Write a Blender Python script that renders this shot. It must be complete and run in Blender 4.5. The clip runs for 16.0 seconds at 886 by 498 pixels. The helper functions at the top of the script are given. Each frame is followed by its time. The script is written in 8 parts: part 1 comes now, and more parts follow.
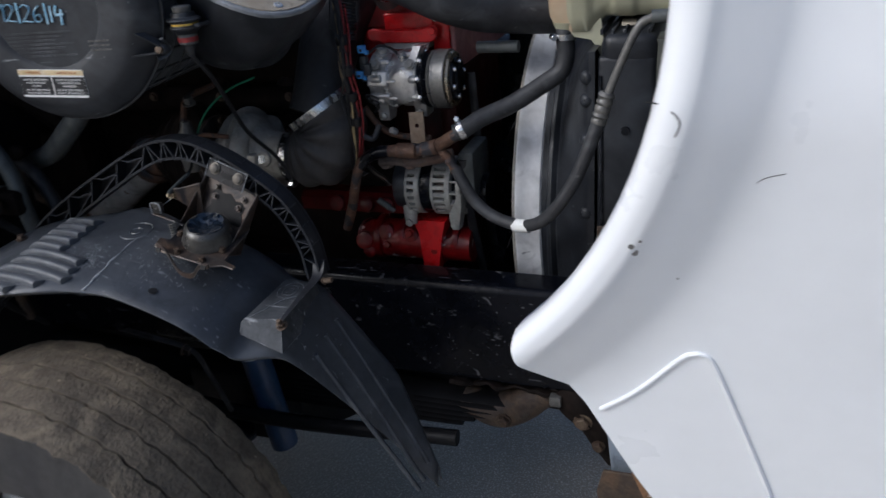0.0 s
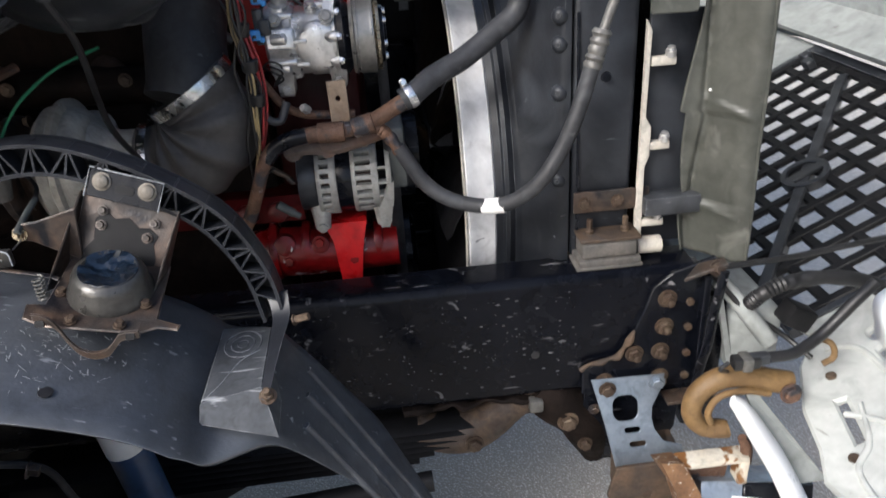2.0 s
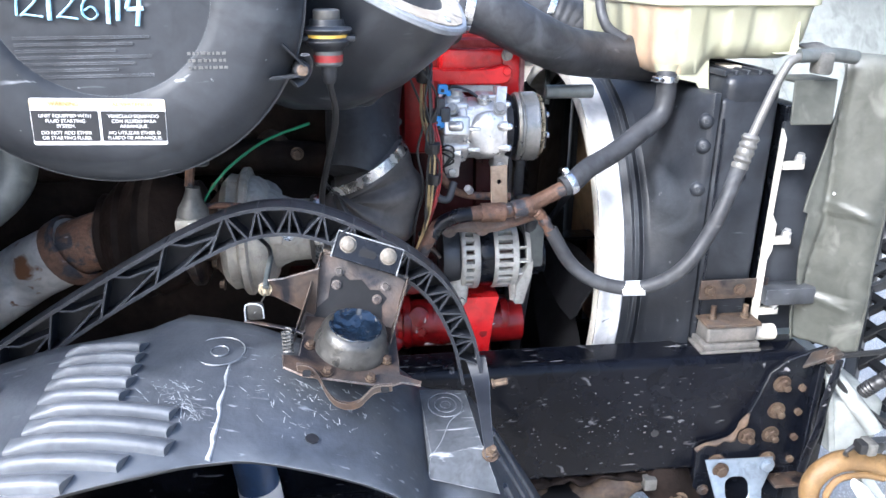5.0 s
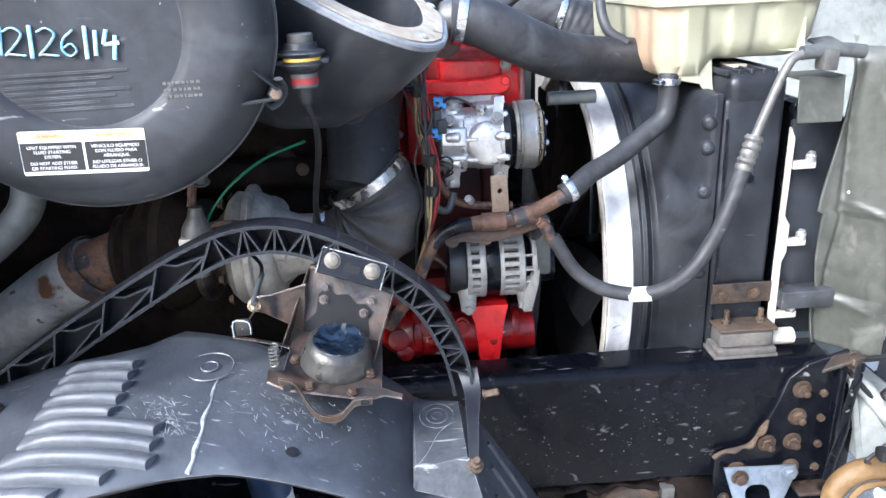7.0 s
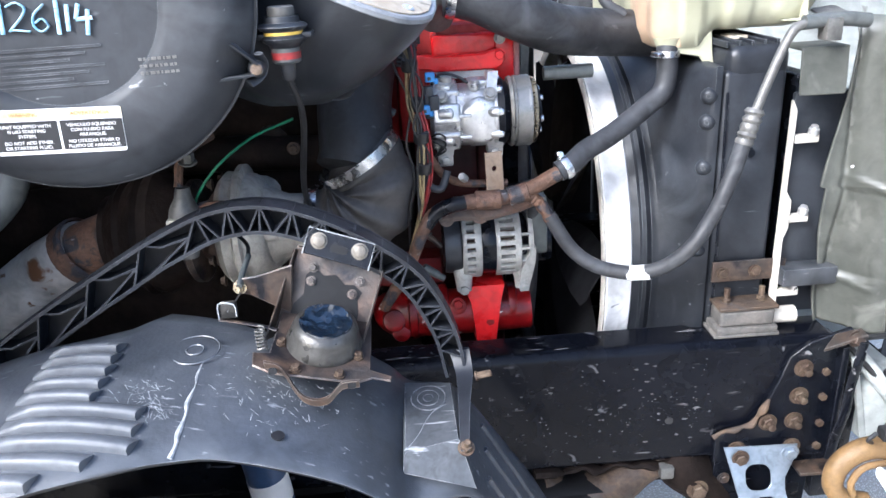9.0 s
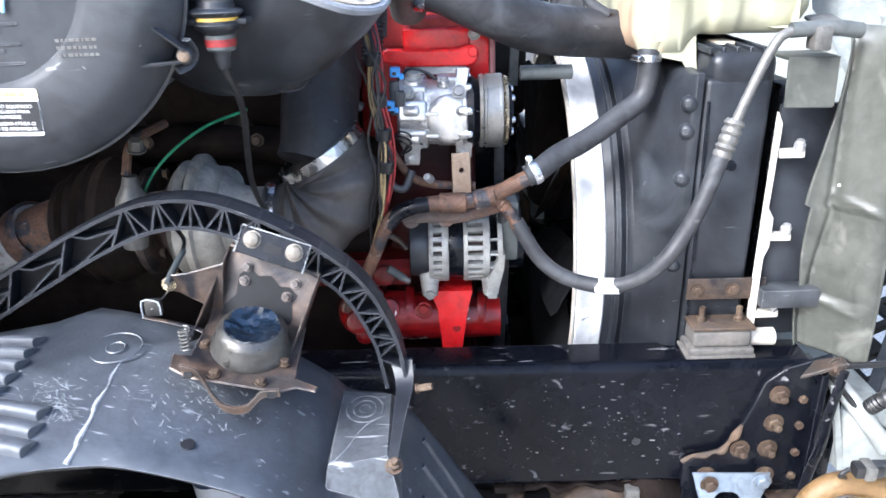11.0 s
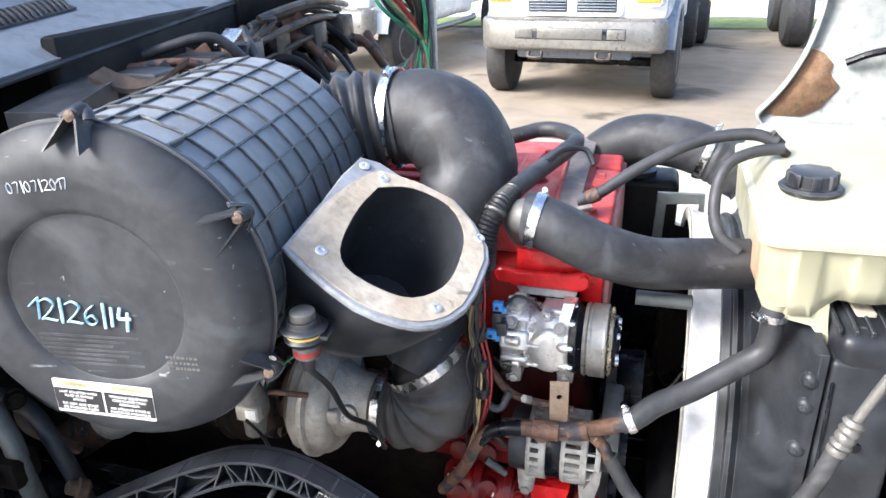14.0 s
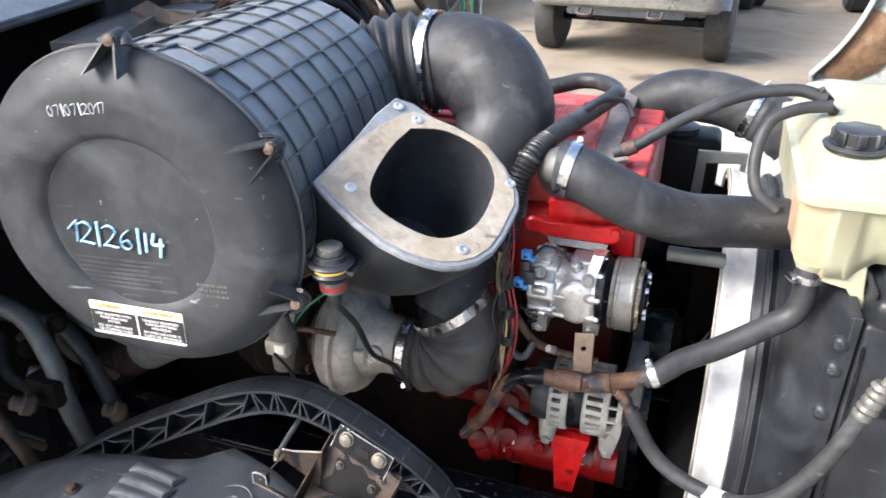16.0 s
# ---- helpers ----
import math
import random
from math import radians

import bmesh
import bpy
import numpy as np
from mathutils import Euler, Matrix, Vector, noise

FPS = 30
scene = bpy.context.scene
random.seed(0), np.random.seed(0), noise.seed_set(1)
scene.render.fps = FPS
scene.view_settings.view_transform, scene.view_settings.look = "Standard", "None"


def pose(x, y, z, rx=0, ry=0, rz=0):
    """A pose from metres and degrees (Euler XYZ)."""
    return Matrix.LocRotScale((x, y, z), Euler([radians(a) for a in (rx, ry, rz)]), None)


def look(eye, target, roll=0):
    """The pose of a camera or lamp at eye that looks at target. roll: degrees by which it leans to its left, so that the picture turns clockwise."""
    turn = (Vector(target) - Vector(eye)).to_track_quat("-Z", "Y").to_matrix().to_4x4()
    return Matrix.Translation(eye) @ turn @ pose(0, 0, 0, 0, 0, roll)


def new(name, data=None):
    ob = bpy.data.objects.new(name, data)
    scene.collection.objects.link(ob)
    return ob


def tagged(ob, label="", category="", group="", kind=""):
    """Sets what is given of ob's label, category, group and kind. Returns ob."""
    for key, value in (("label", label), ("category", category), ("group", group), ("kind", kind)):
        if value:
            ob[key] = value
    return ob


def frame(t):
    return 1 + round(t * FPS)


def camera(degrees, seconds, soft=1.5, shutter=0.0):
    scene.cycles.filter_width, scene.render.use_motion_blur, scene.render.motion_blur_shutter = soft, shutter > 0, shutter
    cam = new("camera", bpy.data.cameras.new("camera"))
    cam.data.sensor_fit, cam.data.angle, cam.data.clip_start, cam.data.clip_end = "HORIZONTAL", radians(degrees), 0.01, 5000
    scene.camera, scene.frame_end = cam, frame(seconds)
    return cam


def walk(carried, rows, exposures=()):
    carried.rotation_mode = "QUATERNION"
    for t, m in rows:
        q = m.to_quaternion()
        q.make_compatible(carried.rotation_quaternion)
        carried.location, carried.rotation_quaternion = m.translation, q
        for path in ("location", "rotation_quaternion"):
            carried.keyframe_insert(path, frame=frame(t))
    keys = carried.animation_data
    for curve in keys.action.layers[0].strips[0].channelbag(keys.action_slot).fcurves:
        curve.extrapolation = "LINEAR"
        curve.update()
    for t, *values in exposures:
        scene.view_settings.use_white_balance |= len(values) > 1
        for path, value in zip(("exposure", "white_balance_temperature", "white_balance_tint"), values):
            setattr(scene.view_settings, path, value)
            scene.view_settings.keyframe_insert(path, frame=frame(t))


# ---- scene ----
cam = camera(62.6, 16.0, shutter=0.5)
METRES, BASE = 2.4, pose(0.609, -1.488, 1.846, -25.754, 4.934, 19.216)
ROWS = [
    (0.0, 0.0, 0.0, 0.0, 0.0, 0.0, 0.0),
    (0.5, -0.0647, 0.0261, -0.0002, -7.48, 0.14, 3.96),
    (1.0, -0.0977, 0.0867, 0.0124, -14.44, -0.35, 6.41),
    (1.5, -0.1274, 0.1511, 0.0158, -18.52, -1.03, 5.37),
    (2.0, -0.1893, 0.1898, 0.0141, -23.01, -1.84, 9.69),
    (2.5, -0.2202, 0.2346, 0.0018, -28.18, -6.12, 8.99),
    (3.0, -0.2361, 0.2702, 0.0141, -27.1, -4.95, 7.56),
    (3.5, -0.278, 0.2582, 0.0281, -27.9, -1.19, 7.37),
    (4.0, -0.3272, 0.2349, 0.0318, -28.26, 2.73, 7.39),
    (4.5, -0.3451, 0.2249, 0.0279, -27.27, 4.1, 7.07),
    (7.0, -0.3031, 0.1941, 0.0264, -21.25, 5.35, 7.84),
    (7.5, -0.2974, 0.1936, 0.0263, -20.3, 4.98, 8.14),
    (8.0, -0.2939, 0.1935, 0.0269, -19.83, 5.27, 8.77),
    (8.5, -0.2911, 0.1974, 0.0264, -20.47, 4.2, 8.41),
    (11.0, -0.2368, 0.2065, 0.0284, -19.3, 3.59, 5.42),
    (11.5, -0.1568, 0.2076, 0.0351, -16.85, 3.31, 3.01),
    (12.0, -0.1019, 0.1987, 0.0521, -14.1, 2.36, 0.5),
    (12.5, -0.092, 0.1919, 0.0667, -8.64, 0.94, -0.12),
    (13.0, -0.1138, 0.1745, 0.1319, -4.61, -1.21, -0.43),
    (13.5, -0.1447, 0.1671, 0.1964, -4.74, 0.6, -1.4),
    (14.0, -0.165, 0.1669, 0.2224, -4.43, 1.64, -1.51),
    (14.5, -0.1577, 0.1682, 0.2283, -4.54, 1.62, -1.5),
    (15.0, -0.1596, 0.1708, 0.2239, -4.29, 0.02, -2.51),
    (15.5, -0.1627, 0.1697, 0.2172, -3.93, -0.92, -3.45),
    (16.0, -0.1584, 0.166, 0.2122, -1.43, -1.72, -4.14),
]
EXPOSURES = [(t, e, k, 10) for t, e, k in ((0.0, -0.05, 5600), (0.8, -0.1, 5700), (1.2, 0.2, 5900), (1.6, 0.5, 6000), (2.0, 1.1, 6000), (2.5, 1.55, 5950), (3.0, 1.85, 5700), (3.6, 2.15, 5600), (4.5, 2.45, 5450), (7.0, 2.2, 5450), (8.7, 2.2, 5450), (11.0, 2.5, 5450), (12.5, 2.6, 5500), (13.3, 2.75, 5550), (14.0, 2.25, 5950), (16.0, 2.05, 6150))]
walk(cam, [(t, BASE @ pose(METRES * x, METRES * y, METRES * z, 90 + pitch, roll, yaw)) for t, x, y, z, yaw, pitch, roll in ROWS], EXPOSURES)

# ---- light: a bright, thinly overcast day ----
SUN_ELEVATION, SUN_TURN = 38.0, 228.0
world = bpy.data.worlds.new("sky")
scene.world = world
world.use_nodes = True
wn = world.node_tree
sky = wn.nodes.new("ShaderNodeTexSky")
sky.sky_type, sky.sun_disc = "NISHITA", False
sky.sun_elevation, sky.sun_rotation = radians(SUN_ELEVATION), radians(SUN_TURN)
sky.air_density, sky.dust_density, sky.ozone_density = 1.0, 4.0, 0.6
wn.links.new(sky.outputs[0], wn.nodes["Background"].inputs[0])
wn.nodes["Background"].inputs[1].default_value = 0.122
sun_data = bpy.data.lights.new("sun", "SUN")
sun_data.energy, sun_data.angle, sun_data.color = 1.6, radians(22), (1.0, 0.96, 0.9)
sun = new("sun", sun_data)
sun_way = Vector((math.sin(radians(SUN_TURN)) * math.cos(radians(SUN_ELEVATION)), math.cos(radians(SUN_TURN)) * math.cos(radians(SUN_ELEVATION)), math.sin(radians(SUN_ELEVATION))))
sun.matrix_world = look(sun_way * 30, (0, 0, 0))


# ---- materials ----
def mat(name, color, rough=0.5, metal=0.0, second=None, amount=0.5, scale=12.0, bump=0.0, bump_scale=60.0, rough_var=0.12, coat=0.0, fleck=None, fleck_scale=40.0, fleck_cut=0.7, fleck_soft=0.03, trans=0.0, random_tone=0.0, scratch=None, scratch_cut=0.66, spec=0.5, dust=None, dust_cut=0.52, top_light=None, edge=None, edge_size=0.0025, edge_amount=0.7, grime=0.45):
    """Two-scale procedural surface: base and second colour mixed by noise, fine grain, optional flecks of a third colour."""
    m = bpy.data.materials.new(name)
    m.use_nodes = True
    nt = m.node_tree
    b = nt.nodes["Principled BSDF"]
    co = nt.nodes.new("ShaderNodeTexCoord").outputs["Object"]

    def noise_tex(s, detail=5.0, distort=0.0):
        n = nt.nodes.new("ShaderNodeTexNoise")
        n.inputs["Scale"].default_value, n.inputs["Detail"].default_value, n.inputs["Distortion"].default_value = s, detail, distort
        nt.links.new(co, n.inputs["Vector"])
        return n.outputs["Fac"]

    def ramp(fac, a, c, lo=0.0, hi=1.0):
        r = nt.nodes.new("ShaderNodeMapRange")
        r.inputs["From Min"].default_value, r.inputs["From Max"].default_value = a, c
        r.inputs["To Min"].default_value, r.inputs["To Max"].default_value = lo, hi
        nt.links.new(fac, r.inputs["Value"])
        return r.outputs["Result"]

    def mix(fac, a, c):
        x = nt.nodes.new("ShaderNodeMix")
        x.data_type = "RGBA"
        for sock, v in ((0, fac), (6, a), (7, c)):
            if isinstance(v, (tuple, list)):
                x.inputs[sock].default_value = (*v, 1)
            elif isinstance(v, (int, float)):
                x.inputs[sock].default_value = v
            else:
                nt.links.new(v, x.inputs[sock])
        return x.outputs[2]

    second = second or tuple(min(1.0, c * 1.6 + 0.01) for c in color)
    big = noise_tex(scale, 6.0, 0.4)
    fine = noise_tex(scale * 9, 3.0)
    col = mix(ramp(big, 0.38, 0.72, 0.0, amount), color, second)
    col = mix(ramp(fine, 0.3, 0.75, 0.0, 0.35 if grime > 0.2 else 0.05), col, tuple(c * 0.5 for c in color))
    if grime:
        col = mix(ramp(noise_tex(scale * 3.1, 9.0, 0.9), 0.48, 0.7, 0.0, grime), col, tuple(c * 0.32 for c in color))
    if fleck:
        fl = noise_tex(fleck_scale, 4.0, 0.6)
        col = mix(ramp(fl, fleck_cut, fleck_cut + fleck_soft), col, fleck)
    if dust:
        col = mix(ramp(noise_tex(scale * 0.7, 8.0, 1.2), dust_cut, dust_cut + 0.22, 0.0, 0.85), col, dust)
    if scratch:
        for k, turn in enumerate((20, 75, -35)):
            mp = nt.nodes.new("ShaderNodeMapping")
            mp.inputs["Rotation"].default_value = (0.3 * k, 0.2, radians(turn))
            mp.inputs["Scale"].default_value = (9.0, 110.0, 60.0)
            nt.links.new(co, mp.inputs["Vector"])
            n = nt.nodes.new("ShaderNodeTexNoise")
            n.inputs["Scale"].default_value, n.inputs["Detail"].default_value = 1.0, 3.0
            nt.links.new(mp.outputs["Vector"], n.inputs["Vector"])
            both = nt.nodes.new("ShaderNodeMath")
            both.operation = "MULTIPLY"
            nt.links.new(ramp(n.outputs["Fac"], scratch_cut, scratch_cut + 0.05), both.inputs[0])
            nt.links.new(ramp(noise_tex(scale * 1.3 + k, 4.0), 0.55, 0.66), both.inputs[1])
            col = mix(both.outputs[0], col, scratch)
    # Up-facing faces take a paler colour: sky sheen painted in with dust.
    if top_light:
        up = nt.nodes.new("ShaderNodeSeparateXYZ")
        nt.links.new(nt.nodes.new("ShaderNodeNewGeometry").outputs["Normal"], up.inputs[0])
        up_mask = nt.nodes.new("ShaderNodeMath")
        up_mask.operation = "MULTIPLY"
        nt.links.new(ramp(up.outputs["Z"], 0.25, 0.85), up_mask.inputs[0])
        nt.links.new(ramp(noise_tex(scale * 1.6, 7.0, 0.6), 0.25, 0.7, 0.35, 1.0), up_mask.inputs[1])
        col = mix(up_mask.outputs[0], col, top_light)
    if edge:
        bv = nt.nodes.new("ShaderNodeBevel")
        bv.samples = 4
        bv.inputs["Radius"].default_value = edge_size
        dot = nt.nodes.new("ShaderNodeVectorMath")
        dot.operation = "DOT_PRODUCT"
        nt.links.new(bv.outputs["Normal"], dot.inputs[0])
        nt.links.new(nt.nodes.new("ShaderNodeNewGeometry").outputs["Normal"], dot.inputs[1])
        worn = nt.nodes.new("ShaderNodeMath")
        worn.operation = "MULTIPLY"
        nt.links.new(ramp(dot.outputs["Value"], 0.98, 0.86), worn.inputs[0])
        nt.links.new(ramp(noise_tex(scale * 3.0, 5.0, 0.5), 0.4, 0.62, 0.15, edge_amount), worn.inputs[1])
        col = mix(worn.outputs[0], col, edge)
    if random_tone:
        info = nt.nodes.new("ShaderNodeObjectInfo")
        col = mix(ramp(info.outputs["Random"], 0, 1, 0, random_tone), col, tuple(c * 0.4 for c in color))
    nt.links.new(col, b.inputs["Base Color"])
    nt.links.new(ramp(noise_tex(scale * 2.5, 5.0), 0.3, 0.7, max(0.02, rough - rough_var), min(1.0, rough + rough_var)), b.inputs["Roughness"])
    b.inputs["Metallic"].default_value = metal
    b.inputs["Specular IOR Level"].default_value = spec
    b.inputs["Coat Weight"].default_value = coat
    b.inputs["Coat Roughness"].default_value = 0.12
    b.inputs["Transmission Weight"].default_value = trans
    if bump:
        bp = nt.nodes.new("ShaderNodeBump")
        bp.inputs["Strength"].default_value, bp.inputs["Distance"].default_value = bump, 0.004
        nt.links.new(noise_tex(bump_scale, 6.0), bp.inputs["Height"])
        nt.links.new(bp.outputs["Normal"], b.inputs["Normal"])
    return m


PLASTIC = mat("black_plastic", (0.016, 0.018, 0.022), 0.42, second=(0.045, 0.049, 0.056), amount=0.8, scale=7, bump=0.05, bump_scale=250, scratch=(0.16, 0.165, 0.17), scratch_cut=0.67, dust=(0.075, 0.08, 0.088), edge=(0.2, 0.205, 0.22))
LID = mat("matte_lid_plastic", (0.02, 0.022, 0.026), 0.58, second=(0.05, 0.054, 0.06), amount=0.9, scale=6, bump=0.05, bump_scale=220, spec=0.35, dust=(0.075, 0.08, 0.086), scratch=(0.2, 0.205, 0.215), scratch_cut=0.68, fleck=(0.2, 0.2, 0.205), fleck_scale=60, fleck_cut=0.74, edge=(0.2, 0.205, 0.22))
# Pale tops carry sky light as well as dust in the colour.
PLASTIC_RIB = mat("dusty_ribbed_plastic_light_top", (0.115, 0.125, 0.136), 0.5, second=(0.17, 0.182, 0.194), amount=0.9, scale=9, bump=0.15, bump_scale=250, top_light=(0.25, 0.265, 0.28), spec=0.4, fleck=(0.26, 0.27, 0.28), fleck_scale=70, fleck_cut=0.73)
# Pale edge colour paints in the highlights along the rib tops.
RIB_EDGE = mat("grey_plastic_rib", (0.034, 0.038, 0.044), 0.45, second=(0.085, 0.09, 0.097), amount=0.9, scale=16, edge=(0.36, 0.375, 0.39), edge_size=0.0016, edge_amount=0.85)
BRACE = mat("black_lattice_plastic", (0.011, 0.0125, 0.017), 0.42, second=(0.03, 0.033, 0.04), amount=0.7, scale=9, bump=0.08, bump_scale=220, spec=0.4, edge=(0.15, 0.16, 0.18), edge_size=0.0012, edge_amount=0.7, scratch=(0.2, 0.205, 0.215), scratch_cut=0.69)
SHIELD = mat("scuffed_liner_plastic", (0.036, 0.041, 0.05), 0.4, second=(0.075, 0.082, 0.095), amount=0.8, scale=6, bump=0.12, bump_scale=180, scratch=(0.3, 0.31, 0.33), scratch_cut=0.655, dust=(0.11, 0.118, 0.13), edge=(0.3, 0.31, 0.33), fleck=(0.3, 0.31, 0.32), fleck_scale=55, fleck_cut=0.72, fleck_soft=0.04)
# Same plastic as the liner, made paler to paint in sky sheen.
LOUVER = mat("sky_lit_louver_plastic", (0.09, 0.097, 0.11), 0.5, second=(0.15, 0.16, 0.175), amount=0.8, scale=9, bump=0.1, bump_scale=200)
RUBBER = mat("hose_rubber", (0.024, 0.025, 0.028), 0.56, second=(0.05, 0.051, 0.055), amount=0.7, scale=11, bump=0.1, bump_scale=160, dust=(0.085, 0.088, 0.094), scratch=(0.13, 0.13, 0.13), scratch_cut=0.69, spec=0.4)
BOOT = mat("dusty_boot_rubber", (0.05, 0.047, 0.046), 0.62, second=(0.1, 0.094, 0.09), amount=0.8, scale=9, bump=0.2, bump_scale=120)
BLACK_PAINT = mat("black_chassis_paint", (0.0035, 0.0042, 0.007), 0.24, second=(0.008, 0.0095, 0.013), amount=0.8, scale=6, bump=0.16, bump_scale=55, spec=0.2, fleck=(0.17, 0.165, 0.17), fleck_scale=48, fleck_cut=0.7, fleck_soft=0.04, edge=(0.1, 0.105, 0.12), edge_amount=0.5, scratch=(0.12, 0.115, 0.12), scratch_cut=0.68)
RED = mat("red_engine_paint", (0.68, 0.014, 0.016), 0.3, second=(0.4, 0.008, 0.01), amount=0.7, scale=10, bump=0.2, bump_scale=60, coat=0.2, spec=0.3)
# Darker copy of the engine red; shade on recessed castings put into colour.
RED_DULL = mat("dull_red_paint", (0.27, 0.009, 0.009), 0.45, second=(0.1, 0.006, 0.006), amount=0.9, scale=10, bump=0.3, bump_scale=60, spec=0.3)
RED_FADED = mat("sun_faded_red_paint", (0.5, 0.075, 0.07), 0.55, second=(0.36, 0.03, 0.03), amount=0.9, scale=9, bump=0.2, bump_scale=70, spec=0.3, dust=(0.45, 0.2, 0.17), dust_cut=0.55)
RED_CHIPPED = mat("chipped_red_paint", (0.21, 0.004, 0.005), 0.34, second=(0.025, 0.0015, 0.0015), amount=1.0, scale=11, bump=0.6, bump_scale=45, coat=0.12, spec=0.25, fleck=(0.7, 0.68, 0.64), fleck_scale=24, fleck_cut=0.66)
# Near-black red and iron: the bay's shade painted in along with grime.
RED_SHADED = mat("shaded_red_paint", (0.045, 0.003, 0.003), 0.5, spec=0.2, second=(0.014, 0.005, 0.005), amount=1.0, scale=8, bump=0.4, bump_scale=50)
SHADED_GRIME = mat("shaded_grimy_iron", (0.009, 0.0065, 0.0055), 0.7, 0.2, second=(0.03, 0.02, 0.016), amount=0.9, scale=9, bump=0.6, bump_scale=60, spec=0.12)
ALU = mat("cast_aluminium", (0.72, 0.71, 0.69), 0.34, 0.72, second=(0.42, 0.42, 0.42), amount=0.85, scale=16, bump=0.2, bump_scale=260)
ALU_DULL = mat("dull_cast_aluminium", (0.4, 0.39, 0.365), 0.52, 0.3, second=(0.25, 0.235, 0.21), amount=0.8, scale=14, bump=0.4, bump_scale=200)
STEEL = mat("bright_steel", (0.7, 0.7, 0.7), 0.25, 1.0, second=(0.5, 0.5, 0.5), amount=0.6, scale=20)
ZINC = mat("zinc_plated_steel", (0.29, 0.335, 0.39), 0.4, 0.7, second=(0.18, 0.205, 0.24), amount=0.7, scale=12, bump=0.1, bump_scale=150)
RUST = mat("rusty_steel", (0.1, 0.055, 0.036), 0.65, 0.2, second=(0.19, 0.1, 0.06), amount=0.9, scale=22, bump=0.7, bump_scale=140, fleck=(0.03, 0.03, 0.036), fleck_scale=24, fleck_cut=0.54, fleck_soft=0.08, scratch=(0.3, 0.31, 0.33), scratch_cut=0.66)
RUST_BOLT = mat("rusty_bolt", (0.085, 0.055, 0.038), 0.6, 0.4, second=(0.2, 0.15, 0.1), amount=0.8, scale=40, bump=0.5, bump_scale=200, random_tone=0.6)
RUST_PALE = mat("rust_streaked_white_paint", (0.6, 0.57, 0.49), 0.6, second=(0.5, 0.42, 0.3), amount=0.8, scale=14, bump=0.5, bump_scale=120, fleck=(0.19, 0.085, 0.025), fleck_scale=24, fleck_cut=0.53, fleck_soft=0.06)
FLAKING = mat("rust_with_flaking_white_paint", (0.13, 0.065, 0.03), 0.7, second=(0.24, 0.13, 0.06), amount=1.0, scale=14, bump=0.8, bump_scale=70, fleck=(0.6, 0.57, 0.52), fleck_scale=55, fleck_cut=0.61, fleck_soft=0.05)
HOOK = mat("tan_painted_hook", (0.19, 0.115, 0.045), 0.6, second=(0.09, 0.048, 0.02), amount=0.8, scale=15, bump=0.4, bump_scale=130)
BRACKET = mat("grimy_bracket_steel", (0.05, 0.044, 0.04), 0.42, 0.35, second=(0.11, 0.066, 0.042), amount=0.95, scale=16, bump=0.3, bump_scale=120, fleck=(0.008, 0.008, 0.011), fleck_scale=17, fleck_cut=0.5, fleck_soft=0.12, edge=(0.34, 0.3, 0.27), edge_size=0.002)
# Pale flecks in the colour stand for glints on the oil.
CUP = mat("oily_cup", (0.004, 0.008, 0.016), 0.14, 0.2, second=(0.012, 0.028, 0.055), amount=0.9, scale=24, bump=1.0, bump_scale=38, coat=0.7, fleck=(0.09, 0.09, 0.085), fleck_scale=40, fleck_cut=0.6, fleck_soft=0.08)
DARK_GLOSS = mat("worn_cup_metal", (0.085, 0.083, 0.078), 0.36, 0.5, second=(0.03, 0.028, 0.025), amount=1.0, scale=22, coat=0.2, bump=0.3, bump_scale=90)
WHITE = mat("white_hood_paint", (0.84, 0.86, 0.88), 0.3, second=(0.8, 0.82, 0.84), amount=0.2, scale=3, coat=0.35, rough_var=0.05, grime=0.0)
LINER = mat("bare_fibreglass", (0.32, 0.34, 0.33), 0.75, second=(0.23, 0.245, 0.24), amount=0.9, scale=5, bump=0.4, bump_scale=90, fleck=(0.15, 0.15, 0.145), fleck_scale=12, fleck_cut=0.66, fleck_soft=0.1)
BUCKET = mat("dirty_white_bucket", (0.52, 0.54, 0.52), 0.45, second=(0.4, 0.42, 0.4), amount=0.9, scale=5, bump=0.15, bump_scale=60, fleck=(0.2, 0.19, 0.17), fleck_scale=14, fleck_cut=0.68, fleck_soft=0.06)
SHROUD_EDGE = mat("scuffed_pale_edge", (0.8, 0.8, 0.8), 0.4, 0.1, second=(0.5, 0.5, 0.5), amount=0.7, scale=6, bump=0.1, bump_scale=100, fleck=(0.25, 0.25, 0.26), fleck_scale=18, fleck_cut=0.7)
SHROUD = mat("dusty_shroud_plastic", (0.01, 0.0115, 0.015), 0.42, spec=0.3, second=(0.03, 0.033, 0.039), amount=0.8, scale=6, bump=0.12, bump_scale=120, scratch=(0.12, 0.125, 0.135), scratch_cut=0.7, dust=(0.05, 0.055, 0.064), dust_cut=0.53, edge=(0.2, 0.21, 0.22))
CREAM = mat("cream_strip", (0.55, 0.52, 0.46), 0.5, second=(0.5, 0.45, 0.38), amount=0.7, scale=16, bump=0.2)
DEFLECTOR = mat("olive_grey_deflector", (0.055, 0.058, 0.05), 0.42, second=(0.1, 0.102, 0.088), amount=0.9, scale=6, bump=0.2, bump_scale=70, fleck=(0.14, 0.14, 0.125), fleck_scale=12, fleck_cut=0.6, fleck_soft=0.15)
TANK = mat("yellowed_tank_plastic", (0.37, 0.365, 0.265), 0.38, grime=0.12, second=(0.31, 0.3, 0.195), amount=0.8, scale=4, bump=0.1, bump_scale=90, rough_var=0.08)
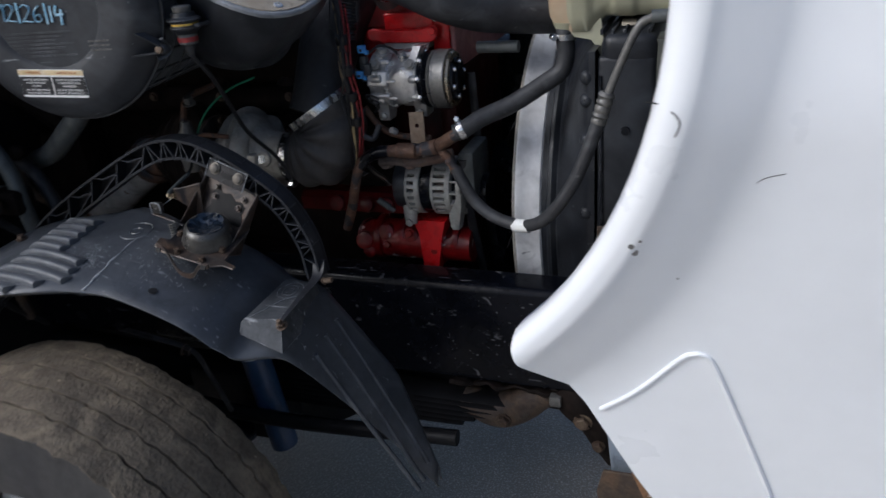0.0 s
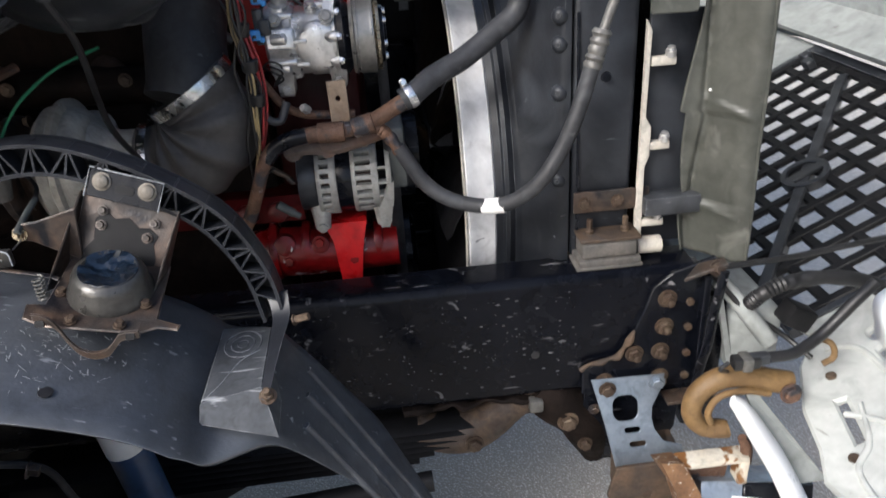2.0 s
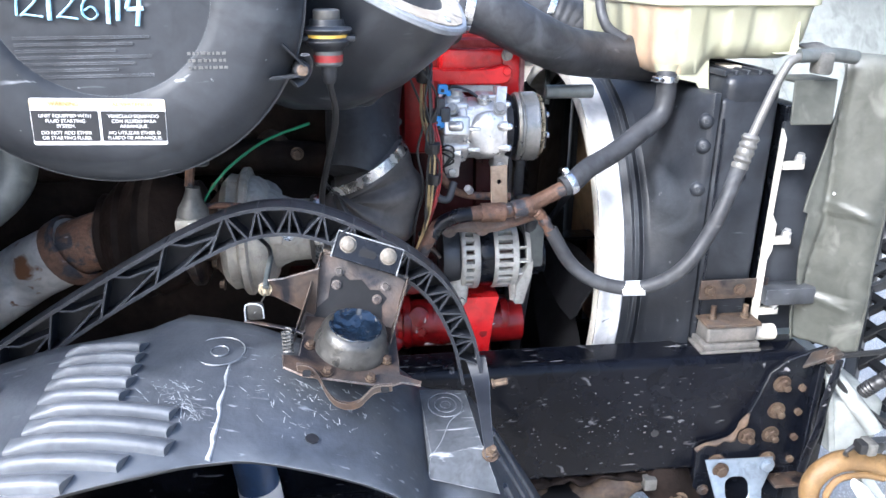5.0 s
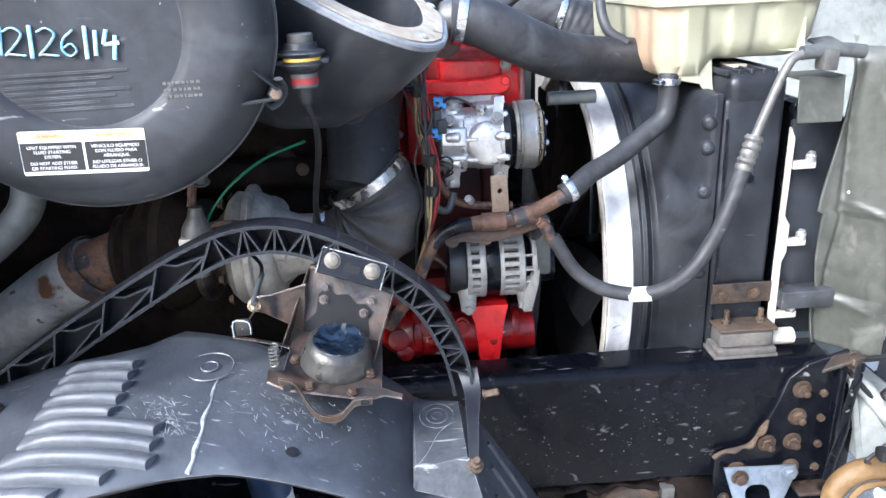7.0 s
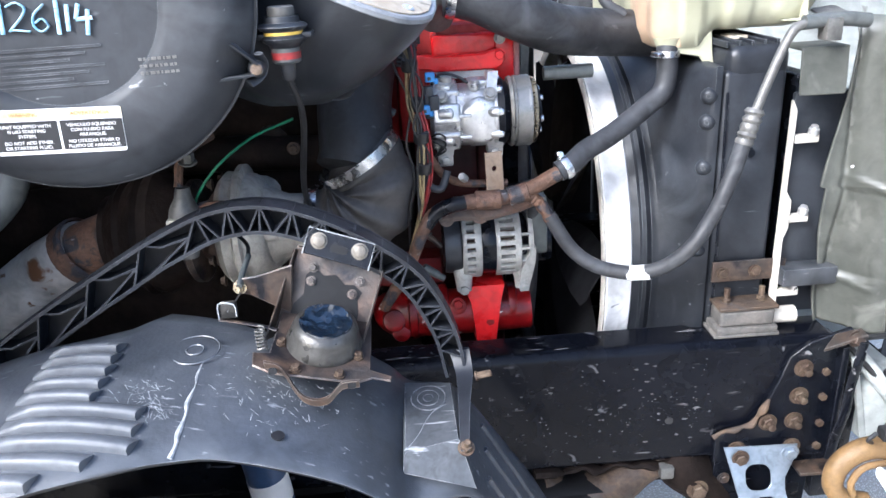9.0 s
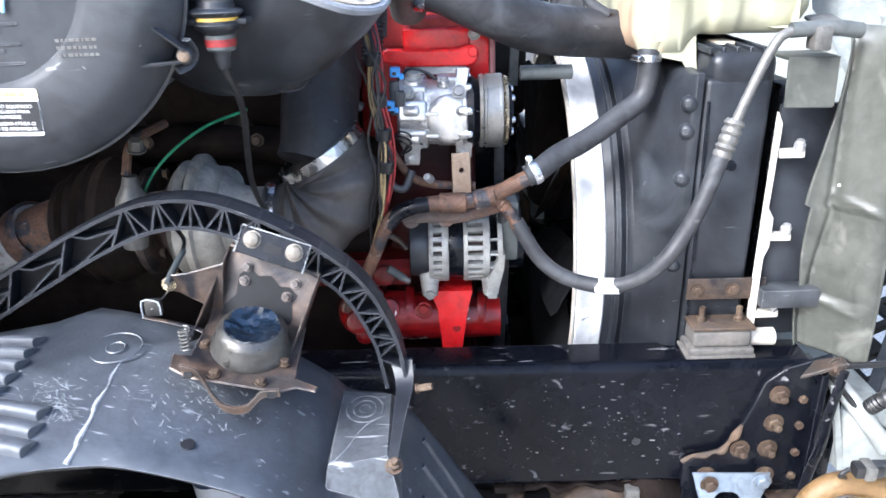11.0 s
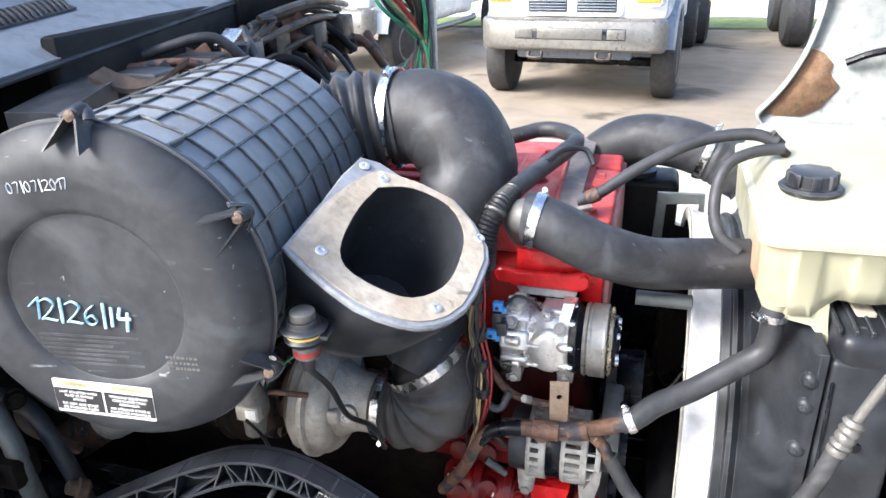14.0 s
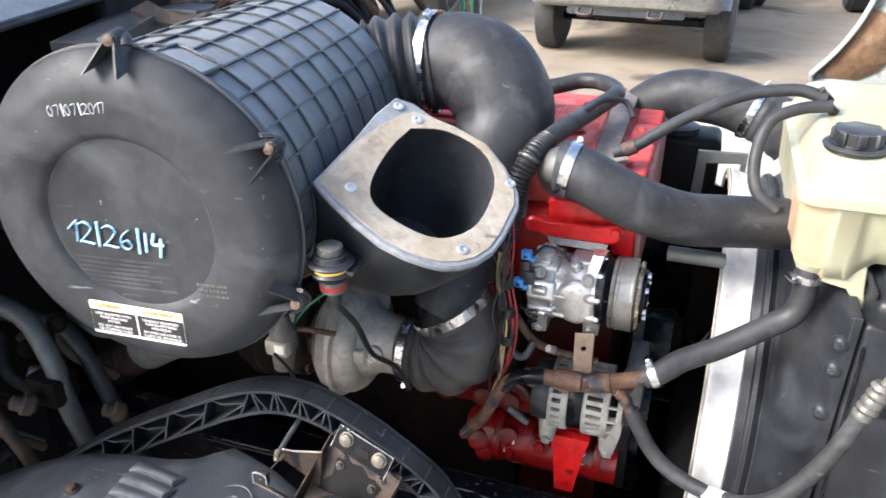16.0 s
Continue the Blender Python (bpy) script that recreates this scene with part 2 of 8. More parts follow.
FLANGE = mat("grey_flange", (0.25, 0.265, 0.285), 0.6, second=(0.17, 0.175, 0.185), amount=0.7, scale=12)
SEAL = mat("dusty_seal_face", (0.43, 0.385, 0.31), 0.85, second=(0.3, 0.235, 0.16), amount=1.0, scale=11, bump=0.5, bump_scale=90, fleck=(0.16, 0.14, 0.115), fleck_scale=26, fleck_cut=0.64, fleck_soft=0.08)
LABEL_BLACK = mat("label_black", (0.012, 0.012, 0.014), 0.5)
LABEL_WHITE = mat("label_white", (0.74, 0.74, 0.72), 0.5, amount=0.2, grime=0.15)
LABEL_YELLOW = mat("label_yellow", (0.8, 0.5, 0.08), 0.5, amount=0.3)
LABEL_FADED = mat("sun_faded_label_strip", (0.72, 0.55, 0.28), 0.5, second=(0.75, 0.68, 0.52), amount=0.9, scale=30)
LABEL_PRINT = mat("faded_orange_print", (0.5, 0.22, 0.08), 0.6)
CHALK_BLUE = mat("chalk_blue_paint_pen", (0.3, 0.58, 0.78), 0.8, second=(0.62, 0.78, 0.86), amount=0.9, scale=60, fleck=(0.05, 0.07, 0.09), fleck_scale=160, fleck_cut=0.62, fleck_soft=0.08)
CHALK_WHITE = mat("white_paint_pen", (0.8, 0.82, 0.84), 0.8, amount=0.2)
BLUE = mat("blue_plastic", (0.05, 0.25, 0.6), 0.5)
WIRE_RED = mat("red_wire", (0.36, 0.025, 0.025), 0.5, second=(0.05, 0.02, 0.02), amount=0.8, scale=30)
WIRE_YELLOW = mat("tan_wire", (0.36, 0.27, 0.13), 0.55, second=(0.06, 0.045, 0.03), amount=0.9, scale=30)
WIRE_GREEN = mat("green_wire", (0.025, 0.22, 0.11), 0.5)
WIRE_BLACK = mat("black_wire", (0.012, 0.012, 0.013), 0.45)
SHOCK = mat("blue_shock_paint", (0.025, 0.065, 0.15), 0.5, second=(0.012, 0.03, 0.07), amount=0.8, scale=9)
TYRE = mat("worn_tyre_tread", (0.1, 0.082, 0.06), 0.9, second=(0.21, 0.17, 0.12), amount=1.0, scale=14, bump=1.0, bump_scale=110, dust=(0.24, 0.195, 0.135), fleck=(0.36, 0.3, 0.22), fleck_scale=70, fleck_cut=0.72)
SCUFF = mat("chalky_scuff", (0.36, 0.375, 0.39), 0.8, second=(0.07, 0.075, 0.085), amount=1.0, scale=45)
PAD = mat("dusty_pad_plastic", (0.05, 0.055, 0.062), 0.62, second=(0.1, 0.105, 0.112), amount=0.9, scale=14, spec=0.3, edge=(0.32, 0.33, 0.35), edge_size=0.002, edge_amount=1.0, scratch=(0.32, 0.33, 0.34), scratch_cut=0.63)
LINE_METAL = mat("weathered_line_metal", (0.15, 0.147, 0.138), 0.45, 0.3, second=(0.1, 0.095, 0.085), amount=0.8, scale=20, bump=0.2)
TURBO = mat("warm_cast_alloy", (0.5, 0.475, 0.415), 0.5, 0.3, second=(0.28, 0.255, 0.215), amount=0.9, scale=13, bump=0.4, bump_scale=200, edge=(0.6, 0.58, 0.52), edge_size=0.003)
CORE = mat("dusty_brown_core", (0.3, 0.19, 0.09), 0.8, second=(0.12, 0.08, 0.045), amount=0.9, scale=9, bump=0.5)
ALU_GREY = mat("weathered_cast_aluminium", (0.38, 0.375, 0.35), 0.5, 0.2, second=(0.25, 0.24, 0.22), amount=0.8, scale=18, bump=0.35, bump_scale=220)
GRIMY_RUST = mat("grimy_rusted_iron", (0.13, 0.1, 0.085), 0.75, second=(0.2, 0.1, 0.06), amount=1.0, scale=16, bump=0.6, bump_scale=60)
GREY_DUST = mat("dusty_grey_metal", (0.2, 0.17, 0.155), 0.7, second=(0.13, 0.11, 0.1), amount=0.9, scale=14, bump=0.25, bump_scale=80, fleck=(0.32, 0.2, 0.17), fleck_scale=30, fleck_cut=0.66)
PINK_DUST = mat("dusty_pink_paint", (0.34, 0.16, 0.16), 0.6, second=(0.24, 0.09, 0.09), amount=0.9, scale=14, bump=0.2)
RAIL_PAINT = mat("glossy_chassis_paint", (0.0028, 0.0034, 0.006), 0.22, second=(0.0065, 0.0072, 0.01), amount=0.8, scale=6, bump=0.16, bump_scale=45, spec=0.14, fleck=(0.09, 0.09, 0.095), fleck_scale=30, fleck_cut=0.67, fleck_soft=0.06, edge=(0.16, 0.165, 0.18), edge_amount=0.6, scratch=(0.16, 0.155, 0.16), scratch_cut=0.66)
TANK_STAIN = mat("rust_stained_tank_plastic", (0.42, 0.29, 0.19), 0.42, grime=0.1, second=(0.42, 0.36, 0.25), amount=1.0, scale=12, bump=0.1, bump_scale=90)
TAN_LOT = mat("stained_tan_lot", (0.3, 0.255, 0.2), 0.9, second=(0.2, 0.168, 0.13), amount=1.0, scale=0.35, bump=0.6, bump_scale=60, spec=0.1, grime=0.3, fleck=(0.1, 0.086, 0.07), fleck_scale=0.9, fleck_cut=0.58, fleck_soft=0.1, dust=(0.4, 0.36, 0.3), dust_cut=0.55)
# Ledge red darkened further to paint in shade low in the bay.
RED_DARK = mat("dark_shaded_red_paint", (0.13, 0.006, 0.006), 0.4, second=(0.04, 0.003, 0.003), amount=1.0, scale=12, bump=0.4, bump_scale=60, spec=0.3)
RAIL_SCUFF = mat("dull_paint_scuff", (0.1, 0.1, 0.105), 0.7, second=(0.03, 0.03, 0.034), amount=1.0, scale=60)
PALE_CAP = mat("pale_zinc_cap", (0.2, 0.18, 0.15), 0.55, 0.3, second=(0.11, 0.095, 0.075), amount=0.9, scale=60, bump=0.3, bump_scale=240)
DUSTY_BLOCK = mat("dusty_rubber_block", (0.085, 0.08, 0.074), 0.7, second=(0.14, 0.125, 0.11), amount=0.9, scale=18, bump=0.2, bump_scale=120)
ALUMINISED = mat("rust_spotted_aluminised_steel", (0.62, 0.61, 0.59), 0.45, 0.3, second=(0.3, 0.26, 0.22), amount=0.9, scale=8, bump=0.2, bump_scale=90, fleck=(0.16, 0.075, 0.035), fleck_scale=22, fleck_cut=0.6, fleck_soft=0.08)
PULLEY = mat("satin_pulley", (0.26, 0.255, 0.24), 0.38, 0.6, second=(0.16, 0.158, 0.15), amount=0.7, scale=16)
BRASS = mat("brass_tinted_steel", (0.55, 0.47, 0.34), 0.28, 0.9, second=(0.4, 0.33, 0.24), amount=0.7, scale=20)
SIDEWALL = mat("tyre_sidewall", (0.022, 0.022, 0.024), 0.7, second=(0.05, 0.048, 0.045), amount=0.7, scale=9, bump=0.2)
ASPHALT = mat("aggregate_lot", (0.38, 0.35, 0.305), 0.9, second=(0.5, 0.46, 0.4), amount=0.9, scale=0.5, bump=1.0, bump_scale=130, fleck=(0.78, 0.74, 0.67), fleck_scale=170, fleck_cut=0.53, fleck_soft=0.12, spec=0.1, grime=0.0, dust=(0.17, 0.15, 0.122), dust_cut=0.47)
GRASS = mat("grass", (0.12, 0.16, 0.05), 0.9, second=(0.2, 0.25, 0.08), amount=0.9, scale=6, bump=0.8, bump_scale=60)
ROAD = mat("pale_road", (0.62, 0.62, 0.6), 0.9, grime=0.1, second=(0.72, 0.72, 0.7), amount=0.8, scale=0.3)
EXHAUST = mat("heat_browned_steel", (0.06, 0.042, 0.034), 0.6, 0.4, second=(0.14, 0.09, 0.06), amount=0.9, scale=12, bump=0.4, bump_scale=90)
GREY_PIPE = mat("grey_pipe", (0.085, 0.095, 0.095), 0.5, 0.2, second=(0.14, 0.145, 0.14), amount=0.8, scale=9)
DEEP_BLACK = mat("flat_black_plastic", (0.008, 0.008, 0.009), 0.5, second=(0.018, 0.018, 0.019), amount=0.7, scale=9, spec=0.16)
CASTING = mat("rusty_grey_casting", (0.05, 0.036, 0.027), 0.7, 0.15, second=(0.13, 0.08, 0.045), amount=0.9, scale=16, bump=0.8, bump_scale=60, fleck=(0.05, 0.04, 0.035), fleck_scale=20, fleck_cut=0.56, fleck_soft=0.1)
CHROME = mat("silver_bumper", (0.2, 0.195, 0.18), 0.36, 0.5, second=(0.16, 0.155, 0.14), amount=0.5, scale=5)
CAR_WHITE = mat("white_car_paint", (0.75, 0.76, 0.76), 0.25, grime=0.1, amount=0.2, scale=2, coat=0.5)
CAR_GREY = mat("grey_flare_plastic", (0.16, 0.19, 0.23), 0.5, amount=0.4, scale=3)
GLASS_DARK = mat("dark_window_glass", (0.02, 0.025, 0.03), 0.05, amount=0.2, scale=2, coat=0.8)
LAMP_GLASS = mat("headlamp_glass", (0.6, 0.62, 0.64), 0.12, 0.2, amount=0.4, scale=10, coat=0.8)
AMBER = mat("amber_lens", (0.7, 0.25, 0.03), 0.3)
CAR_YELLOW = mat("yellow_machine_paint", (0.6, 0.5, 0.03), 0.5)
COWL = mat("cowl_plastic", (0.16, 0.18, 0.2), 0.5, second=(0.22, 0.24, 0.26), amount=0.7, scale=5, bump=0.1, bump_scale=200)


# ---- building helpers ----
def thing(name, at, label, category, group="", kind=""):
    e = new(name)
    e.location = at
    e.empty_display_size = 0.05
    return tagged(e, label, category, group, kind)


def part(name, bm, material, parent=None, label="", smooth=40, local=False):
    """Links a bmesh, built in world coordinates, as one mesh under a thing or a part."""
    me = bpy.data.meshes.new(name)
    bmesh.ops.recalc_face_normals(bm, faces=bm.faces[:])
    bm.to_mesh(me)
    bm.free()
    me.shade_smooth()
    me.set_sharp_from_angle(angle=radians(smooth))
    for one in material if isinstance(material, (list, tuple)) else (material,):
        me.materials.append(one)
    ob = new(name, me)
    if parent:
        ob.parent = parent
        if not local and parent.type == "EMPTY":
            ob.matrix_parent_inverse = Matrix.Translation(-parent.location)
    return tagged(ob, label)


def rings(loops, caps=True, closed=False, bm=None):
    """Skin a list of equal-length loops of points."""
    bm = bm or bmesh.new()
    vs = [[bm.verts.new(p) for p in lp] for lp in loops]
    n = len(vs[0])
    last = len(vs) if closed else len(vs) - 1
    for i in range(last):
        a, c = vs[i], vs[(i + 1) % len(vs)]
        for j in range(n):
            bm.faces.new((a[j], a[(j + 1) % n], c[(j + 1) % n], c[j]))
    if caps and not closed:
        bm.faces.new(vs[0][::-1])
        bm.faces.new(vs[-1])
    return bm


def axes(way):
    w = Vector(way).normalized()
    up = Vector((0, 0, 1)) if abs(w.z) < 0.9 else Vector((0, 1, 0))
    a = up.cross(w).normalized()
    return w, a, w.cross(a)


def lathe(profile, origin, way, seg=32, caps=True, bm=None, turn=0.0):
    """Turn (along, radius) pairs about an axis."""
    w, a, c = axes(way)
    o = Vector(origin)
    loops = [[o + w * s + (a * math.cos(2 * math.pi * k / seg + turn) + c * math.sin(2 * math.pi * k / seg + turn)) * max(r, 0.0004) for k in range(seg)] for s, r in profile]
    return rings(loops, caps, False, bm)


def spline(points, res=8):
    """Catmull-Rom through points (any dimension)."""
    p = [np.array(q, float) for q in points]
    p = [2 * p[0] - p[1]] + p + [2 * p[-1] - p[-2]]
    out = []
    for i in range(1, len(p) - 2):
        for k in range(res):
            t = k / res
            out.append(0.5 * (2 * p[i] + (p[i + 1] - p[i - 1]) * t + (2 * p[i - 1] - 5 * p[i] + 4 * p[i + 1] - p[i + 2]) * t * t + (3 * p[i] - p[i - 1] - 3 * p[i + 1] + p[i + 2]) * t ** 3))
    out.append(p[-2])
    return out


def tube(points, r, seg=14, res=8, bm=None, caps=True, wave=0.0, pitch=0.02, flat=1.0):
    """A swept tube. A fourth number in a point sets its radius; wave and pitch ripple it."""
    pts = spline([(*q, r)[:4] if len(q) == 3 else q for q in points], res)
    xyz = [Vector(q[:3]) for q in pts]
    loops, length = [], 0.0
    side = None
    for i, v in enumerate(xyz):
        w = (xyz[min(i + 1, len(xyz) - 1)] - xyz[max(i - 1, 0)]).normalized()
        if side is None:
            side = axes(w)[1]
        side = (side - w * side.dot(w)).normalized()
        up = w.cross(side)
        length += (v - xyz[i - 1]).length if i else 0.0
        rr = pts[i][3] + (wave * math.sin(2 * math.pi * length / pitch) if wave else 0.0)
        loops.append([v + side * rr * math.cos(2 * math.pi * k / seg) + up * rr * flat * math.sin(2 * math.pi * k / seg) for k in range(seg)])
    return rings(loops, caps, False, bm)


def box(x0, x1, y0, y1, z0, z1, bevel=0.003, seg=2, m=None, bm=None):
    own = bmesh.new()
    bmesh.ops.create_cube(own, size=1)
    for v in own.verts:
        v.co = ((x0 + x1) / 2 + v.co.x * (x1 - x0), (y0 + y1) / 2 + v.co.y * (y1 - y0), (z0 + z1) / 2 + v.co.z * (z1 - z0))
    if bevel:
        bmesh.ops.bevel(own, geom=own.edges[:], offset=min(bevel, 0.45 * min(x1 - x0, y1 - y0, z1 - z0)), segments=seg, affect="EDGES", profile=0.5)
    if m:
        own.transform(m)
    return join(bm, own)


def join(bm, own):
    if bm is None:
        return own
    me = bpy.data.meshes.new("tmp")
    own.to_mesh(me)
    own.free()
    bm.from_mesh(me)
    bpy.data.meshes.remove(me)
    return bm


def plate(poly, m, thick, holes=(), bevel=0.0015, bm=None):
    """A plate: polygon in the plane of m, thick along its z, with polygonal holes."""
    own = bmesh.new()
    edges = []
    for loop in (poly, *holes):
        vs = [own.verts.new((x, y, 0)) for x, y in loop]
        edges += [own.edges.new((vs[i], vs[(i + 1) % len(vs)])) for i in range(len(vs))]
    if holes:
        bmesh.ops.triangle_fill(own, use_beauty=True, use_dissolve=True, edges=edges)
    else:
        own.faces.new(own.verts[:])
    bmesh.ops.recalc_face_normals(own, faces=own.faces[:])
    if own.faces[:][0].normal.z < 0:
        bmesh.ops.reverse_faces(own, faces=own.faces[:])
    ext = bmesh.ops.extrude_face_region(own, geom=own.faces[:])
    bmesh.ops.translate(own, verts=[v for v in ext["geom"] if isinstance(v, bmesh.types.BMVert)], vec=(0, 0, thick))
    if bevel:
        rim = [e for e in own.edges if len(e.link_faces) == 2 and e.calc_face_angle(0) > 1.2 and abs(e.verts[0].co.z - e.verts[1].co.z) < 1e-5]
        bmesh.ops.bevel(own, geom=rim, offset=bevel, segments=1, affect="EDGES")
    own.transform(m)
    return join(bm, own)


def ngon(r, n, cx=0.0, cy=0.0, ry=None, turn=0.0):
    ry = ry or r
    return [(cx + r * math.cos(2 * math.pi * k / n + turn), cy + ry * math.sin(2 * math.pi * k / n + turn)) for k in range(n)]


def rounded(w, h, r, cx=0.0, cy=0.0, n=4):
    out = []
    for sx, sy, a0 in ((1, 1, 0), (-1, 1, 90), (-1, -1, 180), (1, -1, 270)):
        for k in range(n + 1):
            a = radians(a0 + 90 * k / n)
            out.append((cx + sx * (w / 2 - r) + r * math.cos(a), cy + sy * (h / 2 - r) + r * math.sin(a)))
    return out


def basis(o, x, y):
    """A frame at o with its x and (about) y axes."""
    x = Vector(x).normalized()
    z = x.cross(Vector(y)).normalized()
    y = z.cross(x)
    return Matrix(((x.x, y.x, z.x, o[0]), (x.y, y.y, z.y, o[1]), (x.z, y.z, z.z, o[2]), (0, 0, 0, 1)))


def bolt(at, way, r=0.011, h=0.008, washer=True, bm=None, stud=0.0):
    """Hex head on a washer."""
    bm = lathe([(0, r * 1.35), (0.0025, r * 1.35), (0.0025, r * 0.5)], at, way, 16, True, bm) if washer else (bm or bmesh.new())
    bm = lathe([(0.0, r * 0.98), (h * 0.85, r), (h, r * 0.86)], at, way, 6, True, bm, 0.3)
    if stud:
        bm = lathe([(h, r * 0.55), (h + stud, r * 0.55), (h + stud + 0.001, r * 0.45)], at, way, 10, True, bm)
    return bm


def clamp(name, at, way, r, width, parent, material=None, screw=0.6):
    """A worm-drive hose clamp: band and screw housing."""
    w, a, c = axes(way)
    band = part(name, lathe([(-width / 2, r - 0.001), (-width / 2, r + 0.0015), (0, r + 0.0022), (width / 2, r + 0.0015), (width / 2, r - 0.001)], at, way, 36, False), material or STEEL, parent, "bright steel hose clamp")
    p = Vector(at) + (a * math.cos(screw) + c * math.sin(screw)) * (r + 0.006)
    t = (-a * math.sin(screw) + c * math.cos(screw))
    part("clamp_screw", lathe([(-0.014, 0.005), (-0.012, 0.0065), (0.008, 0.0065), (0.009, 0.005), (0.013, 0.005)], p, t, 10), material or STEEL, band)
    return band


def letters(text, size, m, material, parent, name="lettering", label="", extrude=0.0006, bold=0.0):
    """Text from the built-in font, turned into a mesh."""
    cu = bpy.data.curves.new("text", "FONT")
    cu.body, cu.size, cu.extrude, cu.align_x, cu.offset = text, size, extrude, "CENTER", bold
    tmp = new("text", cu)
    me = bpy.data.meshes.new_from_object(tmp.evaluated_get(bpy.context.evaluated_depsgraph_get()))
    bpy.data.objects.remove(tmp)
    bm = bmesh.new()
    bm.from_mesh(me)
    bm.transform(m)
    return part(name, bm, material, parent, label)


# ---- ground ----
bm = bmesh.new()
bmesh.ops.create_grid(bm, x_segments=60, y_segments=60, size=250)
ground = part("ground", bm, ASPHALT)
tagged(ground, "pale worn aggregate asphalt of a parking lot", "ground", kind="structure")
bm = bmesh.new()
bmesh.ops.create_grid(bm, x_segments=120, y_segments=50, size=1, matrix=Matrix.Translation((5, 11.0, 0.012)) @ Matrix.Diagonal((60, 4.5, 1, 1)))
for v in bm.verts:
    v.co.z += 0.006 * noise.noise(v.co * 0.5)
    if v.co.y < 7.5:
        v.co.y += 0.7 * noise.noise((v.co.x * 0.6, 2.0, 0.0))
tagged(part("lot_surface", bm, TAN_LOT), "tan stained dirt surface of the far parking lot", "ground", kind="structure")
bm = bmesh.new()
bmesh.ops.create_grid(bm, x_segments=60, y_segments=6, size=1, matrix=Matrix.Translation((5, 15.8, 0.03)) @ Matrix.Diagonal((60, 0.8, 1, 1)))
for v in bm.verts:
    v.co.z += 0.03 * noise.noise(v.co * 0.8)
tagged(part("grass_strip", bm, GRASS), "strip of bright green lawn behind the lot", "grass", kind="structure")
bm = bmesh.new()
bmesh.ops.create_grid(bm, x_segments=4, y_segments=4, size=1, matrix=Matrix.Translation((5, 27.5, 0.02)) @ Matrix.Diagonal((80, 10.6, 1, 1)))
tagged(part("road", bm, ROAD), "pale sunlit concrete road beyond the lawn", "road", kind="structure")


# ---- chassis ----
def frame_rail(y, side, label):
    t = thing("frame_rail", (-0.5, y, 0.69), label, "chassis rail", "chassis rails")
    w, z0, z1, r = 0.085, 0.688, 0.982, 0.022
    pro = []
    for cy, cz, a0 in ((w, z1, None), (r, z1 - r, 90), (r, z0 + r, 180), (w, z0, None)):
        if a0 is None:
            pro.append((cy, cz))
        else:
            pro += [(cy + r * math.cos(radians(a0 + 15 * k)), cz + r * math.sin(radians(a0 + 15 * k))) for k in range(7)]
    inner = [(max(0.009, yy + (0.009 if yy < w else 0)), min(z1 - 0.009, max(z0 + 0.009, zz))) for yy, zz in reversed(pro)]
    loops = [[(x, y + side * a, b) for a, b in pro + inner] for x in (-2.2, -1.2, -0.6, -0.2, 0.1, 0.35, 0.62)]
    part("channel", rings(loops), RAIL_PAINT, t)
    return t


rail = frame_rail(0.0, 1, "black-painted steel chassis rail with rusty bolts and chipped paint")
frame_rail(0.86, -1, "black-painted steel chassis rail on the far side of the engine")
for x, z in ((0.562, 0.914), (0.56, 0.847), (0.556, 0.785), (0.5, 0.785), (0.438, 0.721), (0.559, 0.718)):
    part("bolt", bolt((x, -0.012, z), (0, -1, 0), 0.015, 0.012, True, None, 0.012), RUST_BOLT, rail, "rusty flange bolt")
for x, z in ((0.61, 0.902), (0.611, 0.841), (0.613, 0.775), (0.614, 0.716)):
    part("bolt", bolt((x, -0.012, z), (0, -1, 0), 0.009, 0.008, False), RUST_BOLT, rail, "small orange-rusted bolt")
# Flat black disc painted in for the dark of an open hole.
part("hole_plug", lathe([(0, 0.009), (0.001, 0.009)], (0.29, -0.0005, 0.80), (0, -1, 0), 14), LABEL_BLACK, rail)
# plate bolted over the rail's front end
poly = [(0.39, 0.752), (0.43, 0.772), (0.462, 0.776), (0.49, 0.82), (0.515, 0.885), (0.532, 0.94), (0.57, 0.972), (0.655, 0.998), (0.662, 0.96), (0.645, 0.93), (0.642, 0.69), (0.39, 0.69)]
part("end_plate", plate(poly, basis((0, 0.0, 0), (1, 0, 0), (0, 0, 1)), 0.011), BLACK_PAINT, rail)
part("weld_seam", tube([(0.385, -0.012, 0.755, 0.006), (0.405, -0.013, 0.77, 0.004), (0.43, -0.013, 0.771, 0.007), (0.446, -0.013, 0.779, 0.004), (0.465, -0.013, 0.781, 0.008), (0.476, -0.013, 0.802, 0.004), (0.487, -0.013, 0.818, 0.009), (0.497, -0.013, 0.843, 0.003)], 0.005, 8, 4), CASTING, rail, "lumpy rusty weld")
part("end_tab", plate([(-0.06, -0.02), (0.03, -0.012), (0.03, 0.016), (-0.02, 0.02)], basis((0.64, -0.03, 0.985), (1, -0.1, 0.3), (0, 1, 0)), 0.008), BRACKET, rail)
part("end_flange", tube([(0.66, -0.045, 0.985), (0.652, -0.05, 0.94), (0.648, -0.045, 0.88), (0.642, -0.05, 0.82), (0.634, -0.045, 0.76), (0.63, -0.04, 0.7)], 0.011, 8, 6, flat=0.45), BLACK_PAINT, rail)
part("end_web", box(0.63, 0.645, -0.03, 0.06, 0.69, 0.965, 0.003), BLACK_PAINT, rail)
cross = thing("crossmember", (-0.3, 0.4, 0.62), "black steel engine crossmember between the rails", "crossmember")
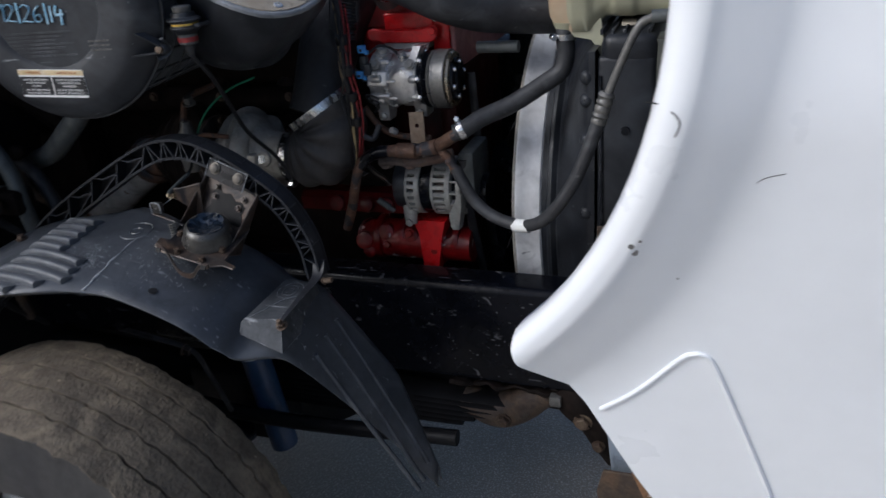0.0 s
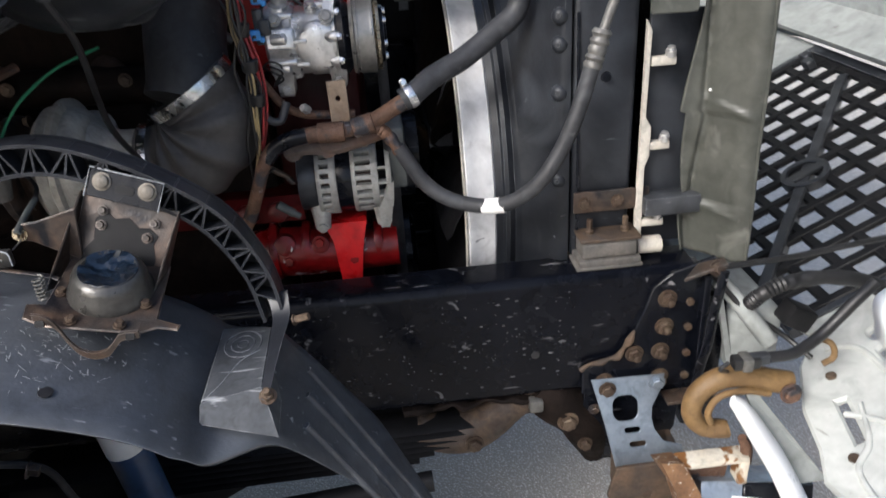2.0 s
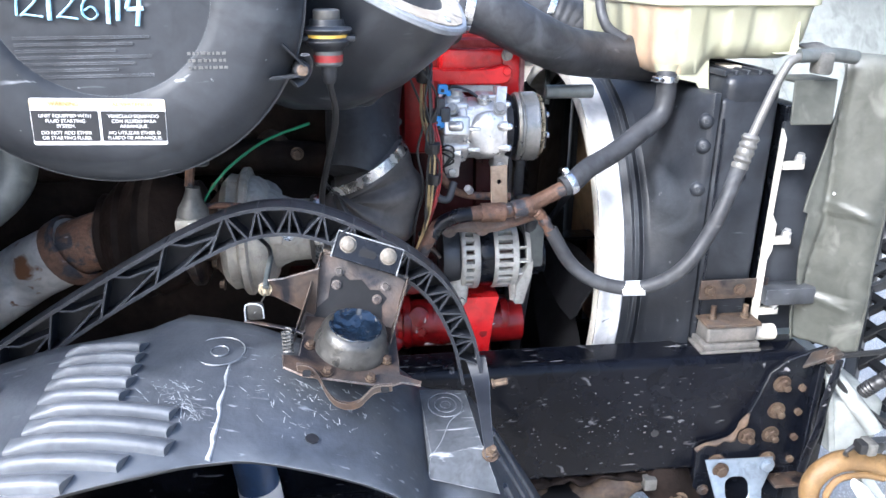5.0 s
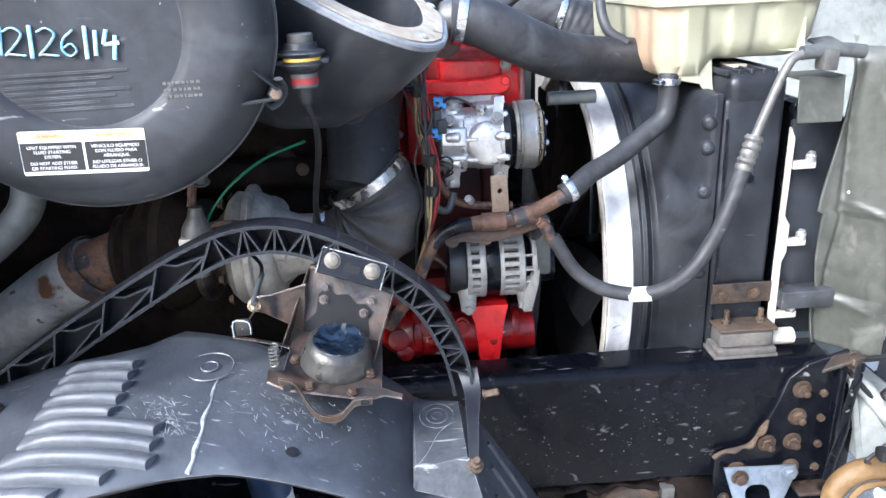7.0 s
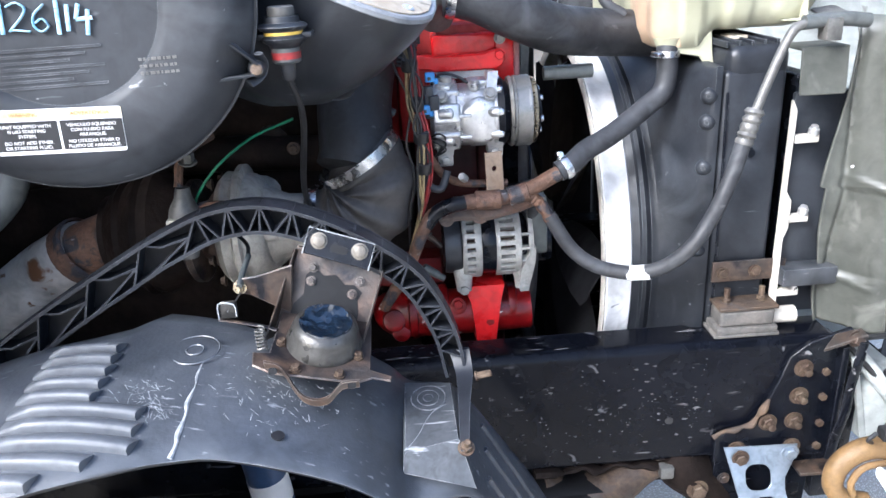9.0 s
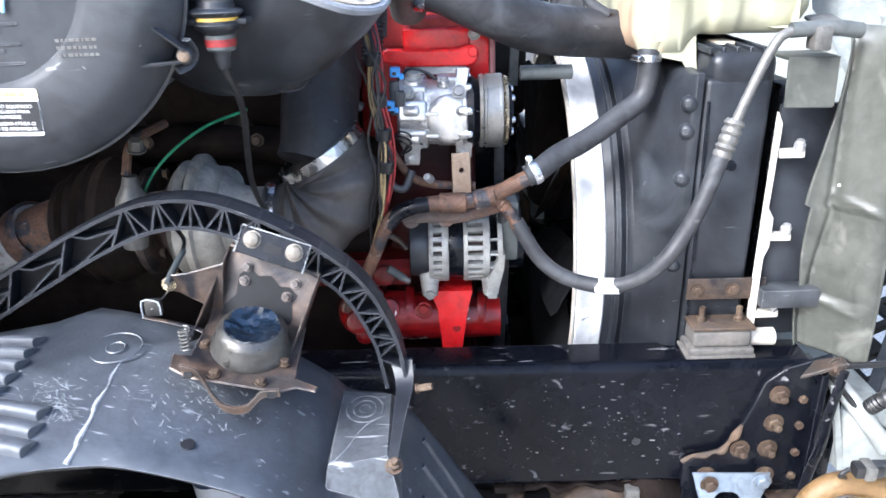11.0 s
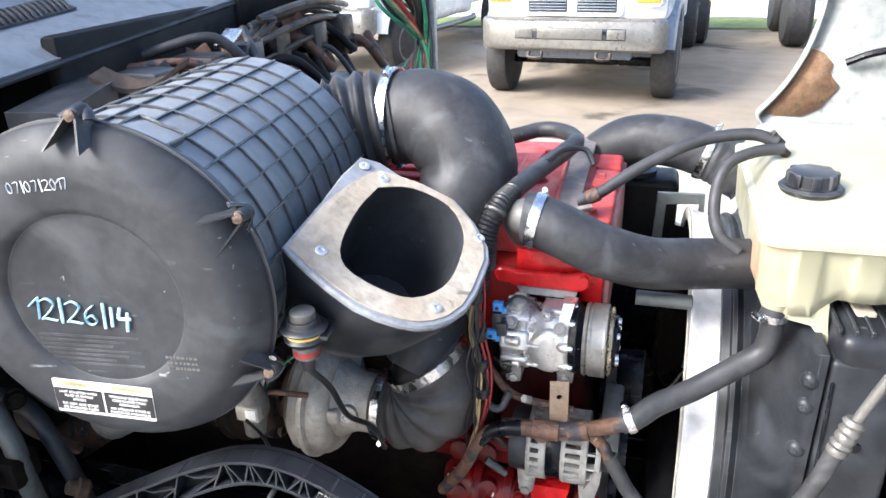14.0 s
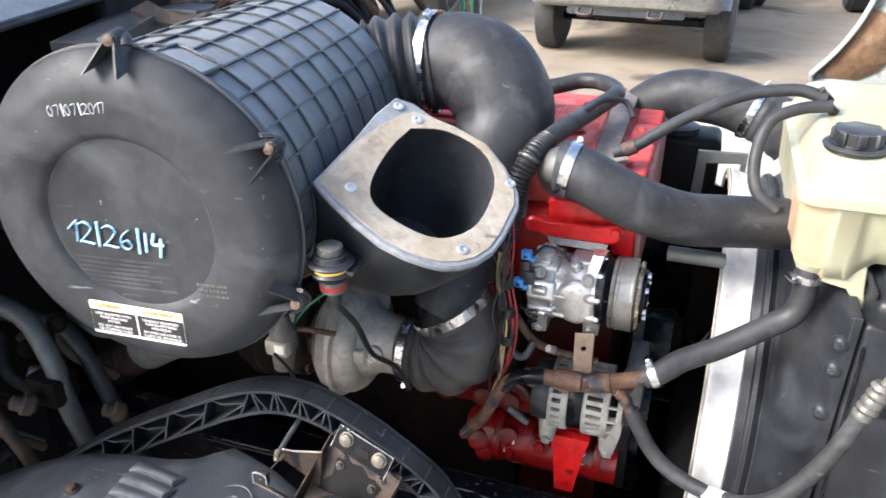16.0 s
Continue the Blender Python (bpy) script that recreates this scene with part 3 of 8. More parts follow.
part("beam", box(-0.42, -0.24, 0.0, 0.86, 0.6, 0.7, 0.015), BLACK_PAINT, cross)
part("front_beam", box(0.4, 0.56, 0.09, 0.77, 0.7, 0.86, 0.015), BLACK_PAINT, cross)
# Unseen dark mass, added to hide the bright ground between the rails.
sump = thing("oil_pan", (-0.6, 0.45, 0.35), "dark oil pan mass filling the gap low between the rails", "oil pan")
part("pan", rings([[(-1.2, 0.14, 0.66), (-0.1, 0.14, 0.66), (-0.1, 0.74, 0.66), (-1.2, 0.74, 0.66)], [(-1.15, 0.18, 0.42), (-0.3, 0.18, 0.42), (-0.3, 0.7, 0.42), (-1.15, 0.7, 0.42)], [(-1.1, 0.22, 0.28), (-0.5, 0.22, 0.28), (-0.5, 0.66, 0.28), (-1.1, 0.66, 0.28)]]), DEEP_BLACK, sump)
for k in range(7):
    part("pan_bolt", bolt((-1.1 + 0.15 * k, 0.14, 0.64), (0, -1, 0), 0.01, 0.01), SHADED_GRIME, sump)
# Added black sheets that keep the gaps under the engine dark.
tray = thing("underside_filler", (0.1, 0.43, 0.56), "added black sheets closing the gap under the engine's front", "splash shield")
part("sheet", box(-0.3, 0.42, 0.1, 0.76, 0.555, 0.575, 0.006), DEEP_BLACK, tray)
part("side_flap", box(-0.3, 0.42, 0.745, 0.76, 0.575, 0.7, 0.004), DEEP_BLACK, tray)
part("far_flap", box(-0.3, 0.42, 0.865, 0.88, 0.35, 0.75, 0.004), DEEP_BLACK, tray)
part("front_lip", box(0.405, 0.425, 0.1, 0.76, 0.57, 0.7, 0.006), DEEP_BLACK, tray)
# Added dark panel closing the bright view past the engine.
far_liner = thing("far_inner_fender", (-0.3, 1.2, 0.9), "black plastic inner fender liner beyond the engine", "fender liner")
loops = []
for x, z in ((-1.25, 1.12), (-0.95, 1.3), (-0.6, 1.38), (-0.25, 1.37), (0.02, 1.33), (0.2, 1.22), (0.34, 1.0), (0.42, 0.75)):
    loops.append([(x, 1.1, z - 0.35), (x, 1.1, z - 0.02), (x, 1.12, z), (x, 1.4, z - 0.02), (x, 1.4, z - 0.04), (x, 1.13, z - 0.02), (x, 1.12, z - 0.35)])
part("panel", rings(loops), SHIELD, far_liner, smooth=50)
part("stay", tube([(-0.3, 0.84, 0.95), (-0.3, 0.95, 1.05), (-0.3, 1.12, 1.2)], 0.02, 10), BLACK_PAINT, far_liner)
axle = thing("front_axle", (-0.7, 0.4, 0.42), "dark greasy steer axle with leaf spring and worn tyre", "axle")
# Link and box are added black masses darkening the space under the rail.
part("drag_link", tube([(-1.0, -0.12, 0.6), (-0.5, -0.12, 0.56), (0.05, -0.1, 0.58)], 0.022, 10), DEEP_BLACK, axle)
part("spring_pad", box(-0.85, -0.55, -0.03, 0.11, 0.38, 0.62, 0.02), DEEP_BLACK, axle)
part("beam", tube([(-0.7, -0.45, 0.5), (-0.7, -0.2, 0.45), (-0.7, 0.1, 0.4), (-0.7, 0.76, 0.4), (-0.7, 1.3, 0.5)], 0.055, 12), BLACK_PAINT, axle)
for k in range(6):
    end = 0.2 - 0.035 * k
    z = 0.62 - 0.0175 * k
    part("spring_leaf", tube([(-1.5 + 0.05 * k, 0.04, z + 0.02), (-1.1, 0.04, z - 0.002), (-0.7, 0.04, z - 0.008), (-0.3, 0.04, z - 0.003), (end - 0.1, 0.04, z), (end, 0.04, z + 0.004)], 0.04, 8, flat=0.24), DEEP_BLACK, axle)
shackle = thing("spring_hanger", (0.25, 0.03, 0.64), "rusty cast spring hanger under the chassis rail", "bracket")
part("casting", tube([(0.3, 0.05, 0.69, 0.05), (0.34, 0.045, 0.65, 0.06), (0.39, 0.04, 0.6, 0.055), (0.42, 0.04, 0.54, 0.05), (0.44, 0.04, 0.47, 0.03)], 0.05, 12), SHADED_GRIME, shackle)
part("spring_eye", tube([(0.02, 0.05, 0.6, 0.04), (0.1, 0.05, 0.575, 0.05), (0.15, 0.045, 0.585, 0.052), (0.2, 0.04, 0.62, 0.05), (0.25, 0.035, 0.65, 0.036), (0.31, 0.03, 0.672, 0.02)], 0.05, 14), CASTING, shackle, "rust-crusted spring eye")
part("shackle_bolt", bolt((0.15, -0.01, 0.585), (0, -1, 0), 0.016, 0.014), RUST_BOLT, shackle)
rng = random.Random(5)
part("rust_crust", tube([(0.0 + 0.022 * k, 0.008 + 0.006 * rng.random(), 0.688 - 0.012 * rng.random(), 0.006 + 0.012 * rng.random()) for k in range(16)], 0.01, 8, 3, flat=0.7), SHADED_GRIME, shackle, "dark crusted dirt under the rail")
part("line_clip", box(0.275, 0.305, -0.015, 0.01, 0.655, 0.685, 0.004), LINE_METAL, shackle, "dull metal line clip")
part("mount_box", rings([[(0.4, 0.0, 0.695), (0.62, 0.0, 0.695), (0.62, 0.09, 0.695), (0.4, 0.09, 0.695)], [(0.395, 0.0, 0.62), (0.61, -0.004, 0.62), (0.61, 0.09, 0.62), (0.395, 0.09, 0.62)], [(0.43, 0.005, 0.57), (0.61, 0.0, 0.56), (0.61, 0.09, 0.56), (0.43, 0.09, 0.57)], [(0.44, 0.01, 0.48), (0.56, 0.01, 0.46), (0.56, 0.09, 0.46), (0.44, 0.09, 0.48)]]), BLACK_PAINT, shackle)
# Black box added for the dark gap beside the end plate.
part("front_box", box(0.625, 0.7, 0.0, 0.1, 0.56, 0.9, 0.006), BLACK_PAINT, shackle)
part("mount_rib", box(0.57, 0.66, -0.045, 0.0, 0.66, 0.668, 0.002), BRACKET, shackle)
part("mount_bolt", bolt((0.6, -0.006, 0.655), (0.3, -1, 0), 0.013, 0.018), RUST_BOLT, shackle)
part("mount_bolt", bolt((0.42, -0.004, 0.64), (0, -1, 0), 0.01, 0.01), BRACKET, shackle)
part("nut", bolt((0.36, -0.012, 0.62), (0, -1, 0), 0.018, 0.016), RUST_BOLT, shackle)
part("nut", bolt((0.4, -0.012, 0.55), (0, -1, 0), 0.013, 0.014), RUST_BOLT, shackle)

# ---- wheel ----
WX, WZ, WR, WY0, WY1 = -0.70, 0.512, 0.512, -0.75, -0.46
ribs, groove = 5, 0.009
pro = [(WY1 + 0.012, 0.30), (WY1 + 0.02, 0.40), (WY1 + 0.006, 0.47), (WY1, 0.495)]
wid = (WY0 - WY1) / ribs
for k in range(ribs):
    a, b = WY1 + wid * k, WY1 + wid * (k + 1)
    crown = lambda yy: 0.010 * (abs(yy + 0.605) / 0.145) ** 2
    ea, eb = (0.003 if k else 0.0), (0.003 if k < ribs - 1 else 0.0)
    pro += [(a + (-ea), WR - crown(a) - (0.0 if k else 0.004)), ((a + b) / 2, WR - crown((a + b) / 2)), (b + eb, WR - crown(b) - (0.0 if k < ribs - 1 else 0.004))]
    if k < ribs - 1:
        pro += [(b + 0.002, WR - 0.014), (b - 0.002, WR - 0.014)]
pro += [(WY0, 0.495), (WY0 + 0.006, 0.47), (WY0 - 0.006, 0.40), (WY0 + 0.012, 0.30)]
tread = lathe([(-(p[0]), p[1]) for p in pro], (WX, 0, WZ), (0, -1, 0), 260, False)
rng = random.Random(4)
for v in tread.verts:
    d = Vector((v.co.x - WX, 0, v.co.z - WZ))
    if d.length > 0.49:
        v.co += Vector((0, 0.0075 * noise.noise(v.co * 42), 0)) + d.normalized() * 0.003 * noise.noise(v.co * 40)
tyre_ob = wheel = part("wheel", tread, [TYRE, SIDEWALL], axle, "worn dusty steer tyre", smooth=30)
for p in tyre_ob.data.polygons:
    c = p.center
    p.material_index = 0 if math.hypot(c.x - WX, c.z - WZ) > 0.496 else 1
part("rim", lathe([(0.47, 0.31), (0.46, 0.3), (0.55, 0.29), (0.62, 0.27), (0.66, 0.2), (0.64, 0.14), (0.70, 0.13), (0.74, 0.12), (0.745, 0.02)], (WX, 0, WZ), (0, -1, 0), 48, False), CAR_WHITE, wheel, "white steel rim")

# ---- inner fender liner over the tyre ----
PROFILE = [(-1.3, 0.98), (-1.1, 1.11), (-0.92, 1.206), (-0.76, 1.256), (-0.62, 1.268), (-0.5, 1.252), (-0.41, 1.222), (-0.33, 1.182), (-0.275, 1.138), (-0.245, 1.106), (-0.185, 1.094), (-0.15, 1.058), (-0.09, 0.955), (-0.01, 0.81), (0.07, 0.655)]


def liner_z(x):
    return float(np.interp(x, [p[0] for p in SMOOTH], [p[1] for p in SMOOTH]))


SMOOTH = [tuple(p) for p in spline(PROFILE, 6)]


def liner_edges(x):
    """Inner and outer y of the liner at x."""
    inner = float(np.interp(x, [-1.3, -0.7, -0.645, -0.6, -0.52, -0.45, -0.36, -0.25, -0.15, -0.04, 0.07], [-0.335, -0.33, -0.315, -0.268, -0.28, -0.3, -0.27, -0.25, -0.25, -0.22, -0.285]))
    outer = float(np.interp(x, [-1.3, -0.7, -0.608, -0.555, -0.495, -0.39, -0.28, -0.2, -0.16, -0.09, -0.015, 0.07], [-0.68, -0.612, -0.585, -0.563, -0.543, -0.534, -0.523, -0.475, -0.445, -0.395, -0.345, -0.30]))
    return inner, outer


def on_liner(x, y, lift=0.0):
    a, b = liner_edges(x)
    v = min(1.0, max(0.0, (y - a) / (b - a)))
    return Vector((x, y, liner_z(x) - 0.045 * v * v + lift))


liner = thing("inner_fender", (-0.6, -0.45, 1.0), "scuffed black plastic inner fender liner over the tyre", "fender liner")
bm = bmesh.new()
rows_l = []
for p in SMOOTH:
    a, b = liner_edges(p[0])
    cols = [on_liner(p[0], a + (b - a) * k / 12) for k in range(13)]
    cols[0:0] = [cols[0] + Vector((0, 0.012, -0.05)), cols[0] + Vector((0, 0.008, -0.012))]
    cols += [cols[-1] + Vector((0, -0.002, -0.004)), cols[-1] + Vector((0, 0.004, -0.012))]
    rows_l.append([bm.verts.new(c) for c in cols])
for i in range(len(rows_l) - 1):
    for j in range(len(rows_l[0]) - 1):
        bm.faces.new((rows_l[i][j], rows_l[i + 1][j], rows_l[i + 1][j + 1], rows_l[i][j + 1]))
panel = part("panel", bm, SHIELD, liner, smooth=60)
panel.modifiers.new("thickness", "SOLIDIFY").thickness = 0.005
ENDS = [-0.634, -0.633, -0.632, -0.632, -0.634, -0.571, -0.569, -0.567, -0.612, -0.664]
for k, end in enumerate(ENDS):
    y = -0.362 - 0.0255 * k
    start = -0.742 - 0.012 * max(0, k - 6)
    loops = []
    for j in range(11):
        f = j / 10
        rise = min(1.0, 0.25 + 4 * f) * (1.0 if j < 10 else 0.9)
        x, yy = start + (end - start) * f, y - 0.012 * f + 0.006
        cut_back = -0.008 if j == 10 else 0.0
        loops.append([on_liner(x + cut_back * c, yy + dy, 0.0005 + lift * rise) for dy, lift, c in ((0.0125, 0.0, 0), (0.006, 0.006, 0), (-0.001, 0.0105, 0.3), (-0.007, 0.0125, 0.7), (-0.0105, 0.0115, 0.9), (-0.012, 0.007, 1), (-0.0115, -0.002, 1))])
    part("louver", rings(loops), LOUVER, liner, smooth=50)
for k in range(3):
    y = -0.30 - 0.03 * k
    pts = [on_liner(x, y - 0.2 * (0.07 - x) * (k - 0.6) * 0.5, 0.001) for x in (-0.135, -0.09, -0.03, 0.02, 0.05)]
    part("stiffening_rib", tube([(*p, 0.006) for p in pts], 0.006, 10, 4), SHIELD, liner)
# corner pad with a pressed ring mark
part("corner_pad", rings([[(-0.26, -0.258, 1.075), (-0.17, -0.266, 1.05), (-0.158, -0.468, 1.058), (-0.259, -0.458, 1.086)], [(-0.257, -0.264, 1.109), (-0.178, -0.274, 1.109), (-0.175, -0.428, 1.109), (-0.256, -0.449, 1.109)], [(-0.254, -0.267, 1.112), (-0.181, -0.277, 1.112), (-0.178, -0.425, 1.112), (-0.253, -0.445, 1.112)]]), PAD, liner)
for r, q in ((0.027, 0.8), (0.017, 0.7), (0.008, 0.6)):
    part("pressed_ring", tube([(-0.217 + r * math.cos(a), -0.315 + r * 1.25 * math.sin(a), 1.112) for a in [radians(20 * k) for k in range(19)]], 0.0015 * q, 6, 2), PAD, liner)
part("pad_crease", tube([(-0.252, -0.44, 1.112), (-0.235, -0.41, 1.1125), (-0.215, -0.36, 1.1125), (-0.19, -0.335, 1.112)], 0.0005, 5, 4), SCUFF, liner, "white crease mark")
for r in (0.034, 0.012):
    part("pressed_ring", lathe([(0, r - 0.0015), (0.0015, r), (0, r + 0.0015)], on_liner(-0.539, -0.368, 0.001), (0.05, -0.1, 1), 36, False), SHIELD, liner)
part("scratch_line", tube([(*on_liner(-0.523, -0.39, 0.0), 0.0012), (*on_liner(-0.5245, -0.42, 0.0), 0.0028), (*on_liner(-0.5225, -0.44, 0.0), 0.0018), (*on_liner(-0.5265, -0.47, 0.0), 0.0034), (*on_liner(-0.524, -0.49, 0.0), 0.0022), (*on_liner(-0.527, -0.52, 0.0), 0.004), (*on_liner(-0.526, -0.535, 0.0), 0.0026), (*on_liner(-0.529, -0.555, 0.0), 0.0038)], 0.003, 6, 6, flat=0.6), SCUFF, liner, "white scuffed ridge")
part("drain_hole", lathe([(0, 0.009), (0.0012, 0.009)], on_liner(-0.412, -0.496, 0.0005), (0.3, -0.1, 1), 14), LABEL_BLACK, liner)
part("liner_bolt", bolt(on_liner(-0.82, -0.42, 0.004), (0, -0.1, 1), 0.009, 0.01), RUST_BOLT, liner, "rusty fixing bolt")

# ---- lattice brace that carries the liner ----
brace = thing("fender_brace", (-0.45, -0.27, 1.1), "black ribbed plastic arch brace above the liner", "brace")
OUT = spline([(-1.26, -0.303, 0.945), (-1.13, -0.302, 1.046), (-0.99, -0.3, 1.148), (-0.87, -0.297, 1.24), (-0.765, -0.29, 1.307), (-0.675, -0.281, 1.357), (-0.589, -0.273, 1.402), (-0.51, -0.27, 1.432), (-0.432, -0.27, 1.436), (-0.354, -0.27, 1.41), (-0.273, -0.27, 1.363), (-0.21, -0.265, 1.303), (-0.168, -0.262, 1.215), (-0.152, -0.27, 1.135)], 8)
OUT = [Vector(p) for p in OUT]
WAYS = [(OUT[min(i + 1, len(OUT) - 1)] - OUT[max(i - 1, 0)]).normalized() for i in range(len(OUT))]
DOWN = [Vector((w.z, 0, -w.x)) for w in WAYS]
DEPTH = [0.058 - 0.022 * i / (len(OUT) - 1) for i in range(len(OUT))]
INN = [OUT[i] + DOWN[i] * DEPTH[i] for i in range(len(OUT))]


def strip(line, normal, thick, y0, y1):
    return rings([[p + Vector((0, y0, 0)), p + Vector((0, y1, 0)), p + n * thick + Vector((0, y1, 0)), p + n * thick + Vector((0, y0, 0))] for p, n in zip(line, normal)])


part("outer_flange", strip(OUT, DOWN, 0.005, -0.02, 0.022), BRACE, brace)
part("inner_flange", strip(INN, DOWN, -0.005, -0.018, 0.02), BRACE, brace)
part("back_web", rings([[o, i, i + Vector((0, 0.003, 0)), o + Vector((0, 0.003, 0))] for o, i in zip([p + Vector((0, 0.012, 0)) for p in OUT], [p + Vector((0, 0.012, 0)) for p in INN])]), DEEP_BLACK, brace)
ARC = [0.0]
for a, b in zip(OUT, OUT[1:]):
    ARC.append(ARC[-1] + (b - a).length)


def on_line(line, d):
    return Vector([float(np.interp(d, ARC, [p[q] for p in line])) for q in range(3)])


def lattice_rib(points):
    """A thin upright web that follows points across the brace."""
    loops = []
    for q, p in enumerate(points):
        d = (points[min(q + 1, len(points) - 1)] - points[max(q - 1, 0)]).normalized()
        side = Vector((d.z, 0, -d.x)) * 0.0014
        loops.append([p - side + Vector((0, -0.017, 0)), p + side + Vector((0, -0.017, 0)), p + side + Vector((0, 0.013, 0)), p - side + Vector((0, 0.013, 0))])
    part("rib", rings(loops), BRACE, brace)


CREST = float(np.interp(-0.53, [p.x for p in OUT], ARC))
d = CREST
while d > 0.1:
    top, foot = on_line(OUT, d), on_line(INN, d - 0.05)
    lattice_rib([top, foot])
    before = (on_line(OUT, d - 0.092) + on_line(INN, d - 0.142)) / 2
    middle = top * 0.5 + foot * 0.5
    fore = on_line(OUT, d - 0.092)
    lattice_rib([fore, fore * 0.6 + middle * 0.4 - Vector((0, 0, 0.008)), middle])
    low = on_line(INN, d - 0.142)
    lattice_rib([low, low * 0.55 + middle * 0.45 - Vector((0, 0, 0.003)), middle])
    d -= 0.092
d = CREST
while d < ARC[-1] - 0.03:
    lattice_rib([on_line(OUT, d), on_line(INN, d + 0.0235)])
    lattice_rib([on_line(INN, d + 0.0235), on_line(OUT, d + 0.047)])
    lattice_rib([on_line(OUT, d), on_line(INN, d)])
    d += 0.047
part("foot_strap", rings([[(x - w, y, z), (x + w, y - 0.004, z + 0.004), (x + w, y - 0.01, z + 0.004), (x - w, y - 0.006, z)] for x, y, z, w in [tuple(p) for p in spline([(-0.163, -0.262, 1.165, 0.016), (-0.158, -0.29, 1.14, 0.013), (-0.163, -0.35, 1.128, 0.009), (-0.168, -0.41, 1.116, 0.007), (-0.17, -0.44, 1.106, 0.006)], 5)]]), BRACE, brace)
part("foot_bolt", bolt((-0.168, -0.437, 1.104), (0.1, -0.6, 1), 0.009, 0.012, True, None, 0.01), RUST_BOLT, brace, "rusty fixing bolt")
part("foot_bolt", bolt((-0.14, -0.30, 1.135), (1, -0.2, 0.3), 0.006, 0.025), RUST_BOLT, brace, "rusty fixing bolt")

# ---- hood rest bracket with its cup ----
rest = thing("hood_rest_bracket", (-0.34, -0.36, 1.2), "rusty steel bracket holding an oily round hood cup", "bracket")
bk = basis((-0.35, -0.289, 1.29), (0.112, -0.015, -0.036), (0.03, 0.05, 0.12))
part("back_plate", plate([(-0.068, -0.075), (0.066, -0.075), (0.064, 0.052), (-0.066, 0.056)], bk, 0.004), BRACKET, rest)
part("mount_flange", plate([(-0.052, 0.05), (0.045, 0.05), (0.045, 0.088), (-0.052, 0.088)], bk @ Matrix.Translation((0, 0, 0.032)), 0.004), BLACK_PAINT, rest)
part("oily_patch", plate([(-0.05, -0.07), (0.045, -0.07), (0.047, -0.02), (0.04, 0.0), (0.044, 0.014), (0.03, 0.022), (0.016, 0.019), (0.0, 0.03), (-0.018, 0.024), (-0.034, 0.033), (-0.044, 0.018), (-0.04, -0.01), (-0.052, -0.03)], bk @ Matrix.Translation((0, 0, 0.004)), 0.0012, (), 0), DEEP_BLACK, rest, "oily black stain")
for x in (-0.034, 0.027):
    part("flange_bolt", lathe([(0, 0.0125), (0.002, 0.0125), (0.0025, 0.0105), (0.007, 0.0095), (0.009, 0.0065), (0.0095, 0.0)], bk @ Vector((x, 0.073, 0.036)), bk.to_3x3() @ Vector((0, 0, 1)), 20), PALE_CAP, rest, "pale domed flange bolt")
part("flange_slot", plate(rounded(0.026, 0.012, 0.005), bk @ Matrix.Translation((-0.003, 0.068, 0.0362)), 0.001, (), 0), DEEP_BLACK, rest)
for x, y in ((-0.034, 0.012), (0.03, 0.008), (-0.036, 0.032), (0.036, 0.03)):
    part("plate_bolt", bolt(bk @ Vector((x, y, 0.005)), bk.to_3x3() @ Vector((0, 0, 1)), 0.0055, 0.008), BRACKET, rest)
for s in (-1, 1):
    part("side_wing", plate([(0, -0.085), (0.055, -0.085), (0.012, 0.052), (0, 0.052)], bk @ Matrix.Translation((0.067 * s, 0, 0)) @ Matrix.Rotation(radians(-90), 4, "Y"), 0.003), BRACKET, rest)
fl = basis((-0.362, -0.374, 1.244), (0.97, 0.0, -0.2), (0.04, 0.95, 0.2))
part("base_plate", plate([(-0.088, -0.048), (-0.06, -0.06), (0.055, -0.062), (0.075, -0.05), (0.1, -0.052), (0.102, -0.042), (0.072, -0.034), (0.066, 0.07), (-0.066, 0.07), (-0.07, -0.02), (-0.092, -0.022)], fl, 0.004), BRACKET, rest)
STRAP = [(-0.43, -0.435, 1.262), (-0.412, -0.441, 1.26), (-0.402, -0.442, 1.248), (-0.393, -0.443, 1.226), (-0.382, -0.444, 1.21), (-0.366, -0.444, 1.203), (-0.35, -0.444, 1.206), (-0.338, -0.444, 1.218), (-0.327, -0.446, 1.228), (-0.306, -0.446, 1.229)]
part("hat_strap", rings([[Vector(p) + Vector((dx, dy, dz)) for dx, dy, dz in ((0, 0, -0.006), (0, -0.001, 0.004), (0, 0.003, 0.005), (0, 0.004, -0.005))] for p in [tuple(q) for q in spline(STRAP, 4)]]), BRACKET, rest, "rusty hat-shaped strap", smooth=70)
for x, z in ((-0.417, 1.258), (-0.316, 1.227)):
    part("strap_slot", plate(rounded(0.011, 0.009, 0.003), basis((x, -0.446, z), (1, 0, -0.1), (0, 0.5, 1)), 0.003, (), 0), DEEP_BLACK, rest)
part("flange_edge", tube([bk @ Vector(q) for q in ((-0.053, 0.049, 0.037), (-0.053, 0.089, 0.037), (0.046, 0.089, 0.037), (0.046, 0.049, 0.037))], 0.0011, 6, 1), SCUFF, rest, "white worn edge")
part("top_fold", tube([bk @ Vector(q) for q in ((-0.067, 0.055, 0.006), (0.0, 0.054, 0.007), (0.066, 0.052, 0.006))], 0.004, 8, 3), BRACKET, rest)
cup_o, cup_w = fl @ Vector((0.002, 0.014, 0.004)), fl.to_3x3() @ Vector((0, 0, 1))
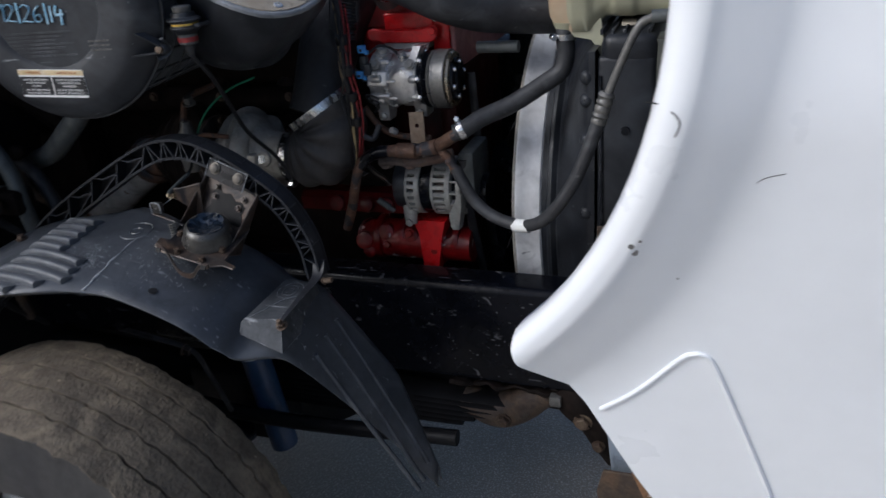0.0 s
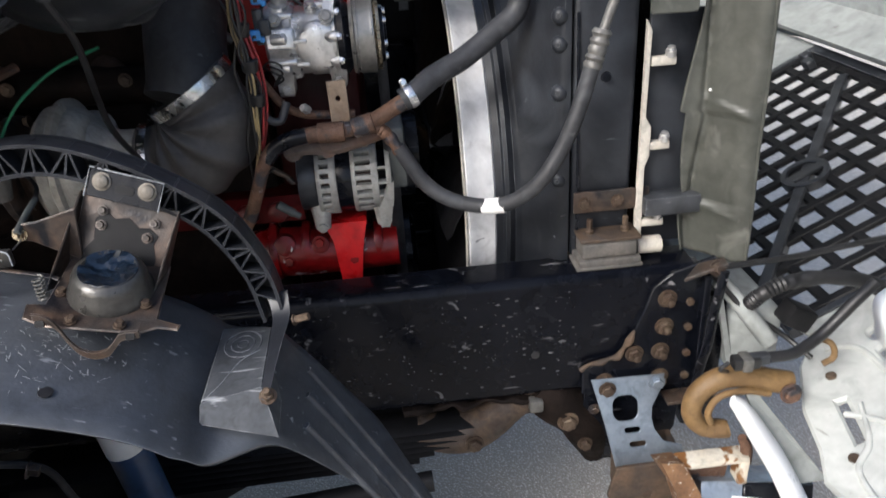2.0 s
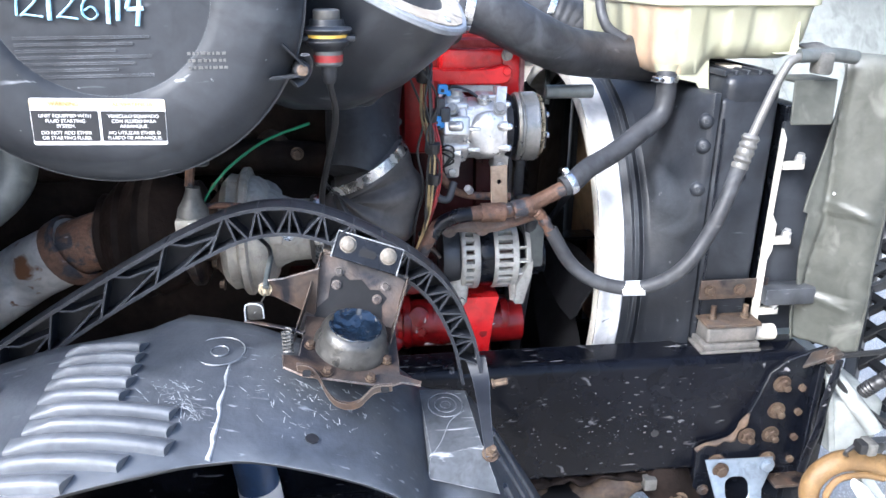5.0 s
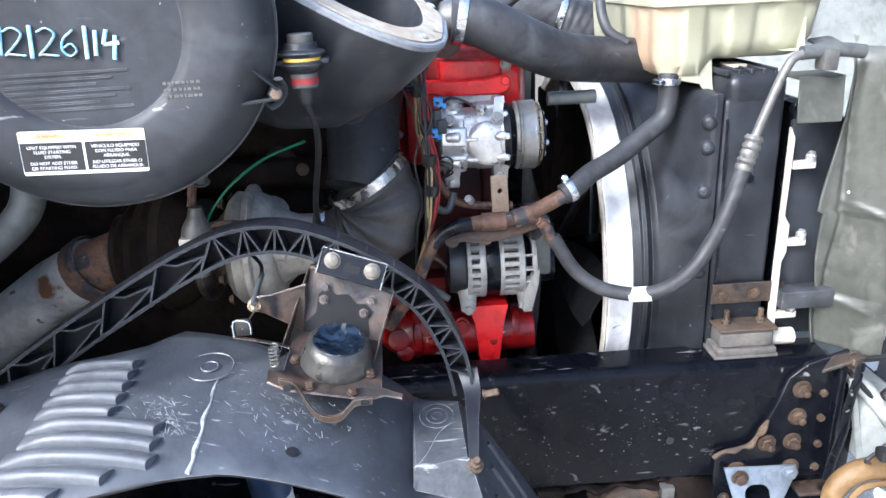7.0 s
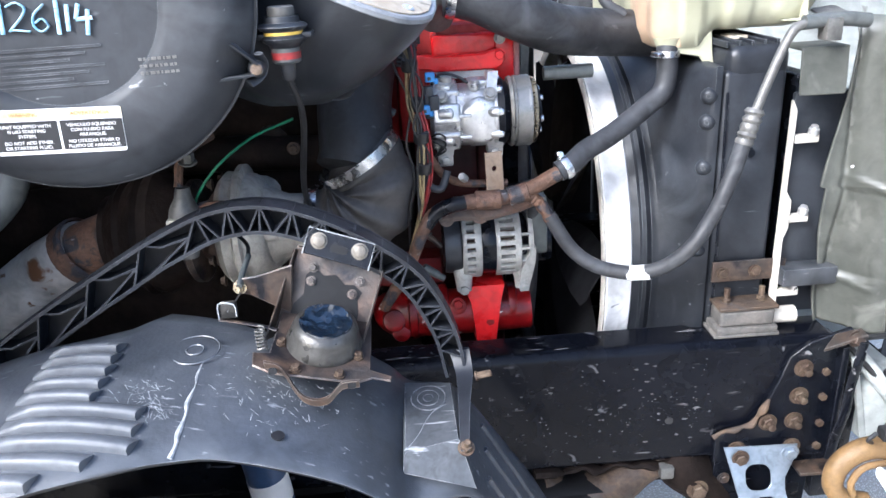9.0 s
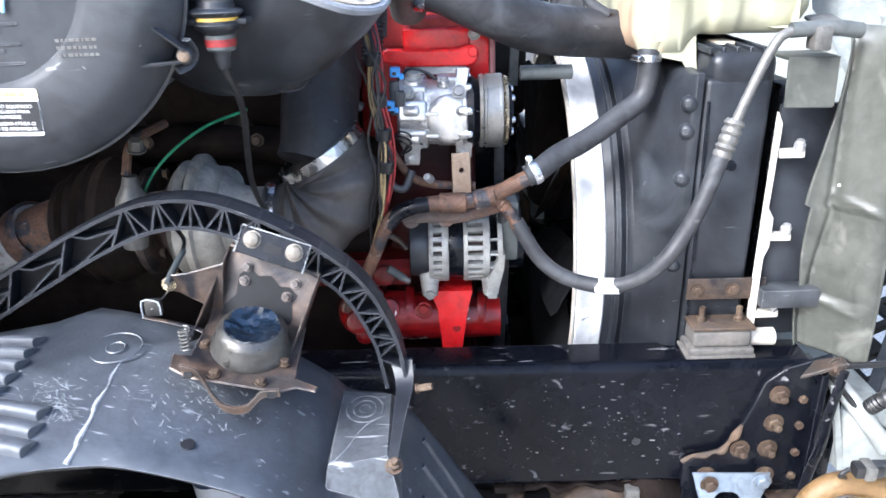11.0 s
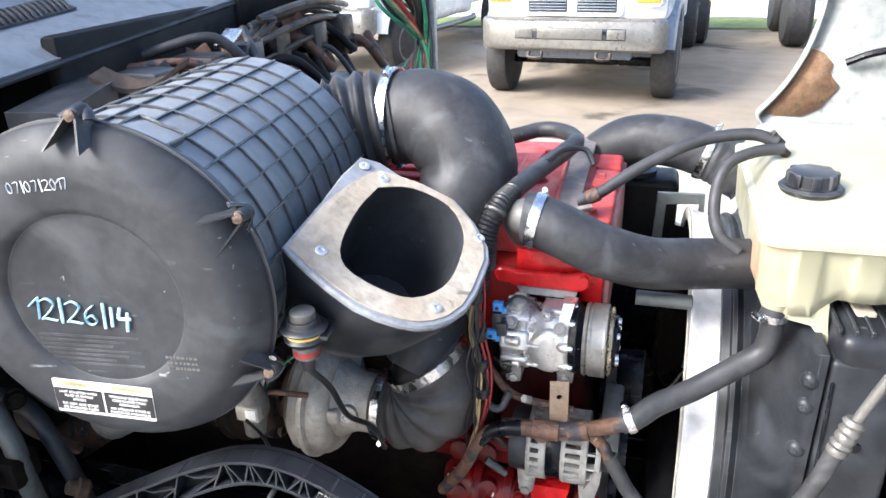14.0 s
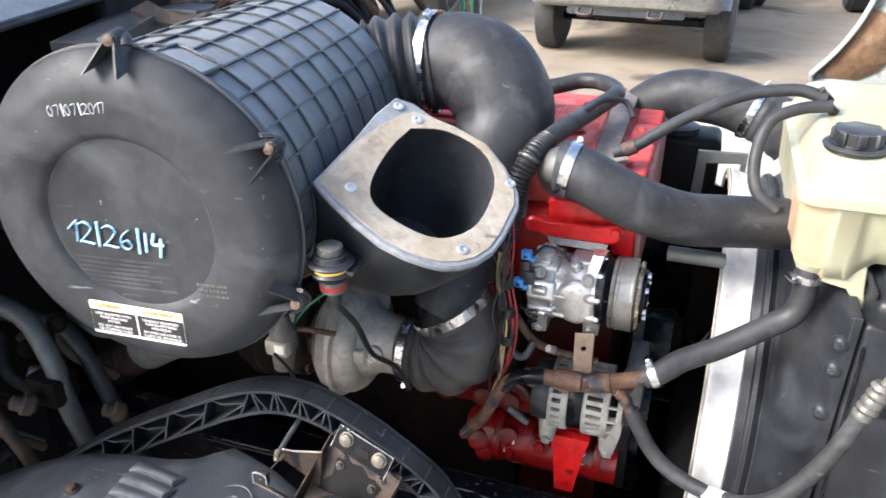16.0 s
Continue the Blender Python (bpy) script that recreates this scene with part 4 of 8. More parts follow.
cup = part("cup", lathe([(0, 0.054), (0.004, 0.054), (0.01, 0.05), (0.024, 0.0475), (0.032, 0.044), (0.036, 0.0385), (0.0375, 0.035), (0.034, 0.031), (0.026, 0.025), (0.02, 0.004)], cup_o, cup_w, 44), DARK_GLOSS, rest, "worn steel cup")
lining = lathe([(0.0365, 0.0375)] + [(0.0385 - 0.009 * (k / 10) ** 0.7, 0.0365 * (1 - k / 10)) for k in range(11)], cup_o, cup_w, 44, False)
for v in lining.verts:
    v.co += cup_w * (0.003 * noise.noise(v.co * 95) + 0.0012 * noise.noise(v.co * 260))
part("grease_lining", lining, CUP, cup, "shiny black greasy lining")
for x, y in ((-0.056, 0.0), (0.052, -0.012), (0.03, -0.052), (-0.03, -0.05)):
    part("base_bolt", bolt(fl @ Vector((x, y, 0.005)), cup_w, 0.006, 0.008), RUST_BOLT, rest)
part("side_arm", plate([(-0.49, 1.323), (-0.478, 1.331), (-0.455, 1.333), (-0.40, 1.347), (-0.41, 1.268), (-0.468, 1.304), (-0.488, 1.309)], basis((0, -0.297, 0), (1, 0, 0), (0, 0, 1)), 0.004), BRACKET, rest, "rusty side arm")
part("arm_bolt", bolt((-0.48, -0.3, 1.317), (0, -1, 0.2), 0.0075, 0.009, True, None, 0.006), BRASS, rest, "bright arm bolt")
part("latch_rod", tube([(-0.478, -0.312, 1.324), (-0.478, -0.29, 1.33), (-0.477, -0.262, 1.337), (-0.476, -0.239, 1.342)], 0.0045, 10), GREY_PIPE, rest, "grey cable ferrule")
part("latch_cable", tube([(-0.476, -0.24, 1.342), (-0.482, -0.215, 1.352), (-0.508, -0.185, 1.363), (-0.545, -0.15, 1.366), (-0.6, -0.11, 1.36)], 0.0032, 8), WIRE_BLACK, rest, "black release cable")
part("lever_arm", tube([(-0.507, -0.34, 1.287), (-0.475, -0.342, 1.28), (-0.441, -0.345, 1.272), (-0.425, -0.35, 1.268)], 0.004, 8, flat=0.5), BRACKET, rest)
clip_ob = part("lever_clip", box(-0.503, -0.479, -0.346, -0.334, 1.289, 1.314, 0.004), DARK_GLOSS, rest)
part("clip_edge", tube([(-0.504, -0.347, 1.29), (-0.502, -0.347, 1.314), (-0.481, -0.347, 1.312), (-0.479, -0.347, 1.293)], 0.0012, 6, 3), SCUFF, clip_ob, "white worn edge")
part("clip_wire", tube([(-0.48, -0.303, 1.31), (-0.485, -0.32, 1.305), (-0.491, -0.347, 1.302)], 0.001, 6), STEEL, rest)
helix = [(-0.448 + 0.007 * math.cos(k * 0.9), -0.358 + 0.007 * math.sin(k * 0.9), 1.243 + 0.0008 * k) for k in range(45)]
part("spring", tube(helix, 0.0016, 6, 1), LINE_METAL, rest, "small coil spring")

# web of scuffs on the liner beside the bracket, and chips in the rail's paint
rng = random.Random(23)
scuffs = bmesh.new()
for k in range(260):
    x, y, spread = ((-0.44, -0.44, 0.05), (-0.585, -0.455, 0.016), (-0.4, -0.41, 0.03), (-0.56, -0.485, 0.012))[k % 4]
    x, y = rng.gauss(x, spread), rng.gauss(y, spread * 0.7)
    a, ln = rng.gauss(-0.5, 0.9), 0.002 + 0.014 * rng.random() ** 2
    pts = [on_liner(x + ln * f * math.cos(a) + 0.0008 * rng.uniform(-1, 1), y + ln * f * math.sin(a) + 0.0008 * rng.uniform(-1, 1), 0.0002) for f in (0, 0.33, 0.66, 1)]
    scuffs = tube([(*p, r) for p, r in zip(pts, (0.0002, 0.0005, 0.0005, 0.0002))], 0.0005, 4, 1, scuffs, flat=0.5)
tagged(part("scuffing", scuffs, SCUFF, liner), "fine white scuff marks", kind="stuff")
chips = bmesh.new()
for k in range(240):
    x, z = (rng.gauss(0.28, 0.12), rng.gauss(0.84, 0.06)) if k % 2 else (rng.uniform(-0.2, 0.38), rng.uniform(0.71, 0.95))
    if not (-0.3 < x < 0.38 and 0.71 < z < 0.955):
        continue
    r = 0.0005 + 0.0024 * rng.random() ** 3
    n0, lean = rng.randint(5, 8), rng.uniform(0.8, 2.6)
    chips.faces.new([chips.verts.new((x + lean * r * rng.uniform(0.4, 1.5) * math.cos(6.283 * q / n0), -0.0006, z + r * rng.uniform(0.5, 1.4) * math.sin(6.283 * q / n0))) for q in range(n0)])
tagged(part("chipped_paint", chips, RAIL_SCUFF, rail), "tiny pale paint chips", kind="stuff")


# ---- air cleaner ----
AX, AZ = -0.64, 1.73
cleaner = thing("air_cleaner", (AX, -0.3, 1.5), "large black ribbed plastic air cleaner with a round lid", "air cleaner")
lid = part("lid", lathe([(0.306, 0.238), (0.322, 0.239), (0.327, 0.236), (0.334, 0.230), (0.347, 0.217), (0.356, 0.203), (0.359, 0.190), (0.3585, 0.140), (0.354, 0.131), (0.3485, 0.126), (0.348, 0.06), (0.348, 0.0)], (AX, 0, AZ), (0, -1, 0), 72), LID, cleaner, "black plastic lid with handwritten dates")
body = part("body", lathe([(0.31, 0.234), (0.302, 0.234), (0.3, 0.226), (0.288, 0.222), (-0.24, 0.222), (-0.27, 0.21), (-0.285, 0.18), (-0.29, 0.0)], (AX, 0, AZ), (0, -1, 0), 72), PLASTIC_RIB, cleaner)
part("rim_band", lathe([(0.3, 0.226), (0.304, 0.233), (0.298, 0.236), (0.288, 0.233), (0.284, 0.222)], (AX, 0, AZ), (0, -1, 0), 72, False), PLASTIC, cleaner)
for k in range(7):
    y = 0.235 - 0.065 * k
    part("hoop_rib", lathe([(y - 0.0017, 0.221), (y - 0.0015, 0.2265), (y + 0.0015, 0.2265), (y + 0.0017, 0.221)], (AX, 0, AZ), (0, -1, 0), 72, False), RIB_EDGE, body)
for k in range(27):
    a = radians(11.2 + 360 / 27 * k)
    m = Matrix.Translation((AX, 0, AZ)) @ Matrix.Rotation(-a, 4, "Y")
    part("long_rib", box(-0.0016, 0.0016, -0.286, 0.235, 0.2205, 0.2262, 0, m=m), RIB_EDGE, body)
part("rim_step", lathe([(0.309, 0.238), (0.31, 0.2425), (0.315, 0.2425), (0.316, 0.238)], (AX, 0, AZ), (0, -1, 0), 72, False), PLASTIC, cleaner)
for a0, a1, y0, y1 in ((60, 76, -0.3, -0.25), (118, 134, -0.3, -0.25)):
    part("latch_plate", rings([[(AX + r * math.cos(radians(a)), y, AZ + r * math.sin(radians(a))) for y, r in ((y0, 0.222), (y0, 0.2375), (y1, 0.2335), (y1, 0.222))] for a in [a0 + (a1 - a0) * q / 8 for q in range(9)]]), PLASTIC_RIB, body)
    part("latch_rim", tube([(AX + 0.236 * math.cos(radians(a)), y, AZ + 0.236 * math.sin(radians(a))) for a, y in ((a0, y0), (a0, y1), ((a0 + a1) / 2, y1 - 0.004), (a1, y1), (a1, y0))], 0.003, 6, 2), RIB_EDGE, body)
for ang in (29.6, 84.6, 165, -24):
    a = radians(ang)
    p = Vector((AX + 0.236 * math.cos(a), 0, AZ + 0.236 * math.sin(a)))
    way = Vector((math.cos(a), 0, math.sin(a)))
    mm = basis(p, (0, 1, 0), way)
    for tilt in (-1, 1):
        loops = [[mm @ Vector((u, w2, tilt * (0.004 + s2))) for u, w2 in ((-0.365, -0.004), (-0.342, 0.019), (-0.318, 0.014), (-0.29, -0.004))] for s2 in (0.0, 0.003)]
        for q in (0, 1):
            loops[q][0] = mm @ Vector((-0.372, -0.022, tilt * (0.022 + 0.003 * q)))
            loops[q][3] = mm @ Vector((-0.287, -0.008, tilt * (0.018 + 0.003 * q)))
        part("lid_clip", rings(loops), RUBBER, lid)
    part("clip_lug", lathe([(-0.02, 0.013), (-0.004, 0.011), (0.0, 0.008)], mm @ Vector((-0.338, 0.016, 0)), Vector((0, -1, 0)), 14), PLASTIC, lid)
    part("clip_strap", tube([mm @ Vector(q) for q in ((-0.335, 0.012, -0.02), (-0.325, 0.02, -0.012), (-0.318, 0.023, 0.0), (-0.325, 0.02, 0.012), (-0.335, 0.012, 0.02))], 0.007, 8, 5, flat=0.4), PLASTIC, lid)
    part("clip_bolt", lathe([(0, 0.0075), (0.005, 0.0075), (0.006, 0.005)], mm @ Vector((-0.34, 0.016, 0)), Vector((0, -1, 0.3)), 10), RUST_BOLT, lid, "rusty clip bolt")
# lid label with two text panels, and handwritten dates
lm = Matrix.Translation((-0.658, -0.3585, 1.575)) @ Matrix.Rotation(radians(90), 4, "X") @ Matrix.Rotation(radians(-2.6), 4, "Z")
label_ob = part("warning_label", plate(rounded(0.152, 0.0565, 0.003), lm, 0.0008, (), 0), LABEL_WHITE, lid, "black and white warning label with orange strip")
part("label_strip", plate(rounded(0.152, 0.010, 0.001, 0, 0.022), lm @ Matrix.Translation((0, 0, 0.0006)), 0.0006, (), 0), LABEL_FADED, label_ob)
for s in (-1, 1):
    part("label_panel", plate(rounded(0.074, 0.037, 0.001, s * 0.0385, -0.005), lm @ Matrix.Translation((0, 0, 0.0006)), 0.0006, (), 0), LABEL_BLACK, label_ob)
lines = (("UNIT EQUIPPED WITH", "FLUID STARTING", "SYSTEM.", "DO NOT ADD ETHER", "OR STARTING FLUID."), ("VEHICULO EQUIPADO", "CON FLUIDO PARA", "ARRANQUE.", "NO UTILIZAR ETHER O", "FLUIDO DE ARRANQUE."))
for s, block in zip((-1, 1), lines):
    for k, text in enumerate(block):
        letters(text, 0.0058, lm @ Matrix.Translation((s * 0.0385, 0.0055 - 0.0062 * k - (0.002 if k > 2 else 0), 0.0012)), LABEL_WHITE, label_ob)
for s, text in ((-1, "WARNING"), (1, "ADVERTENCIA")):
    letters(text, 0.007, lm @ Matrix.Translation((s * 0.0385, 0.0195, 0.0012)), LABEL_PRINT, label_ob)
hm = Matrix.Translation((-0.661, -0.3505, 1.711)) @ Matrix.Rotation(radians(90), 4, "X")


def scrawl(strokes, size, m, material, name, label):
    bm2 = None
    for st in strokes:
        pts = [m @ Vector((x * size, y * size, 0.0008)) for x, y in st]
        bm2 = tube([(*p,) for p in pts], 0.062 * size, 6, 3, bm2, flat=0.5)
    return part(name, bm2, material, lid, label)


GLYPH = {"1": [[(-0.12, 0.55), (0.12, 0.85), (0.24, 1.0), (0.24, 0.85), (0.18, 0.0)]], "2": [[(0, 0.85), (0.25, 1.0), (0.5, 0.8), (0.3, 0.4), (0.0, 0.02), (0.1, 0.05), (0.55, 0.0)]], "/": [[(0.12, 1.1), (0.1, -0.1)]], "|": [[(0.1, 0.95), (0.06, 0.02)]], "6": [[(0.4, 0.95), (0.1, 0.6), (0.05, 0.2), (0.25, 0.0), (0.45, 0.2), (0.3, 0.45), (0.1, 0.3)]], "4": [[(0.12, 0.98), (0.02, 0.5), (0.05, 0.44), (0.46, 0.5)], [(0.36, 0.78), (0.28, -0.12)]], "0": [[(0.2, 1), (0.0, 0.6), (0.1, 0.1), (0.3, 0.0), (0.42, 0.5), (0.3, 0.95), (0.2, 1)]], "7": [[(0, 0.95), (0.42, 0.98), (0.2, 0.0)]]}


def written(text, size, m, material, label):
    strokes, x = [], 0.0
    for ch in text:
        strokes += [[(x + a, 0.8 * b + 0.1) for a, b in st] for st in GLYPH[ch]]
        x += 0.3 if ch in "1/|" else 0.62
    return scrawl([[(a - x / 2, b - 0.5) for a, b in st] for st in strokes], size, m, material, "handwriting", label)


written("12/26/|4", 0.041, hm @ Matrix.Rotation(radians(-4), 4, "Z"), CHALK_BLUE, "light blue handwritten date")
written("07/07/2017", 0.017, Matrix.Translation((-0.672, -0.3585, 1.897)) @ Matrix.Rotation(radians(90), 4, "X") @ Matrix.Rotation(radians(6), 4, "Z"), CHALK_WHITE, "white handwritten date")
rng = random.Random(9)
for row in range(3):
    x = -0.548
    while x < -0.502:
        w = rng.uniform(0.002, 0.006)
        part("moulded_text_bar", box(x, x + w, -0.3594, -0.3582, 1.652 - 0.0085 * row, 1.6555 - 0.0085 * row, 0), LINE_METAL, lid)
        x += w + rng.uniform(0.0015, 0.003)
for k in range(7):
    w = 0.15 - 0.02 * (k % 3)
    part("moulded_text_bar", box(-0.74, -0.74 + w, -0.3496, -0.349, 1.672 - 0.0075 * k, 1.6755 - 0.0075 * k, 0), LID, lid)
# open inlet: flange plate, pale seal face and duct
FN = Vector((0.43, -0.23, 0.87)).normalized()
fm = basis((-0.283, -0.094, 1.747), Vector((1, 0, 0)) - FN * FN.x, (0, 0.967, 0.256))
RIM = [(-0.145, -0.114), (-0.134, 0.001), (-0.120, 0.141), (-0.046, 0.139), (0.051, 0.141), (0.13, 0.067), (0.139, 0.003), (0.13, -0.08), (0.095, -0.135), (0.050, -0.158), (-0.018, -0.163), (-0.101, -0.136)]
HOLE = [tuple(p) for p in spline([(-0.07, 0.085), (-0.02, 0.12), (0.045, 0.118), (0.085, 0.07), (0.094, 0.0), (0.085, -0.06), (0.05, -0.105), (0.0, -0.115), (-0.055, -0.103), (-0.077, -0.06), (-0.08, 0.02), (-0.07, 0.085)], 3)[:-1]]
ONE = [(-0.138, -0.112), (-0.128, 0.0), (-0.095, 0.105), (-0.06, 0.132), (0.045, 0.135), (0.12, 0.065), (0.128, 0.003), (0.12, -0.078), (0.088, -0.128), (0.045, -0.15), (-0.018, -0.153), (-0.095, -0.13)]
air_in = thing("air_inlet_duct", (-0.3, -0.09, 1.6), "black inlet duct with pale dusty flange, open at top", "intake duct")
flange = part("inlet_flange", plate([tuple(p) for p in spline(RIM + RIM[:1], 2)[:-1]], fm @ Matrix.Translation((0, 0, -0.014)), 0.012, [HOLE], 0.003), FLANGE, air_in, "grey inlet flange")
part("seal_face", plate([tuple(p) for p in spline(ONE + ONE[:1], 2)[:-1]], fm @ Matrix.Translation((0, 0, -0.0025)), 0.0025, [[(x * 1.0, y * 1.0) for x, y in HOLE]], 0), SEAL, flange, "dusty pale seal face")
for x, y in ((-0.107, 0.119), (-0.069, 0.11), (0.111, 0.074), (0.087, -0.104), (-0.095, -0.095)):
    part("flange_rivet", lathe([(0, 0.0092), (0.0012, 0.0092), (0.0025, 0.0075), (0.0025, 0.004), (0.0005, 0.0036)], fm @ Vector((x, y, 0.0)), FN, 18), ALU, flange, "pale rivet")
duct = []
for f, drop, sx, dx, dy in ((0, -0.012, 0.99, 0, 0), (1, -0.05, 0.965, -0.005, 0.005), (2, -0.13, 0.9, -0.03, 0.01), (3, -0.2, 0.78, -0.06, 0.02), (4, -0.25, 0.5, -0.09, 0.03)):
    duct.append([fm @ Vector((x * sx + dx, y * sx + dy, drop)) for x, y in [tuple(p) for p in spline(RIM + RIM[:1], 2)[:-1]]])
inlet = rings(duct, False)
inlet.faces.new([v for v in inlet.verts[:][-len(duct[0]):]])
rings([[fm @ Vector((x * s, y * s, d)) for x, y in HOLE] for d, s in ((-0.002, 1.0), (-0.06, 0.99), (-0.14, 0.9), (-0.19, 0.7))], False, False, inlet)
part("duct", inlet, PLASTIC, air_in, smooth=50)
part("duct_floor", plate([(x * 0.72, y * 0.72) for x, y in HOLE], fm @ Matrix.Translation((0, 0, -0.19)), 0.004), PLASTIC, air_in)
cleaner.rotation_euler.z = radians(7)
# outlet sleeve and moulded elbow
elbow = thing("intake_elbow", (-0.33, 0.3, 1.4), "smooth black plastic intake elbow from air cleaner to boot", "intake duct")
part("elbow", tube([(-0.47, 0.375, 1.805, 0.096), (-0.44, 0.375, 1.807, 0.096), (-0.385, 0.373, 1.81, 0.1), (-0.325, 0.36, 1.785, 0.104), (-0.285, 0.325, 1.71, 0.1), (-0.31, 0.245, 1.59, 0.082), (-0.325, 0.18, 1.48, 0.074), (-0.325, 0.13, 1.405, 0.074), (-0.335, 0.11, 1.37, 0.072)], 0.1, 32, 8), RUBBER, elbow, smooth=60)
part("sleeve", tube([(-0.60, 0.31, 1.78, 0.105), (-0.57, 0.33, 1.785, 0.105), (-0.53, 0.35, 1.795, 0.104), (-0.46, 0.375, 1.805, 0.1)], 0.1, 32, 14, wave=0.007, pitch=0.03), RUBBER, elbow, "convoluted rubber sleeve", smooth=70)
clamp("sleeve_clamp", (-0.452, 0.375, 1.806), (1, 0, 0.03), 0.104, 0.02, elbow, screw=1.9)
# restriction indicator under the duct
ind = thing("filter_indicator", (-0.40, -0.27, 1.6), "small black filter restriction gauge with yellow and red bands", "gauge")
IX, IY = -0.374, -0.262
part("cap", lathe([(1.682, 0.0165), (1.684, 0.018), (1.7, 0.018), (1.702, 0.0155)], (IX, IY, 0), (0, 0, 1), 24), LINE_METAL, ind, "dull grey cap")
part("housing", lathe([(1.645, 0.018), (1.652, 0.022), (1.656, 0.028), (1.661, 0.03), (1.665, 0.026), (1.67, 0.026), (1.672, 0.031), (1.676, 0.0335), (1.679, 0.031), (1.681, 0.024), (1.689, 0.0225)], (IX, IY, 0), (0, 0, 1), 28), PLASTIC, ind)
part("yellow_ring", lathe([(1.6655, 0.0262), (1.668, 0.0267), (1.6695, 0.0262)], (IX, IY, 0), (0, 0, 1), 28, False), LABEL_YELLOW, ind)
part("sight_glass", lathe([(1.628, 0.0165), (1.631, 0.0195), (1.656, 0.02)], (IX, IY, 0), (0, 0, 1), 24), GREY_PIPE, ind)
part("red_band", lathe([(1.634, 0.0199), (1.643, 0.0203)], (IX, IY, 0), (0, 0, 1), 24, False), WIRE_RED, ind)
for s0 in (-1, 1):
    part("ear", box(IX + s0 * 0.03 - 0.008, IX + s0 * 0.03 + 0.008, IY - 0.008, IY + 0.03, 1.66, 1.668, 0.003), PLASTIC, ind)
part("stem", lathe([(1.604, 0.006), (1.607, 0.009), (1.62, 0.0105), (1.634, 0.0125)], (IX, IY, 0), (0, 0, 1), 16), RUBBER, ind)
part("bracket", box(IX - 0.03, IX + 0.03, IY + 0.015, IY + 0.09, 1.66, 1.668, 0.002), PLASTIC, ind)
part("tube", tube([(IX, IY, 1.606), (IX + 0.004, IY + 0.05, 1.54), (-0.40, -0.1, 1.40), (-0.40, 0.0, 1.30), (-0.385, 0.02, 1.235)], 0.005, 8), WIRE_BLACK, ind)

# ---- turbocharger and boot ----
turbo = thing("turbocharger", (-0.5, 0.08, 1.15), "dull cast aluminium turbocharger with dark exhaust housing", "turbocharger")
TY, TZ = 0.115, 1.265
vol = []
for k in range(49):
    a = 2 * math.pi * k / 48 * 0.98
    r = 0.03 + 0.022 * k / 48
    c = Vector((-0.545, TY + 0.078 * math.cos(a + 0.8), TZ + 0.078 * math.sin(a + 0.8)))
    vol.append((*c, r))
part("volute", tube(vol, 0.05, 16, 1), TURBO, turbo, smooth=70)
part("cover", lathe([(-0.60, 0.10), (-0.585, 0.115), (-0.565, 0.112), (-0.55, 0.09), (-0.51, 0.082), (-0.49, 0.07), (-0.47, 0.062), (-0.415, 0.06)], (0, TY, TZ), (1, 0, 0), 48), TURBO, turbo)
part("volute_outlet", tube([(-0.545, TY + 0.05, TZ - 0.07), (-0.545, TY + 0.1, TZ - 0.09), (-0.52, TY + 0.2, TZ - 0.09)], 0.045, 16), TURBO, turbo)
part("boss", lathe([(-0.03, 0.024), (0.004, 0.021), (0.006, 0.018), (0.006, 0.011), (0.002, 0.010), (0.002, 0.0)], (-0.475, TY - 0.068, TZ + 0.012), (0.15, -1, 0.25), 24), TURBO, turbo)
part("boss_plug", bolt((-0.475, TY - 0.073, TZ + 0.013), (0.15, -1, 0.25), 0.008, 0.006), STEEL, turbo, "bright boss plug")
part("casting_arm", box(-0.555, -0.485, TY - 0.088, TY - 0.06, TZ - 0.004, TZ + 0.028, 0.007, 3), TURBO, turbo)
part("flange_ring", lathe([(-0.566, 0.118), (-0.56, 0.127), (-0.55, 0.127), (-0.546, 0.118)], (0, TY, TZ), (1, 0, 0), 48), TURBO, turbo)
for k in range(5):
    a = radians(60 + 45 * k)
    part("housing_bolt", bolt((-0.605, TY + 0.105 * math.cos(a), TZ + 0.105 * math.sin(a)), (-1, 0, 0), 0.008, 0.01), RUST_BOLT, turbo)
part("bearing_housing", lathe([(-0.70, 0.07), (-0.66, 0.055), (-0.63, 0.06), (-0.60, 0.095)], (0, TY, TZ), (1, 0, 0), 32), EXHAUST, turbo)
part("vband", lathe([(-0.668, 0.092), (-0.66, 0.104), (-0.648, 0.104), (-0.64, 0.092)], (0, TY, TZ), (1, 0, 0), 40), BRACKET, turbo)
part("turbine_housing", lathe([(-0.84, 0.06), (-0.83, 0.08), (-0.82, 0.078), (-0.80, 0.1), (-0.79, 0.108), (-0.78, 0.104), (-0.76, 0.12), (-0.75, 0.127), (-0.74, 0.121), (-0.72, 0.126), (-0.71, 0.12), (-0.69, 0.108), (-0.66, 0.09)], (0, TY + 0.01, TZ), (1, 0, 0), 40), SHADED_GRIME, turbo, "dark sooty turbine housing")
part("actuator_rod", tube([(-0.66, 0.0, 1.33), (-0.6, -0.02, 1.36), (-0.53, 0.0, 1.35)], 0.006, 8), RUST, turbo)
boot = thing("intake_boot", (-0.34, 0.1, 1.2), "wrinkled dark rubber boot elbow on the turbo inlet", "intake boot")
